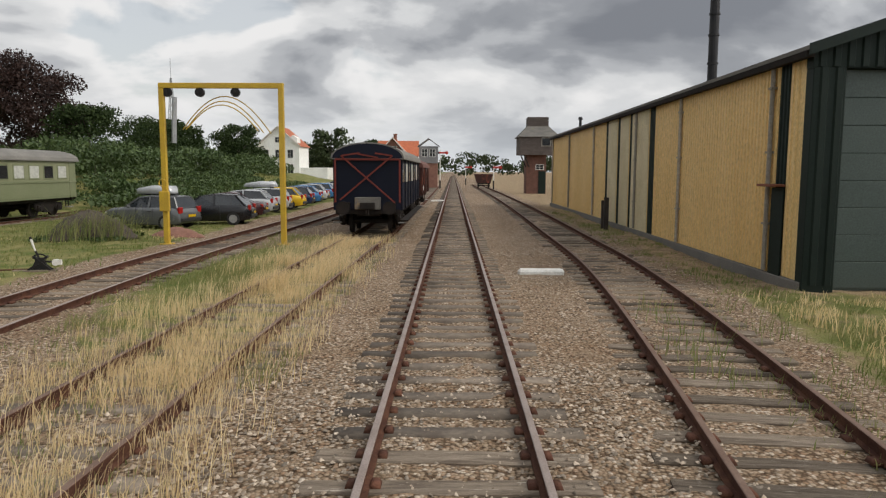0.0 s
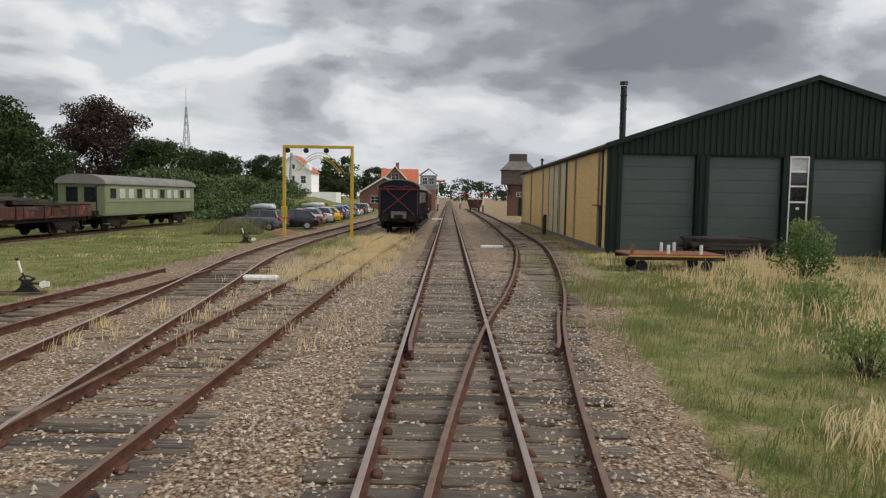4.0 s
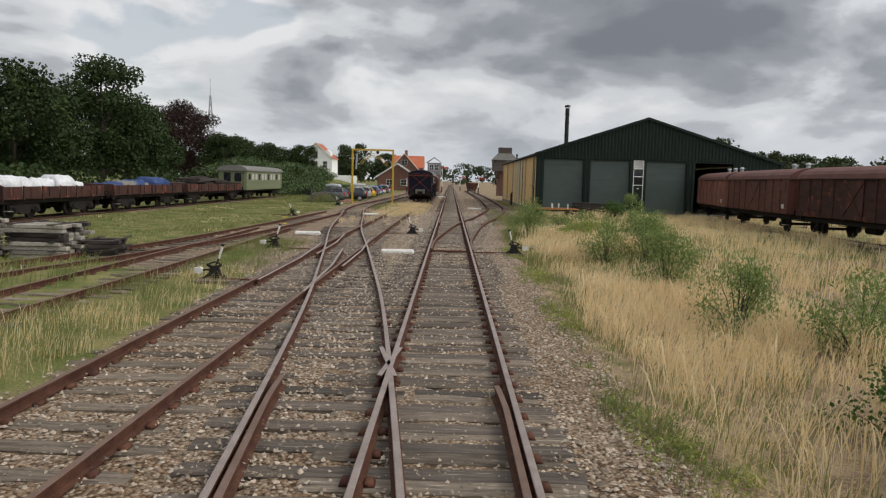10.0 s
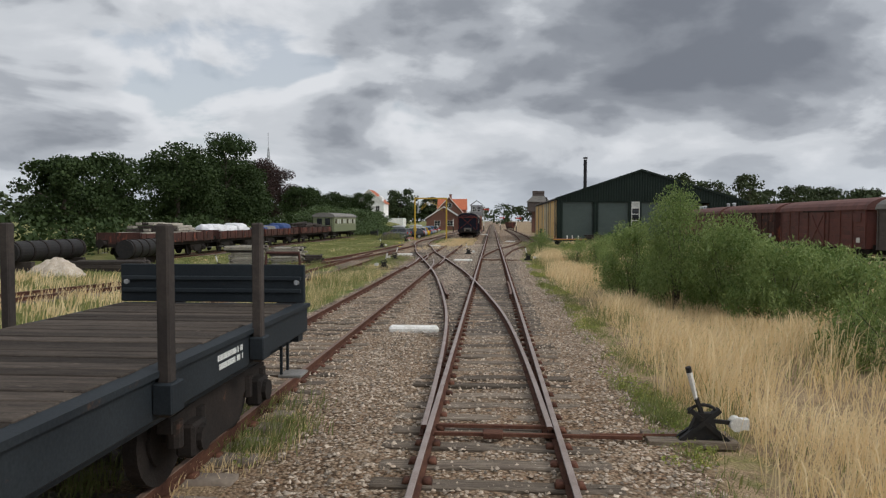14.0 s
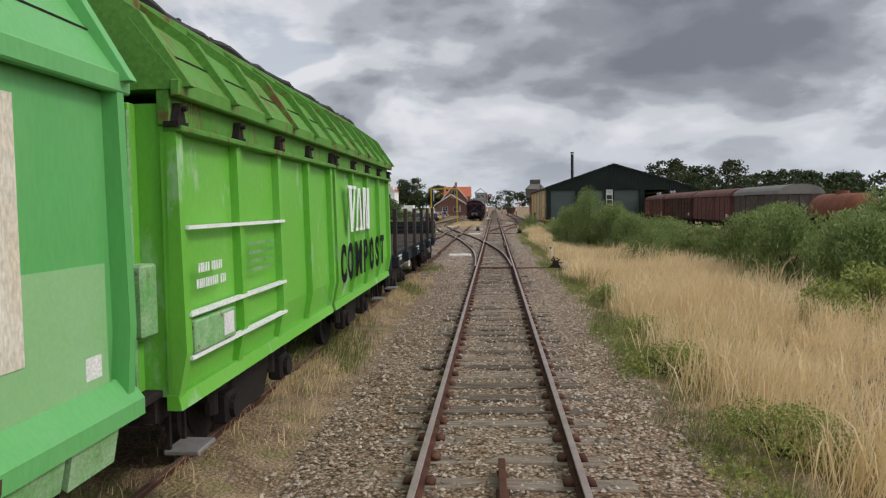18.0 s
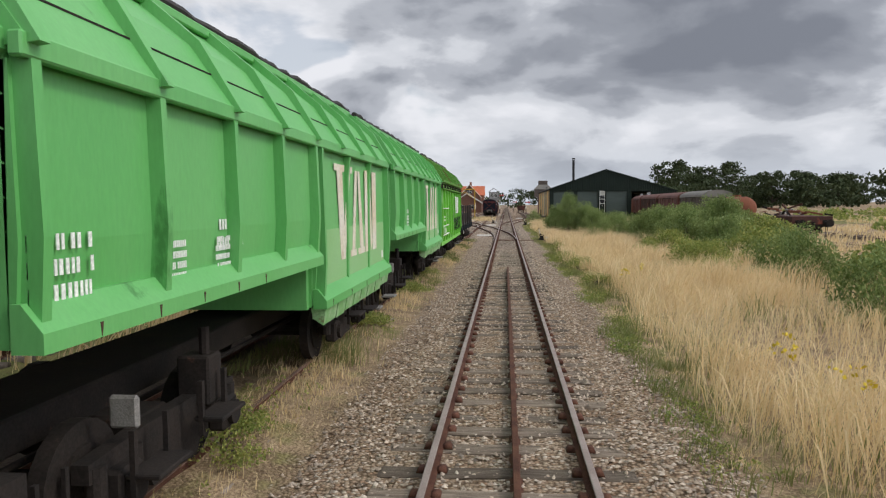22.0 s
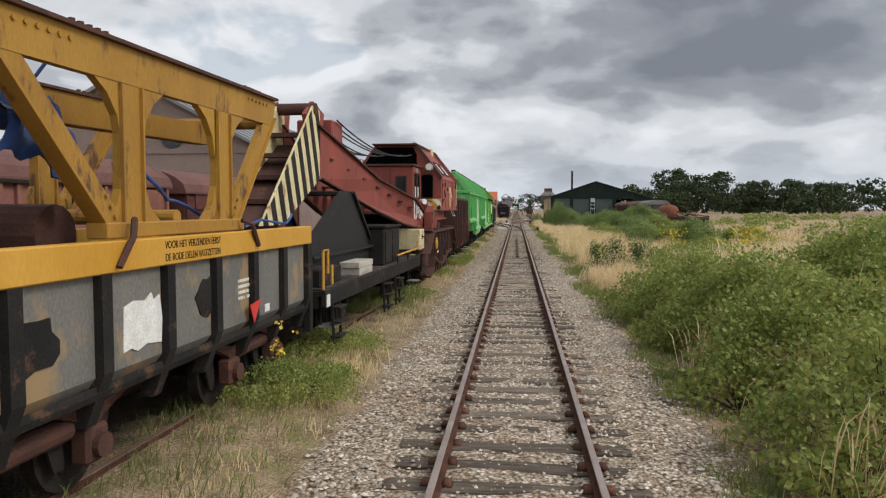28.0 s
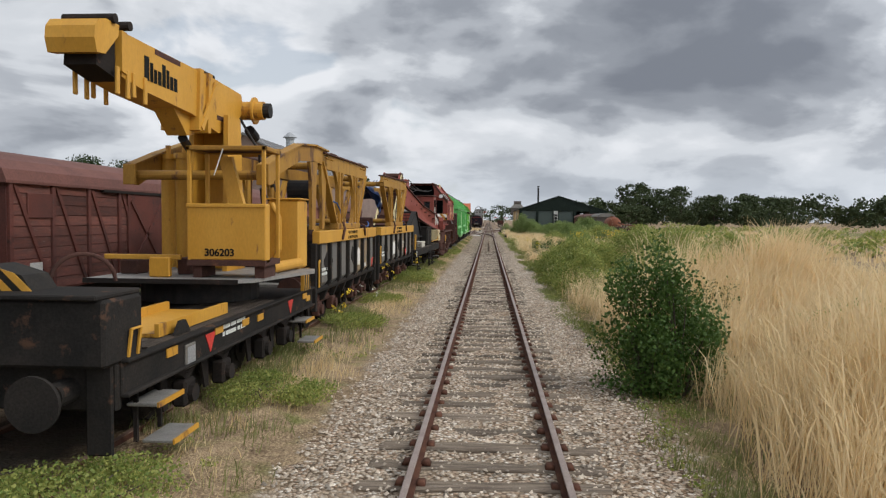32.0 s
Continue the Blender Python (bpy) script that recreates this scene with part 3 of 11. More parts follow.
    "pale_panel": surface("pale_wall_panel", (0.66, 0.58, 0.38), (0.58, 0.50, 0.31), scale=0.8, grain=30, rough=0.5, bump=0.06),
    "oak": leaf_material("tree_leaf", (0.016, 0.032, 0.008), (0.040, 0.062, 0.016), 0.75, 0.12),
    "far_leaf": leaf_material("distant_tree_leaf", (0.028, 0.046, 0.018), (0.065, 0.082, 0.034), 0.8, 0.1),
    "copper": leaf_material("copper_beech_leaf", (0.026, 0.016, 0.014), (0.05, 0.026, 0.02), 0.6, 0.15),
    "yellow_flower": leaf_material("yellow_flower", (0.72, 0.52, 0.03), (0.6, 0.46, 0.05), 0.6, 0.1),
    "white_flower": leaf_material("white_flower", (0.75, 0.74, 0.68), (0.6, 0.6, 0.52), 0.6, 0.1),
}
for car_paint, tone in (("grey_car", (0.13, 0.135, 0.14)), ("black_car", (0.012, 0.012, 0.014)), ("maroon_car", (0.05, 0.013, 0.015)),
                        ("silver_car", (0.45, 0.46, 0.47)), ("blue_car", (0.05, 0.17, 0.36)), ("yellow_car", (0.72, 0.46, 0.02)),
                        ("white_car", (0.72, 0.72, 0.72)), ("navy_car", (0.02, 0.03, 0.07))):
    MAT[car_paint] = surface(car_paint + "_paint", tone, tuple(0.92 * v for v in tone), scale=1, grain=90, rough=0.25, metal=0.2, bump=0.0, spec=0.6)
# ---------------------------------------------------------------- building blocks
class Shape:
    """A mesh in the making: vertices, faces and a material slot for each face."""

    def __init__(self):
        self.v, self.f, self.s = [], [], []

    def face(self, idx, slot=0):
        self.f.append(tuple(idx))
        self.s.append(slot)

    def box(self, x0, x1, y0, y1, z0, z1, ch=0.0, slot=0, turn=None):
        """A box, with chamfered edges where ch is given; turn: a matrix laid over it."""
        x0, x1, y0, y1, z0, z1 = min(x0, x1), max(x0, x1), min(y0, y1), max(y0, y1), min(z0, z1), max(z0, z1)
        n = len(self.v)
        lo, hi = (x0, y0, z0), (x1, y1, z1)
        ch = min(ch, 0.45 * min(x1 - x0, y1 - y0, z1 - z0))
        if ch <= 0:
            pts = [(hi[0] if i & 1 else lo[0], hi[1] if i & 2 else lo[1], hi[2] if i & 4 else lo[2]) for i in range(8)]
            faces = [(0, 2, 3, 1), (4, 5, 7, 6), (0, 1, 5, 4), (2, 6, 7, 3), (0, 4, 6, 2), (1, 3, 7, 5)]
        else:
            pts, faces = [], []
            for i in range(8):
                bit = (i & 1, i >> 1 & 1, i >> 2 & 1)
                for a in range(3):
                    p = [hi[k] - ch if bit[k] else lo[k] + ch for k in range(3)]
                    p[a] = hi[a] if bit[a] else lo[a]
                    pts.append(tuple(p))
            for a in range(3):
                b, c = (a + 1) % 3, (a + 2) % 3
                for side in (0, 1):
                    ring = []
                    for u, w in ((0, 0), (1, 0), (1, 1), (0, 1)):
                        ring.append(3 * (side << a | u << b | w << c) + a)
                    faces.append(tuple(ring if side else ring[::-1]))
                for u in (0, 1):
                    for w in (0, 1):
                        p, q = u << b | w << c, 1 << a | u << b | w << c
                        quad = (3 * p + b, 3 * q + b, 3 * q + c, 3 * p + c)
                        faces.append(quad if u ^ w else quad[::-1])
            for i in range(8):
                t = (3 * i, 3 * i + 1, 3 * i + 2)
                faces.append(t if bin(i).count("1") % 2 else t[::-1])
        if turn is not None:
            pts = [tuple(turn @ Vector(p)) for p in pts]
        self.v += pts
        for f in faces:
            self.face([n + i for i in f], slot)
        return self

    def prism(self, outline, axis, a, b, slot=0, cap=True):
        """An outline of two coordinates drawn out along axis from a to b."""
        n, k = len(self.v), len(outline)
        for d in (a, b):
            for p, q in outline:
                self.v.append({"x": (d, p, q), "y": (p, d, q), "z": (p, q, d)}[axis])
        for i in range(k):
            j = (i + 1) % k
            self.face((n + i, n + j, n + k + j, n + k + i), slot)
        if cap:
            self.face([n + i for i in range(k)][::-1], slot)
            self.face([n + k + i for i in range(k)], slot)
        return self

    def cyl(self, p0, p1, r, seg=12, r1=None, slot=0, cap=True):
        return self.tube([p0, p1], r, seg, slot, cap, [r, r if r1 is None else r1])

    def tube(self, pts, r, seg=8, slot=0, cap=True, radii=None):
        pts = [Vector(p) for p in pts]
        n, k = len(self.v), len(pts)
        side = None
        for i, p in enumerate(pts):
            d = (pts[min(i + 1, k - 1)] - pts[max(i - 1, 0)]).normalized()
            if side is None:
                side = d.cross(Vector((0, 0, 1)) if abs(d.z) < 0.9 else Vector((0, 1, 0))).normalized()
            side = (side - d * side.dot(d)).normalized()
            up = d.cross(side)
            rr = radii[i] if radii else r
            for j in range(seg):
                a = 2 * math.pi * j / seg
                self.v.append(tuple(p + (side * math.cos(a) + up * math.sin(a)) * rr))
        for i in range(k - 1):
            for j in range(seg):
                q = (j + 1) % seg
                self.face((n + i * seg + j, n + i * seg + q, n + (i + 1) * seg + q, n + (i + 1) * seg + j), slot)
        if cap:
            self.face([n + j for j in range(seg)][::-1], slot)
            self.face([n + (k - 1) * seg + j for j in range(seg)], slot)
        return self

    def beam(self, p0, p1, w, h, slot=0):
        """A square bar from p0 to p1, w across and h high."""
        p0, p1 = Vector(p0), Vector(p1)
        d = (p1 - p0).normalized()
        ref = Vector((0, 0, 1)) if abs(d.z) < 0.95 else Vector((1, 0, 0))
        s = d.cross(ref).normalized() * (w / 2)
        u = s.cross(d).normalized() * (h / 2)
        n = len(self.v)
        for p in (p0, p1):
            for a, b in ((-1, -1), (1, -1), (1, 1), (-1, 1)):
                self.v.append(tuple(p + s * a + u * b))
        for i in range(4):
            j = (i + 1) % 4
            self.face((n + i, n + j, n + 4 + j, n + 4 + i), slot)
        self.face((n + 3, n + 2, n + 1, n), slot)
        self.face((n + 4, n + 5, n + 6, n + 7), slot)
        return self

    def rings(self, rows, slot=0, closed=True, cap=True):
        """A skin over rows of points of equal number."""
        n, k = len(self.v), len(rows[0])
        for row in rows:
            self.v += [tuple(p) for p in row]
        for i in range(len(rows) - 1):
            for j in range(k if closed else k - 1):
                q = (j + 1) % k
                self.face((n + i * k + j, n + i * k + q, n + (i + 1) * k + q, n + (i + 1) * k + j), slot)
        if cap and closed:
            self.face([n + j for j in range(k)][::-1], slot)
            self.face([n + (len(rows) - 1) * k + j for j in range(k)], slot)
        return self

    def mesh(self, name, mats, smooth=False):
        me = bpy.data.meshes.new(name)
        me.from_pydata(self.v, [], self.f)
        for m in mats:
            me.materials.append(m)
        if len(mats) > 1:
            me.polygons.foreach_set("material_index", self.s)
        if smooth:
            me.polygons.foreach_set("use_smooth", [True] * len(self.f))
        bm = bmesh.new()
        bm.from_mesh(me)
        bmesh.ops.recalc_face_normals(bm, faces=bm.faces)
        bm.to_mesh(me)
        bm.free()
        return me


def mats_of(m):
    return [MAT[k] if isinstance(k, str) else k for k in ([m] if isinstance(m, str) else m)]


def part(name, shape, material, parent, label="", smooth=False):
    """One mesh object under a thing or a part."""
    ob = new(name, shape if isinstance(shape, bpy.types.Mesh) else shape.mesh(name, mats_of(material), smooth))
    ob.parent = parent
    if label:
        tagged(ob, label=label)
    return ob


def thing(name, label, category, at=(0, 0, 0), turn=0.0, group="", kind=""):
    ob = new(name)
    ob.empty_display_size = 0.2
    ob.matrix_basis = pose(*at, 0, 0, turn)
    return tagged(ob, label, category, group, kind)


def solid(name, shape, material, label, category, at=(0, 0, 0), turn=0.0, group="", kind="", smooth=False):
    """A thing that is one mesh."""
    ob = new(name, shape.mesh(name, mats_of(material), smooth))
    ob.matrix_basis = pose(*at, 0, 0, turn)
    return tagged(ob, label, category, group, kind)


def soup(name, verts, tris, material, label, category="", parent=None, kind="stuff", quads=False):
    """A large mesh from arrays."""
    me = bpy.data.meshes.new(name)
    verts, tris = np.asarray(verts, dtype=np.float32), np.asarray(tris, dtype=np.int32)
    k = tris.shape[1]
    me.vertices.add(len(verts))
    me.vertices.foreach_set("co", verts.ravel())
    me.loops.add(tris.size)
    me.loops.foreach_set("vertex_index", tris.ravel())
    me.polygons.add(len(tris))
    me.polygons.foreach_set("loop_start", np.arange(0, tris.size, k, dtype=np.int32))
    me.polygons.foreach_set("loop_total", np.full(len(tris), k, dtype=np.int32))
    me.update(calc_edges=True)
    me.validate()
    me.materials.append(MAT[material])
    ob = new(name, me)
    ob.parent = parent
    return tagged(ob, label, category, kind=kind)


rng = np.random.default_rng(7)


def follow(points, step=0.6):
    """A smooth line of (x, y) through the given ones, with a point every step along y, and its heading."""
    p = np.array(sorted(points, key=lambda q: q[1]), dtype=float)
    y = np.arange(p[0, 1], p[-1, 1] + 1e-6, step)
    # a cubic through the points with the slopes of their neighbours
    s = np.gradient(p[:, 0], p[:, 1])
    i = np.clip(np.searchsorted(p[:, 1], y, side="right") - 1, 0, len(p) - 2)
    h = p[i + 1, 1] - p[i, 1]
    t = (y - p[i, 1]) / h
    x = ((2 * t**3 - 3 * t**2 + 1) * p[i, 0] + (t**3 - 2 * t**2 + t) * h * s[i] + (3 * t**2 - 2 * t**3) * p[i + 1, 0] + (t**3 - t**2) * h * s[i + 1])
    return np.stack([x, y], 1)


def line_x(line, y):
    return np.interp(y, line[:, 1], line[:, 0])
# ---------------------------------------------------------------- plan of the tracks (x, y); the top of the rail is z = 0
PLAN = {
    "main": [(0, -215), (0, 400)],
    "wagon_siding": [(-4.85, -215), (-4.85, -165), (-4.75, -146), (-4.45, -138), (-4.12, -130.5), (-3.96, -125), (-3.9, -115), (-3.9, -100), (-3.88, -60), (-3.9, -20), (-3.75, 0), (-3.3, 18), (-3.2, 40), (-3.2, 120)],
    "crossover": [(-0.075, -67.4), (-0.12, -65), (-0.49, -56.8), (-0.8, -53.3), (-1.35, -48), (-2.1, -41.6), (-3.0, -35.3), (-3.72, -30.4), (-5.0, -22), (-6.75, -7), (-7.6, 0), (-8.05, 8), (-8.1, 14), (-7.9, 20), (-7.6, 36), (-7.6, 130)],
    "loop": [(0.075, -30.3), (0.13, -26.5), (0.41, -22.7), (0.93, -17), (1.5, -12.5), (2.2, -8.3), (3.3, 0.3), (4.25, 11), (4.5, 22), (4.5, 130)],
    "yard_a": [(-24, -82), (-19, -65), (-16, -55), (-13.6, -47), (-12.2, -42), (-11.3, -38), (-9.95, -31), (-9.15, -22), (-8.75, -12), (-8.45, -3)],
    "yard_b": [(-13.4, -85), (-11, -68), (-9.5, -56), (-8.7, -49), (-8.4, -40), (-8.42, -30), (-8.55, -21)],
    "shed_road": [(20.0, -75), (20.0, -30), (20.6, -10), (22.4, 3), (23.4, 9), (23.4, 30)],
    "field_road": [(34.0, -160), (31.0, -110), (28.0, -80), (25.0, -50), (22.5, -30)],
    "second_siding": [(-9.6, -215), (-9.6, -95)],
    "far_left": [(-22.4, -55), (-22.4, 60)],
}
LINES = {k: follow(v, 5.0 if k in ("main", "second_siding") else 0.6) for k, v in PLAN.items()}
GAUGE = 0.7535


def ground_z(x, y):
    """Height of the ground."""
    x, y = np.asarray(x, float), np.asarray(y, float)
    z = np.full(np.broadcast(x, y).shape, -0.172)
    z = z - 0.12 * np.clip((np.abs(x) - 1.9) / 1.6, 0, 1) * ((x > 0) & (y < -30))
    z = z - 0.05 * np.clip((np.abs(x) - 1.7) / 1.0, 0, 1) * ((x < 0) & (y < -66))
    # the ballast heap beside the last stretch, and the field that lies a little higher
    z = z + 0.35 * np.exp(-(((x - 7.0) / 2.2) ** 2)) * np.clip((-118 - y) / 12, 0, 1)
    z = z + 0.06 * np.sin(x * 0.9 + 1.3) * np.sin(y * 0.37) * np.clip((np.abs(x) - 3) / 4, 0, 1)
    # soil and litter have filled the siding under the wagons nearly to the rail
    z = z + 0.13 * np.clip((-2.35 - x) / 0.5, 0, 1) * np.clip((x + 7.2) / 0.6, 0, 1) * np.clip((-68 - y) / 4, 0, 1)
    # bank behind the car park
    z = z + 2.2 * np.exp(-(((x + 30) / 5.0) ** 2)) * np.clip((y - 34) / 14, 0, 1) * np.clip((150 - y) / 20, 0, 1)
    return z


def gravel_amount(x, y):
    """One where ballast lies, zero on soil and turf."""
    g = np.zeros(np.broadcast(x, y).shape)
    loop_x = np.interp(y, LINES["loop"][:, 1], LINES["loop"][:, 0])
    right = np.where(y > -28, loop_x + 2.05, 2.3)
    left = np.where(y < -66, -2.1, np.where(y < -36, -5.6, -10.4 - 0.06 * np.clip(y + 20, -16, 0)))
    left = np.where((y >= -70) & (y < -66), -2.1 - (y + 70) / 4 * 3.0, left)
    inside = np.minimum(right - x, x - left)
    g = np.clip(0.5 + inside * 0.9, 0, 1)
    # grassed strips between the yard roads, and the overgrown siding
    def patch(cx, cy, rx, ry, k=1.0):
        return k * np.exp(-(((x - cx) / rx) ** 2) - ((y - cy) / ry) ** 2)
    g = g - patch(-6.3, -49, 1.3, 11, 1.2) - patch(-4.2, 8.0, 2.2, 8.5, 0.75) - patch(-6.2, 12, 1.2, 7, 0.6) - patch(-7.2, -33, 1.0, 3, 0.8)
    return np.clip(g, 0, 1)


def turf_amount(x, y):
    t = np.where(x < 0, 0.75, 0.32) * np.ones(np.broadcast(x, y).shape)
    t = np.where((x < -8) & (y > -36) & (y < 30), 0.85, t)
    t = np.where((x > 1.7) & (x < 3.2), 0.42, t)
    t = np.where((x < -1) & (x > -8) & (y < -62), 0.38, t)
    t = np.where((x > 3.0) & (y > -30) & (y < 8), 0.62, t)
    return np.clip(t + 0.0 * y, 0, 1)


def oil_shade_amount(x, y):
    """Oil and ash that darken the ballast where engines stand and beside the turnouts, and painted shade under the
    parked wagons.
    """
    def streak(cx, cy, rx, ry):
        return np.exp(-(((x - cx) / rx) ** 2) - ((y - cy) / ry) ** 2)
    # shade beneath the parked wagons, put into the ground colour
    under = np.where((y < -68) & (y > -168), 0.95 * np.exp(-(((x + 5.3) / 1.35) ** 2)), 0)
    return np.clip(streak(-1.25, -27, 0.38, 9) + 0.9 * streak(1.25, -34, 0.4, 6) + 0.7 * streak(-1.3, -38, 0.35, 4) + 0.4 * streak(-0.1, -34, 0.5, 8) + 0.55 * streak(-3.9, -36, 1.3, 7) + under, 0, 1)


def ballast_brown(x, y):
    """Browner, darker ballast, up to the paler bed of the last stretch."""
    return np.clip((y + 124 + 0.0 * x) / 16, 0, 1)


def build_ground():
    xs = np.concatenate([[-2500, -1200, -600, -300, -150, -90], np.arange(-60, -14, 2.0), np.arange(-14, 10, 0.33), np.arange(10, 40, 2.0), [50, 80, 150, 300, 600, 1200, 2500]])
    ys = np.concatenate([[-2500, -1000, -500, -300], np.arange(-220, 60, 0.5), np.arange(60, 140, 4.0), [160, 200, 260, 350, 500, 800, 1400, 2500]])
    X, Y = np.meshgrid(xs, ys)
    Z = ground_z(X, Y)
    near = (np.abs(X) < 14) & (Y < 60) & (Y > -215)
    Z = Z + np.where(near, 0.018 * rng.standard_normal(X.shape), 0)
    n, m = X.shape
    i = np.arange(n - 1)[:, None] * m + np.arange(m - 1)[None, :]
    quads = np.stack([i, i + 1, i + m + 1, i + m], -1).reshape(-1, 4)
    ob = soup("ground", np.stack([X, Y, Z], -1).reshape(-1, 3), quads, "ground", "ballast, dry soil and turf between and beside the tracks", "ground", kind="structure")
    for name, fn in (("gravel", gravel_amount), ("turf", turf_amount), ("oil_shade", oil_shade_amount), ("brown_mask", ballast_brown)):
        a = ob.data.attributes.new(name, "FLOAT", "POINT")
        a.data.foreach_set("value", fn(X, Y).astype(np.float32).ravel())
    ob.data.polygons.foreach_set("use_smooth", np.ones(len(quads), dtype=bool))
    return ob


GROUND = build_ground()

RAIL = [(-0.062, -0.145), (0.062, -0.145), (0.062, -0.133), (0.012, -0.118), (0.010, -0.045), (0.034, -0.036), (0.035, -0.006), (0.028, 0.0),
        (-0.028, 0.0), (-0.035, -0.006), (-0.034, -0.036), (-0.010, -0.045), (-0.012, -0.118), (-0.062, -0.133)]


def rail(line, side, name, top, parent, drop=0.0, lift=0.0):
    """A rail beside a line of (x, y), side metres to its right."""
    d = np.gradient(line, axis=0)
    d /= np.linalg.norm(d, axis=1)[:, None]
    normal = np.stack([d[:, 1], -d[:, 0]], 1)
    s, k = Shape(), len(RAIL)
    for (x, y), nrm in zip(line, normal):
        for a, z in RAIL:
            s.v.append((x + nrm[0] * (side + a), y + nrm[1] * (side + a), z - drop + lift))
    for i in range(len(line) - 1):
        for j in range(k):
            q = (j + 1) % k
            s.face((i * k + j, i * k + q, (i + 1) * k + q, (i + 1) * k + j), 1 if j in (6, 7, 8) else 0)
    s.face([j for j in range(k)][::-1])
    s.face([(len(line) - 1) * k + j for j in range(k)])
    return part(name, s, ["rail_rust", top], parent)


def sleeper_mesh(seed, length=2.5, width=0.25, mat="sleeper"):
    r = random.Random(seed)
    s = Shape()
    rows = []
    for t in (-1, -0.96, -0.5, 0.0, 0.45, 0.97, 1):
        end = 0.97 if abs(t) == 1 else 1.0
        w = width / 2 * end * (1 + r.uniform(-0.05, 0.05))
        h = r.uniform(-0.008, 0.006) - (0.012 if abs(t) == 1 else 0)
        x = t * length / 2
        rows.append([(x, -w, -0.14), (x, w, -0.14), (x, w, h - 0.015), (x, w - 0.02, h), (x, -w + 0.02, h), (x, -w, h - 0.015)])
    s.rings(rows)
    return s.mesh("sleeper", [MAT[mat]])


SLEEPERS = [sleeper_mesh(i) for i in range(5)]
TIMBERS = [sleeper_mesh(20 + i, mat="turnout_timber") for i in range(5)]


def lay_track(name, label, line, top="rail_dull", single=(-300, 300), bed=True, length=2.5, spacing=0.6, skip=None, drop=0.0, sleepers=True):
    """Two rails, sleepers and fastenings along a line; the sleepers between the two y of single are objects of their own."""
    road = tagged(new(name), label, "railway track", kind="structure")
    for side in (-GAUGE, GAUGE):
        rail(line, side, "rail", top, road, drop)
    if not sleepers:
        return road
    y0, y1 = line[0, 1], line[-1, 1]
    v, f, fv, ff = [], [], [], []
    box = np.array([(-1, -1, -1), (1, -1, -1), (1, 1, -1), (-1, 1, -1), (-1, -1, 1), (1, -1, 1), (1, 1, 1), (-1, 1, 1)], float)
    faces = np.array([(0, 3, 2, 1), (4, 5, 6, 7), (0, 1, 5, 4), (1, 2, 6, 5), (2, 3, 7, 6), (3, 0, 4, 7)])
    y = y0 + 0.3
    i = 0
    while y < y1:
        yy = y + rng.uniform(-0.04, 0.04)
        x = float(line_x(line, yy))
        slope = float(line_x(line, yy + 0.5) - line_x(line, yy - 0.5))
        turn = -math.degrees(math.atan(slope)) + rng.uniform(-1.2, 1.2)
        z = -0.148 + rng.uniform(-0.012, 0.008)
        if not (skip and skip(x, yy)):
            if single[0] <= yy <= single[1]:
                ob = new("sleeper", SLEEPERS[i % 5])
                ob.parent = road
                ob.matrix_basis = pose(x + rng.uniform(-0.06, 0.06), yy, z, 0, rng.uniform(-0.5, 0.5), turn + (180 if rng.random() < 0.5 else 0)) @ Matrix.Diagonal((length / 2.5, rng.uniform(0.9, 1.12), 1, 1))
            else:
                p = box * (length / 2, 0.12, 0.07) + (rng.uniform(-0.06, 0.06), 0, -0.07)
                a = radians(turn)
                p = np.stack([p[:, 0] * math.cos(a) - p[:, 1] * math.sin(a) + x, p[:, 0] * math.sin(a) + p[:, 1] * math.cos(a) + yy, p[:, 2] + z], 1)
                f.append(faces + 8 * len(v))
                v.append(p)
            for side in (-GAUGE, GAUGE):
                for off in (-0.1, 0.1):
                    p = box * (0.055, 0.07, 0.022) + (side + off, 0, 0)
                    p[4:, 0] = side + off + (p[4:, 0] - side - off) * 0.55
                    p[:, 2] += -0.135 - drop + rng.uniform(-0.004, 0.01)
                    fv.append(p + (x, yy, 0))
                    ff.append(faces + 8 * (len(fv) - 1))
        y += spacing
        i += 1
    if v:
        soup("sleepers", np.concatenate(v), np.concatenate(f), "sleeper_far", "weathered wooden sleepers", parent=road)
    if fv:
        soup("fastenings", np.concatenate(fv), np.concatenate(ff), "fastening", "rusty rail fastenings", parent=road)
    return road


def clear_of(*names):
    """Leave out sleepers where those of another track lie already."""
    def test(x, y):
        return any(abs(x - float(line_x(LINES[n], y))) < 1.9 and LINES[n][0, 1] < y < LINES[n][-1, 1] for n in names)
    return test


lay_track("railway_track", "straight main track with rusty rails and weathered wooden sleepers", LINES["main"], "rail_top", (-176, -1))
lay_track("siding_track", "rusty siding track under parked wagons", LINES["wagon_siding"], "rail_dull", (-66, -2), drop=0.006)
lay_track("crossover_track", "worn crossover track between main line and yard", LINES["crossover"], "rail_top", (-62, 12), drop=0.004, skip=clear_of("main", "wagon_siding"))
lay_track("loop_track", "curved loop track beside the shed", LINES["loop"], "rail_dull", (-20, 30), drop=0.005, skip=clear_of("main"))
lay_track("yard_track", "rusty yard track at the edge of the lawn", LINES["yard_a"], "rail_dull", (-45, -5), drop=0.008, skip=clear_of("crossover"))
lay_track("yard_track", "rusty yard track half hidden in dry grass", LINES["yard_b"], "rail_dull", (-46, -24), drop=0.010, skip=clear_of("yard_a"))
lay_track("shed_track", "track into the engine shed", LINES["shed_road"], "rail_dull", (0, 0), drop=0.1)
lay_track("field_track", "overgrown track in the field", LINES["field_road"], "rail_dull", (0, 0), drop=0.1)
lay_track("siding_track", "siding track behind the parked wagons", LINES["second_siding"], "rail_dull", (0, 0), drop=0.02)
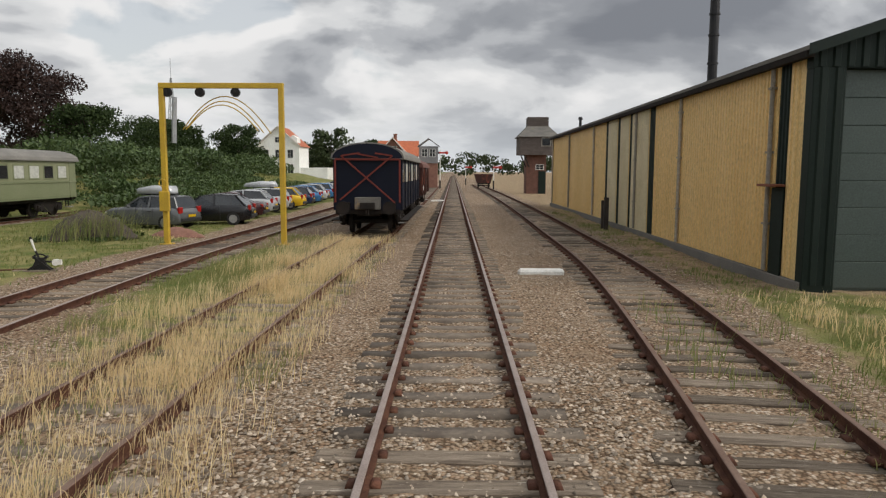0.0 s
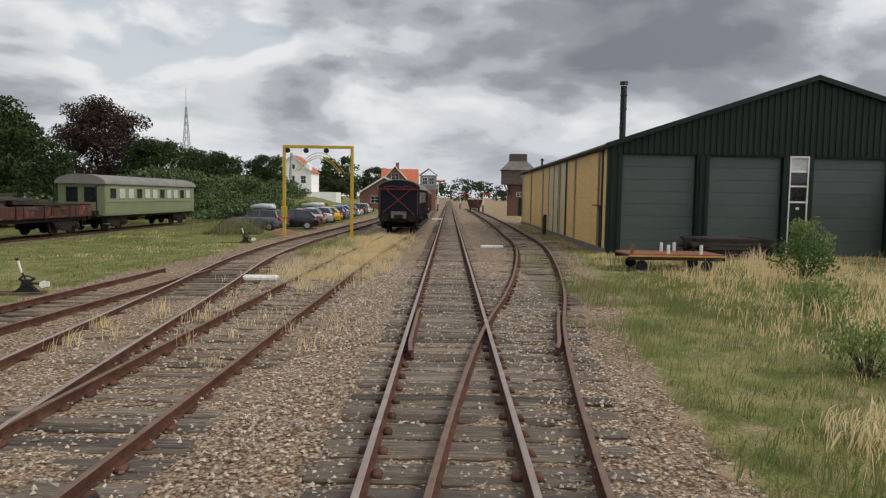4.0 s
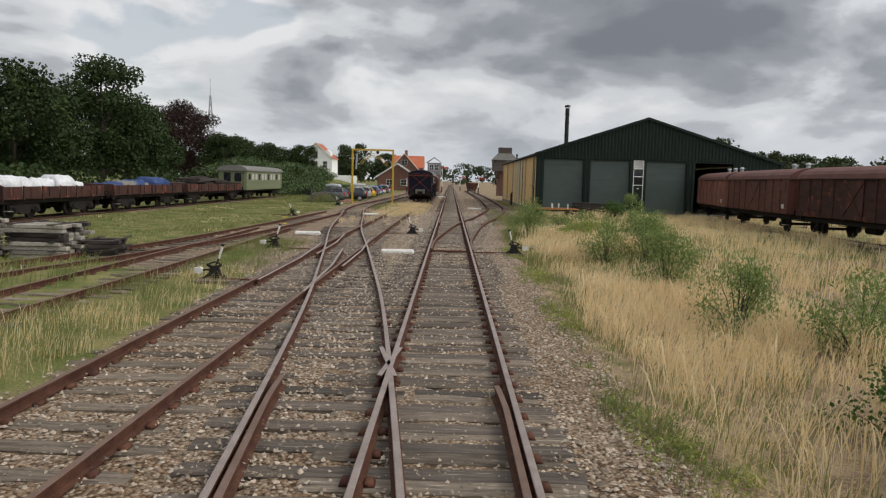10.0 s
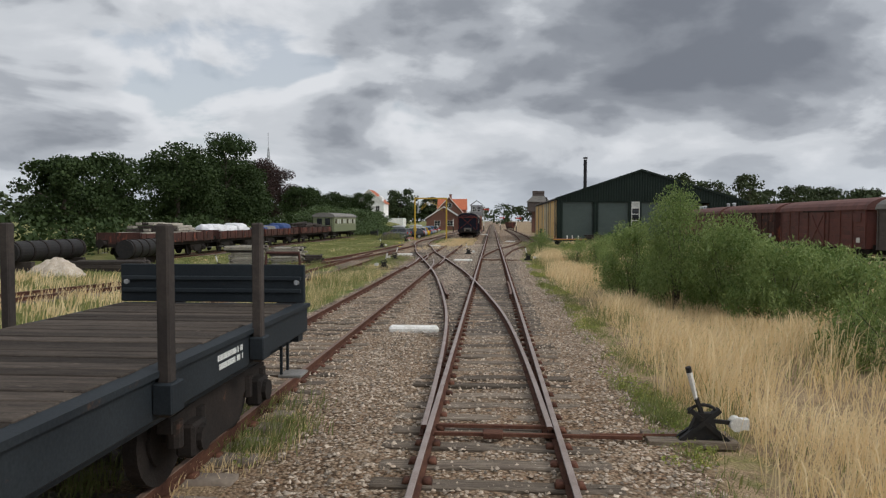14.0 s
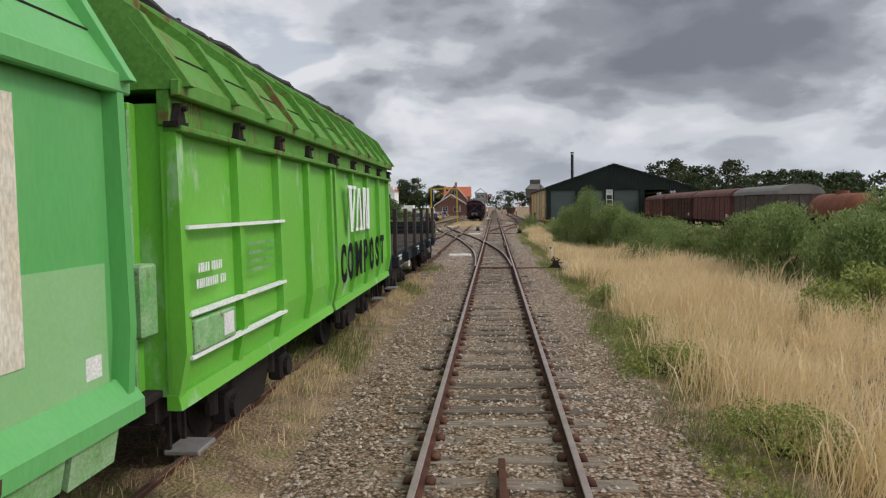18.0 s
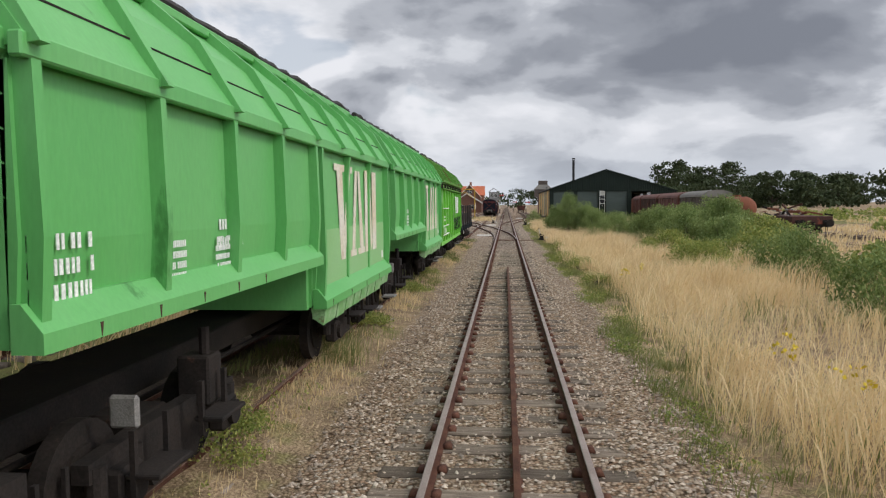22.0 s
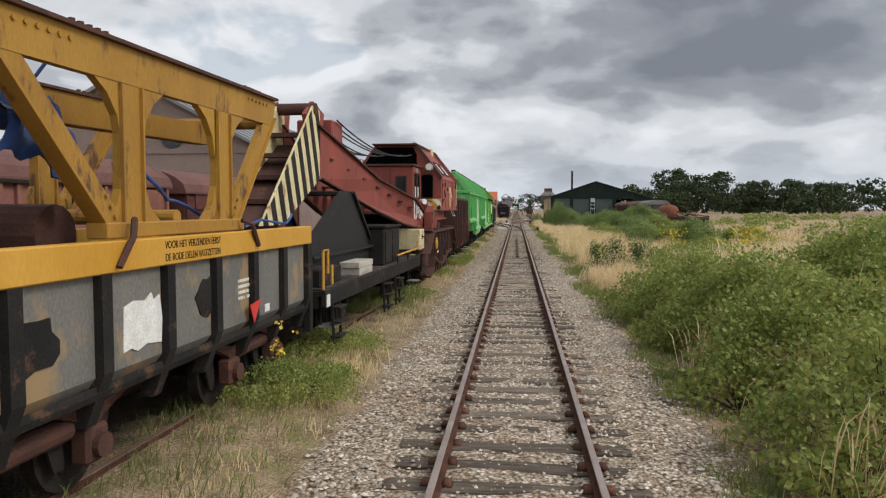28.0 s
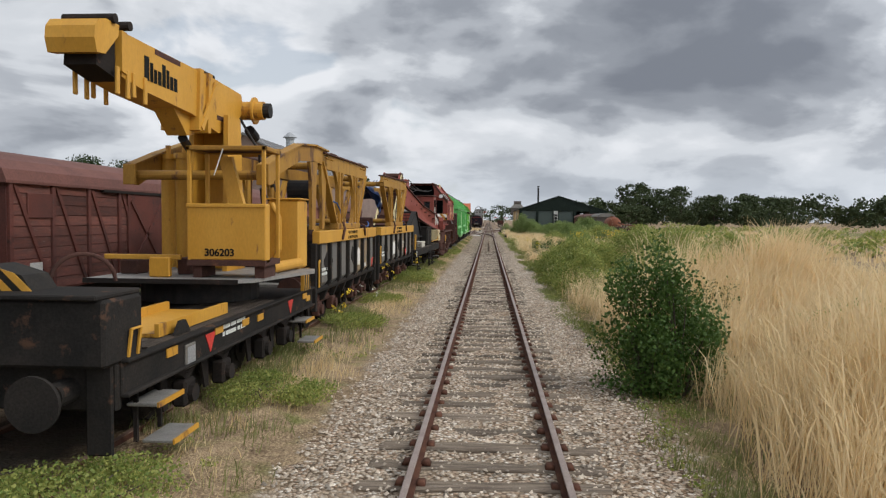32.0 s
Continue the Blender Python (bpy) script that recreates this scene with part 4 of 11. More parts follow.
lay_track("siding_track", "siding track at the foot of the trees", LINES["far_left"], "rail_dull", (0, 0), drop=0.06)


def turnout_timbers(label, pairs, y0, y1, spacing=0.6):
    """Long timbers that carry both roads of a turnout; pairs: the two lines."""
    road = tagged(new("turnout_timbers"), label, "railway track", kind="structure")
    y = y0
    i = 0
    while y < y1:
        xs = [float(line_x(LINES[n], y)) for n in pairs]
        a, b = min(xs) - 1.25, max(xs) + 1.25
        if max(xs) - min(xs) < 3.6:
            ob = new("sleeper", TIMBERS[i % 5])
            ob.parent = road
            ob.matrix_basis = pose((a + b) / 2, y + 0.3 + rng.uniform(-0.03, 0.03), -0.145 + rng.uniform(-0.008, 0.006), 0, 0, rng.uniform(-1, 1)) @ Matrix.Diagonal(((b - a) / 2.5, rng.uniform(0.95, 1.2), 1, 1))
        y += spacing
        i += 1


turnout_timbers("long weathered timbers under the main line turnout", ("main", "crossover"), -60.0, -34.0)
turnout_timbers("long weathered timbers under the diamond crossing", ("wagon_siding", "crossover"), -42.0, -18.0)
turnout_timbers("long weathered timbers under the loop turnout", ("main", "loop"), -27.0, -4.0)


def piece_of_rail(name, pts, label, top="rail_top", parent=None, lift=0.002):
    line = np.array(pts, float)
    root = tagged(new(name), label, "rail", kind="structure")
    rail(line, 0.0, "rail", top, root, lift=lift)
    return root


def near_line(name, y0, y1, off, flare=0.05, step=0.4):
    ys = np.arange(y0, y1 + 1e-6, step)
    t = (ys - y0) / (y1 - y0)
    bend = flare * (np.clip((0.18 - t) / 0.18, 0, 1) ** 1.5 + np.clip((t - 0.82) / 0.18, 0, 1) ** 1.5)
    sign = -1 if off > 0 else 1
    return np.stack([line_x(LINES[name], ys) + off + sign * bend, ys], 1)


# check rails and frogs of the two turnouts
piece_of_rail("check_rail", near_line("crossover", -52.6, -47.0, -GAUGE + 0.11), "check rail beside the running rail of a turnout", "rail_dull")
piece_of_rail("check_rail", near_line("main", -52.4, -47.2, GAUGE - 0.11), "check rail beside the running rail of a turnout", "rail_dull")
piece_of_rail("check_rail", near_line("main", -15.0, -10.4, -GAUGE + 0.11), "check rail beside the running rail of a turnout", "rail_dull")
piece_of_rail("check_rail", near_line("loop", -14.6, -10.2, GAUGE - 0.11), "check rail beside the running rail of a turnout", "rail_dull")
for y0, y1, a, b in ((-46.9, -45.4, -0.86, -0.70), (-46.9, -45.4, -0.66, -0.98)):
    piece_of_rail("wing_rail", [(a, y0), ((a + b) / 2, (y0 + y1) / 2), (b, y1)], "short wing rail at the crossing nose of a turnout")
piece_of_rail("loose_rail", [(0.03 + 0.002 * i, -89.6 - 1.2 * i) for i in range(21)], "rusty loose rail lying between the running rails", "rail_rust", lift=-0.03)
# slip rails inside the diamond
for a, b in (((-3.15, -40.5), (-3.75, -31.0)), ((-4.55, -39.0), (-4.85, -29.0)), ((-3.0, -36.0), (-3.28, -27.0)), ((-4.3, -33.0), (-4.62, -25.0))):
    piece_of_rail("slip_rail", [a, ((a[0] + b[0]) / 2 + 0.12, (a[1] + b[1]) / 2), b], "curved slip rail in the diamond crossing", "rail_top", lift=-0.003)
# ---------------------------------------------------------------- the shed
def corrugated(points, bottom, top, pitch, depth, out):
    """A sheet of trapezoidal ribs along a straight run of (x, y); bottom and top give z for a place along it; out: the way the ribs stand."""
    (x0, y0), (x1, y1) = points
    run = math.hypot(x1 - x0, y1 - y0)
    s, n = Shape(), max(1, round(run / pitch))
    stops = []
    for i in range(n):
        for t, d in ((0.0, 0), (0.32, 0), (0.42, 1), (0.82, 1), (0.92, 0)):
            stops.append(((i + t) / n, d * depth))
    stops.append((1.0, 0))
    for t, d in stops:
        x, y = x0 + (x1 - x0) * t + out[0] * d, y0 + (y1 - y0) * t + out[1] * d
        s.v += [(x, y, bottom(t)), (x, y, top(t))]
    for i in range(len(stops) - 1):
        s.face((2 * i, 2 * i + 2, 2 * i + 3, 2 * i + 1))
    return s


SX0, SX1, SY0, SY1 = 7.6, 29.5, 8.0, 47.6
APEX_X, APEX_Z, EAVE_L, EAVE_R = 17.4, 8.35, 5.05, 4.6


def gable_z(x):
    return EAVE_L + (APEX_Z - EAVE_L) * (x - SX0) / (APEX_X - SX0) if x < APEX_X else APEX_Z + (EAVE_R - APEX_Z) * (x - APEX_X) / (SX1 - APEX_X)


def shed():
    root = thing("engine_shed", "dark green gabled engine shed with yellow corrugated side wall", "shed")
    # side wall: corrugated yellow bays between dark strips
    part("side_wall", Shape().box(SX0 + 0.05, SX0 + 0.22, SY0 + 0.2, SY1, -0.2, EAVE_L - 0.08), "yellow_wall", root)
    strips = [(9.05, 9.55), (19.75, 20.45), (23.1, 23.55), (25.2, 25.75), (27.7, 28.25)]
    y = SY0 + 0.62
    for a, b in strips + [(SY1, SY1)]:
        if b - y > 0.3 and a > y:
            part("wall_sheet", corrugated([(SX0 + 0.045, a), (SX0 + 0.045, y)], lambda t: 0.06, lambda t: EAVE_L - 0.12, 0.20, 0.035, (-1, 0)), "yellow_wall", root)
        if a < SY1:
            part("dark_strip", corrugated([(SX0 + 0.04, b), (SX0 + 0.04, a)], lambda t: 0.06, lambda t: EAVE_L - 0.12, 0.18, 0.03, (-1, 0)), "dark_green", root, "dark green strip")
        y = b
    part("plinth", Shape().box(SX0 - 0.05, SX0 + 0.25, SY0 + 0.05, SY1, -0.3, 0.05, 0.02), "roof_fibre", root, "concrete plinth")
    for a, b in ((20.5, 23.05), (23.6, 25.15), (25.8, 27.65)):
        part("pale_panel", corrugated([(SX0 + 0.005, b), (SX0 + 0.005, a)], lambda t: 0.07, lambda t: EAVE_L - 0.13, 0.18, 0.03, (-1, 0)), "pale_panel", root, "pale translucent wall sheet")
    part("side_door", Shape().box(SX0 - 0.03, SX0 + 0.0, 9.0, 9.6, 0.0, 2.1, 0.01), "dark_green", root)
    part("door_hood", Shape().box(SX0 - 0.35, SX0, 8.95, 9.7, 2.12, 2.18, 0.01), "rust_orange", root)
    for y in (9.75, 16.5, 22.2, 31.0, 39.0, 46.6):
        pipe = Shape().cyl((SX0 - 0.06, y, 0.1), (SX0 - 0.06, y, EAVE_L - 0.1), 0.055, 8)
        for z in (1.2, 2.9, 4.4):
            pipe.box(SX0 - 0.13, SX0 + 0.02, y - 0.09, y + 0.09, z, z + 0.05)
        part("downpipe", pipe, "old_board", root)
    gut = Shape().prism([(SX0 - 0.22, EAVE_L - 0.05), (SX0 - 0.2, EAVE_L - 0.18), (SX0 - 0.04, EAVE_L - 0.18), (SX0 - 0.02, EAVE_L - 0.05)], "y", SY0 - 0.1, SY1 + 0.1)
    part("gutter", gut, "underframe", root)
    # back and far side
    part("back_wall", Shape().prism([(SX0 + 0.1, -0.2), (SX1, -0.2), (SX1, EAVE_R - 0.05), (APEX_X, APEX_Z - 0.05), (SX0 + 0.1, EAVE_L - 0.05)], "y", SY1 - 0.2, SY1 - 0.05), "dark_green", root)
    part("far_side_wall", Shape().box(SX1 - 0.2, SX1, SY0 + 0.1, SY1 - 0.2, -0.2, EAVE_R - 0.1), "dark_green", root)
    part("shed_floor", Shape().box(SX0 + 0.25, SX1 - 0.2, SY0 + 0.3, SY1 - 0.2, -0.25, -0.12), "pipe_grey", root)
    # front: the gable above the doors, and the piers between them
    head = 4.66
    part("gable_wall", Shape().prism([(SX0, head), (SX1, head - 0.15), (SX1, EAVE_R), (APEX_X, APEX_Z), (SX0, EAVE_L)], "y", SY0 + 0.02, SY0 + 0.3), "dark_green", root)
    for a, b in ((SX0, APEX_X), (APEX_X, SX1)):
        part("gable_sheet", corrugated([(a, SY0), (b, SY0)], lambda t: head + 0.02, lambda t, a=a, b=b: gable_z(a + (b - a) * t) - 0.01, 0.30, 0.045, (0, -1)), "dark_green", root)
    for a, b in ((SX0, 8.3), (11.85, 12.48), (16.0, 16.3), (17.22, 17.46), (21.05, 21.8), (25.2, SX1)):
        part("door_pier", Shape().box(a, b, SY0 - 0.02, SY0 + 0.3, -0.2, head, 0.015), "dark_green", root)
        if b - a > 0.5:
            part("pier_sheet", corrugated([(a + 0.03, SY0 - 0.024), (b - 0.03, SY0 - 0.024)], lambda t: 0.0, lambda t: head, 0.30, 0.04, (0, -1)), "dark_green", root)
    for a, b in ((8.3, 11.85), (12.48, 16.0), (17.46, 21.05)):
        d = part("sectional_door", Shape().box(a, b, SY0 + 0.24, SY0 + 0.30, -0.15, head + 0.02), "shed_door", root, "grey-green sectional door")
        for i in range(8):
            z = -0.1 + i * 0.595
            part("door_panel", Shape().box(a + 0.03, b - 0.03, SY0 + 0.215, SY0 + 0.245, z, z + 0.585, 0.008), "shed_door", d)
    # narrow window over the wicket door
    w = part("wicket_window", Shape().box(16.30, 16.36, SY0 - 0.05, SY0 + 0.1, 0.0, head).box(17.16, 17.22, SY0 - 0.05, SY0 + 0.1, 0.0, head), "white_paint", root, "white frame")
    for z in (2.46, 3.22, 3.92, 4.62):
        part("window_bar", Shape().box(16.36, 17.16, SY0 - 0.045, SY0 + 0.08, z - 0.04, z + 0.04, 0.006), "white_paint", w)
    for i, (a, b) in enumerate(((2.5, 3.18), (3.26, 3.88), (3.96, 4.58))):
        part("pane", Shape().box(16.36, 17.16, SY0 + 0.03, SY0 + 0.05, a, b), "window_dark" if i < 2 else "glass_worn", w)
    d = part("wicket_door", Shape().box(16.36, 17.16, SY0 + 0.0, SY0 + 0.05, -0.1, 2.42, 0.01), "dark_green", root, "dark green wicket door")
    part("notice", Shape().box(16.68, 16.84, SY0 - 0.012, SY0 - 0.001, 2.1, 2.22), "white_paint", d)
    part("handle", Shape().cyl((16.46, SY0 - 0.06, 1.1), (16.46, SY0 - 0.06, 1.35), 0.018, 8).box(16.44, 16.48, SY0 - 0.06, SY0, 1.1, 1.13).box(16.44, 16.48, SY0 - 0.06, SY0, 1.32, 1.35), "white_paint", d)
    # roof
    for a, b, za, zb in ((SX0 - 0.2, APEX_X, EAVE_L - 0.04, APEX_Z + 0.02), (APEX_X, SX1 + 0.2, APEX_Z + 0.02, EAVE_R - 0.04)):
        part("roof_slope", Shape().prism([(a, za), (b, zb), (b, zb + 0.09), (a, za + 0.09)], "y", SY0 - 0.18, SY1 + 0.1), "roof_fibre", root)
        trim = Shape().prism([(a, za - 0.12), (b, zb - 0.12), (b, zb + 0.12), (a, za + 0.12)], "y", SY0 - 0.22, SY0 - 0.18)
        part("barge_board", trim, "dark_green", root)
    flue = thing("stove_flue", "tall black stove flue with a rain cap on the shed roof", "flue", (14.0, 31.8, 7.15))
    part("pipe", Shape().cyl((0, 0, -0.3), (0, 0, 4.45), 0.25, 16), "flue", flue, smooth=False)
    for z in (1.1, 2.6, 3.7):
        part("pipe_collar", Shape().cyl((0, 0, z), (0, 0, z + 0.1), 0.29, 16), "flue", flue)
    part("flashing", Shape().cyl((0, 0, -0.2), (0, 0, 0.25), 0.5, 16, 0.27), "flue", flue)
    cap = Shape().cyl((0, 0, 4.62), (0, 0, 4.80), 0.36, 16, 0.30).cyl((0, 0, 4.80), (0, 0, 4.87), 0.36, 16, 0.12)
    for i in range(6):
        a = i * math.pi / 3
        cap.cyl((0.22 * math.cos(a), 0.22 * math.sin(a), 4.4), (0.26 * math.cos(a), 0.26 * math.sin(a), 4.66), 0.02, 6)
    part("rain_cap", cap, "flue", flue)
    vent = thing("ridge_vent", "small dark vent pipe on the shed eave", "vent pipe", (9.2, 44.5, 5.5))
    part("pipe", Shape().cyl((0, 0, -0.1), (0, 0, 0.7), 0.1, 10), "flue", vent)
    part("cowl", Shape().cyl((0, 0, 0.7), (0, 0, 0.9), 0.18, 10, 0.12), "flue", vent)


shed()


def window(parent, x0, x1, y, z0, z1, bars=1, rows=1, facing=-1, frame_mat="white_paint", pane_mat="window_dark"):
    """A window in a wall that faces along y."""
    f = Shape()
    o = facing * 0.05
    f.box(x0, x1, y, y + o, z0, z0 + 0.07).box(x0, x1, y, y + o, z1 - 0.07, z1).box(x0, x0 + 0.07, y, y + o, z0 + 0.07, z1 - 0.07).box(x1 - 0.07, x1, y, y + o, z0 + 0.07, z1 - 0.07)
    for i in range(1, bars + 1):
        x = x0 + (x1 - x0) * i / (bars + 1)
        f.box(x - 0.025, x + 0.025, y, y + o * 0.8, z0 + 0.07, z1 - 0.07)
    for i in range(1, rows + 1):
        z = z0 + (z1 - z0) * i / (rows + 1)
        f.box(x0 + 0.07, x1 - 0.07, y, y + o * 0.7, z - 0.025, z + 0.025)
    w = part("window", f, frame_mat, parent)
    part("pane", Shape().box(x0 + 0.05, x1 - 0.05, y, y + o * 0.3, z0 + 0.05, z1 - 0.05), pane_mat, w)
    return w


def boards(parent, name, x0, x1, z0, z1, y, facing, mat, width=0.18, shared={}):
    """Overlapping horizontal boards on a wall that faces along y."""
    n = int((z1 - z0) / width)
    for i in range(n):
        z = z0 + (z1 - z0) * i / n
        h = (z1 - z0) / n
        part(name, Shape().prism([(y, z), (y + facing * 0.035, z), (y + facing * 0.012, z + h + 0.01), (y, z + h + 0.01)], "x", x0, x1), mat, parent)


def signal_tower():
    t = thing("water_tower", "dark boarded water tower with stepped roof", "tower", (10.0, 78.0, -0.2))
    base = part("base", Shape().box(-1.35, 1.0, -1.3, 1.3, 0, 4.7, 0.02), "brick", t, "brick lower storey")
    part("door", Shape().box(0.1, 0.95, -1.36, -1.3, 0, 2.7), "dark_green", t)
    window(t, -0.25, 0.75, -1.3, 2.85, 3.5, 1, 1)
    part("tank_house", Shape().box(-2.25, 2.25, -2.1, 2.1, 4.6, 6.7, 0.02), "tower_board", t, "overhanging boarded tank house")
    boards(t, "board", -2.25, 2.25, 4.6, 6.7, -2.1, -1, "tower_board", 0.21)
    window(t, 0.3, 1.4, -2.14, 5.6, 6.6, 0, 0, frame_mat="pipe_grey")
    for i in range(5):
        a, b = i / 5, (i + 1) / 5
        def ring(u, z):
            return [(-2.45 + 1.25 * u, -2.3 + 1.2 * u, z), (2.45 - 1.25 * u, -2.3 + 1.2 * u, z), (2.45 - 1.25 * u, 2.3 - 1.2 * u, z), (-2.45 + 1.25 * u, 2.3 - 1.2 * u, z)]
        part("roof_course", Shape().rings([ring(a, 6.66 + 1.3 * a), ring(a, 6.72 + 1.3 * a), ring(b, 6.70 + 1.3 * b)]), "roof_fibre", t)
    part("roof_lantern", Shape().box(-1.2, 1.2, -1.1, 1.1, 7.9, 9.05, 0.02), "tower_board", t)
    for i in range(6):
        part("lantern_board", Shape().box(-1.24, 1.24, -1.14, -1.1, 7.95 + i * 0.18, 8.1 + i * 0.18, 0.01), "tower_board", t)
    for x in (-2.1, -1.7):
        part("brace", Shape().beam((x, -2.0, 4.6), (x + 0.7, -1.35, 3.2), 0.12, 0.12), "dark_timber", t)


signal_tower()


def signal_cabin():
    t = thing("signal_cabin", "narrow brick signal cabin with grey boarded upper floor", "signal box", (-3.95, 107.0, -0.2))
    part("brick_base", Shape().box(-1.4, 1.4, -1.4, 1.4, 0, 3.9, 0.02), "brick", t)
    part("upper_floor", Shape().box(-1.5, 1.5, -1.5, 1.5, 3.9, 6.6, 0.02), "tile_grey", t, "grey boarded upper floor")
    for x in (-1.1, 0.15):
        window(t, x, x + 0.95, -1.5, 4.9, 6.2, 1, 1)
    part("roof", Shape().prism([(-1.75, 6.5), (0, 7.75), (1.75, 6.5), (1.75, 6.62), (0, 7.9), (-1.75, 6.62)], "y", -1.75, 1.75), "tile_grey", t)


signal_cabin()


def gabled_house(name, label, at, width, depth, eave, ridge, wall, roof, turn=0.0, windows=(), along="x", chimney=None, trim="white_paint"):
    """A house whose gable faces the camera (along x: the ridge runs away from it, along y)."""
    h = thing(name, label, "house", at, turn)
    w = width / 2
    part("wall", Shape().prism([(-w, 0), (w, 0), (w, eave), (0, ridge), (-w, eave)], "y", 0, depth), wall, h)
    for s in (-1, 1):
        a, b = (-w - 0.35, eave - 0.3 * (ridge - eave) / w), (0, ridge + 0.05)
        pts = [(s * abs(a[0]), a[1]), (0, b[1]), (0, b[1] + 0.18), (s * abs(a[0]), a[1] + 0.18)]
        r = part("roof", Shape().prism(pts, "y", -0.45, depth + 0.45), roof, h)
        part("barge_board", Shape().prism([(s * abs(a[0]), a[1] - 0.1), (0, b[1] - 0.1), (0, b[1] + 0.22), (s * abs(a[0]), a[1] + 0.22)], "y", -0.52, -0.45), trim, r)
    for x0, x1, z0, z1 in windows:
        window(h, x0, x1, 0.0, z0, z1, 1, 1)
    if chimney:
        part("chimney", Shape().box(chimney[0] - 0.4, chimney[0] + 0.4, chimney[1], chimney[1] + 0.8, ridge - 1.0, ridge + 1.2).box(chimney[0] - 0.48, chimney[0] + 0.48, chimney[1] - 0.08, chimney[1] + 0.88, ridge + 1.05, ridge + 1.25), "brick", h)
    return h


def town():
    h = gabled_house("house", "white rendered gabled villa with an orange tiled roof", (-41.5, 160, -0.2), 10.0, 11.0, 8.6, 12.9, "white_wall", "tile_orange",
                     windows=((-3.6, -2.2, 5.6, 7.6), (-0.7, 0.7, 5.6, 7.6), (2.2, 3.6, 5.6, 7.6), (-0.7, 0.7, 9.2, 10.6), (-3.6, -2.2, 2.0, 4.2), (2.2, 3.6, 2.0, 4.2)))
    part("extension", Shape().box(5.0, 11.5, 1.0, 9.0, 0, 3.4, 0.02), "white_wall", h)
    part("dormer", Shape().prism([(2.6, 9.2), (4.6, 9.2), (4.6, 10.3), (3.6, 11.0), (2.6, 10.3)], "y", -0.2, 3.5), "white_wall", h)
    h = gabled_house("station_building", "brick station building with an orange tiled roof and white bargeboards", (-14.6, 163, -0.2), 9.0, 16.0, 5.6, 10.5, "brick", "tile_orange",
                     windows=((-1.0, 1.0, 7.0, 8.6), (-3.2, -1.6, 2.0, 4.2), (1.6, 3.2, 2.0, 4.2)), chimney=(0.3, 4.0))
    part("cross_roof", Shape().prism([(6.0, 6.4), (10.5, 10.3), (15.0, 6.4)], "x", -4.6, 5.8), "tile_orange", h)
    part("wing_wall", Shape().box(-4.3, 5.5, 7.0, 14.5, 0, 6.6), "brick", h)
    gabled_house("outbuilding", "brown brick outbuilding with white bargeboards", (-12.8, 112, -0.2), 9.5, 9.0, 3.2, 6.2, "brick", "tile_grey", windows=((-2.6, -1.0, 1.2, 2.6), (0.8, 2.4, 1.2, 2.6)))
    # flat white building behind the hedge
    f = thing("flat_building", "white flat-roofed building behind the hedge", "building", (-58, 150, -0.2))
    part("wall", Shape().box(-6, 6, 0, 8, 0, 6.2, 0.02), "white_wall", f)
    part("roof_edge", Shape().box(-6.2, 6.2, -0.2, 8.2, 6.2, 6.6, 0.02), "tile_grey", f)
    for x in (-4.5, -1.5, 1.5):
        window(f, x, x + 2.0, 0.0, 3.6, 5.4, 1, 0)
    # workshop with a grey roof behind the wagons
    b = thing("workshop", "pink-brown rendered workshop with a grey sheet roof", "building", (-17.1, -121, -0.2))
    part("wall", Shape().prism([(-5.6, 0), (5.6, 0), (5.6, 5.5), (0, 8.4), (-5.6, 5.5)], "y", 0, 27), "plaster_pink", b)
    part("string_course", Shape().box(-5.63, 5.63, -0.05, 0.0, 5.0, 5.25), "plaster_pink", b)
    for s in (-1, 1):
        r = part("roof", Shape().prism([(s * 5.95, 5.3), (0, 8.4), (0, 8.55), (s * 5.95, 5.45)], "y", -0.3, 27.3), "tile_grey", b)
        for i in range(22):
            y = 0.3 + i * 1.22
            part("roof_seam", Shape().prism([(s * 5.95, 5.45), (0, 8.55), (0, 8.59), (s * 5.95, 5.49)], "y", y, y + 0.06), "tile_grey", r)
    part("gutter", Shape().box(5.92, 6.08, -0.3, 27.3, 5.2, 5.34), "black_iron", b)
    part("round_window", Shape().cyl((2.2, -0.06, 5.7), (2.2, 0.02, 5.7), 0.5, 18), "window_dark", b)
    v = part("roof_vent", Shape().cyl((0.2, 10.7, 8.3), (0.2, 10.7, 9.35), 0.34, 14), "galvanised", b)
    part("vent_cowl", Shape().cyl((0.2, 10.7, 9.42), (0.2, 10.7, 9.85), 0.62, 14, 0.12).cyl((0.2, 10.7, 9.3), (0.2, 10.7, 9.43), 0.40, 14), "galvanised", v)
    # lattice mast on the skyline
    m = thing("lattice_mast", "steel lattice radio mast on the skyline", "mast", (-118, 290, -0.2))
    s = Shape()
    for i in range(12):
        a, b2 = 2.6 - 0.2 * i, 2.6 - 0.2 * (i + 1)
        z0, z1 = i * 3.4, (i + 1) * 3.4
        c0 = [(a, a, z0), (-a, a, z0), (-a, -a, z0), (a, -a, z0)]
        c1 = [(b2, b2, z1), (-b2, b2, z1), (-b2, -b2, z1), (b2, -b2, z1)]
        for j in range(4):
            s.beam(c0[j], c1[j], 0.22, 0.22).beam(c0[j], c1[(j + 1) % 4], 0.14, 0.14).beam(c1[j], c1[(j + 1) % 4], 0.14, 0.14)
    part("lattice", s, "galvanised", m)
    part("antenna", Shape().cyl((0, 0, 40), (0, 0, 49), 0.12, 6), "galvanised", m)


town()


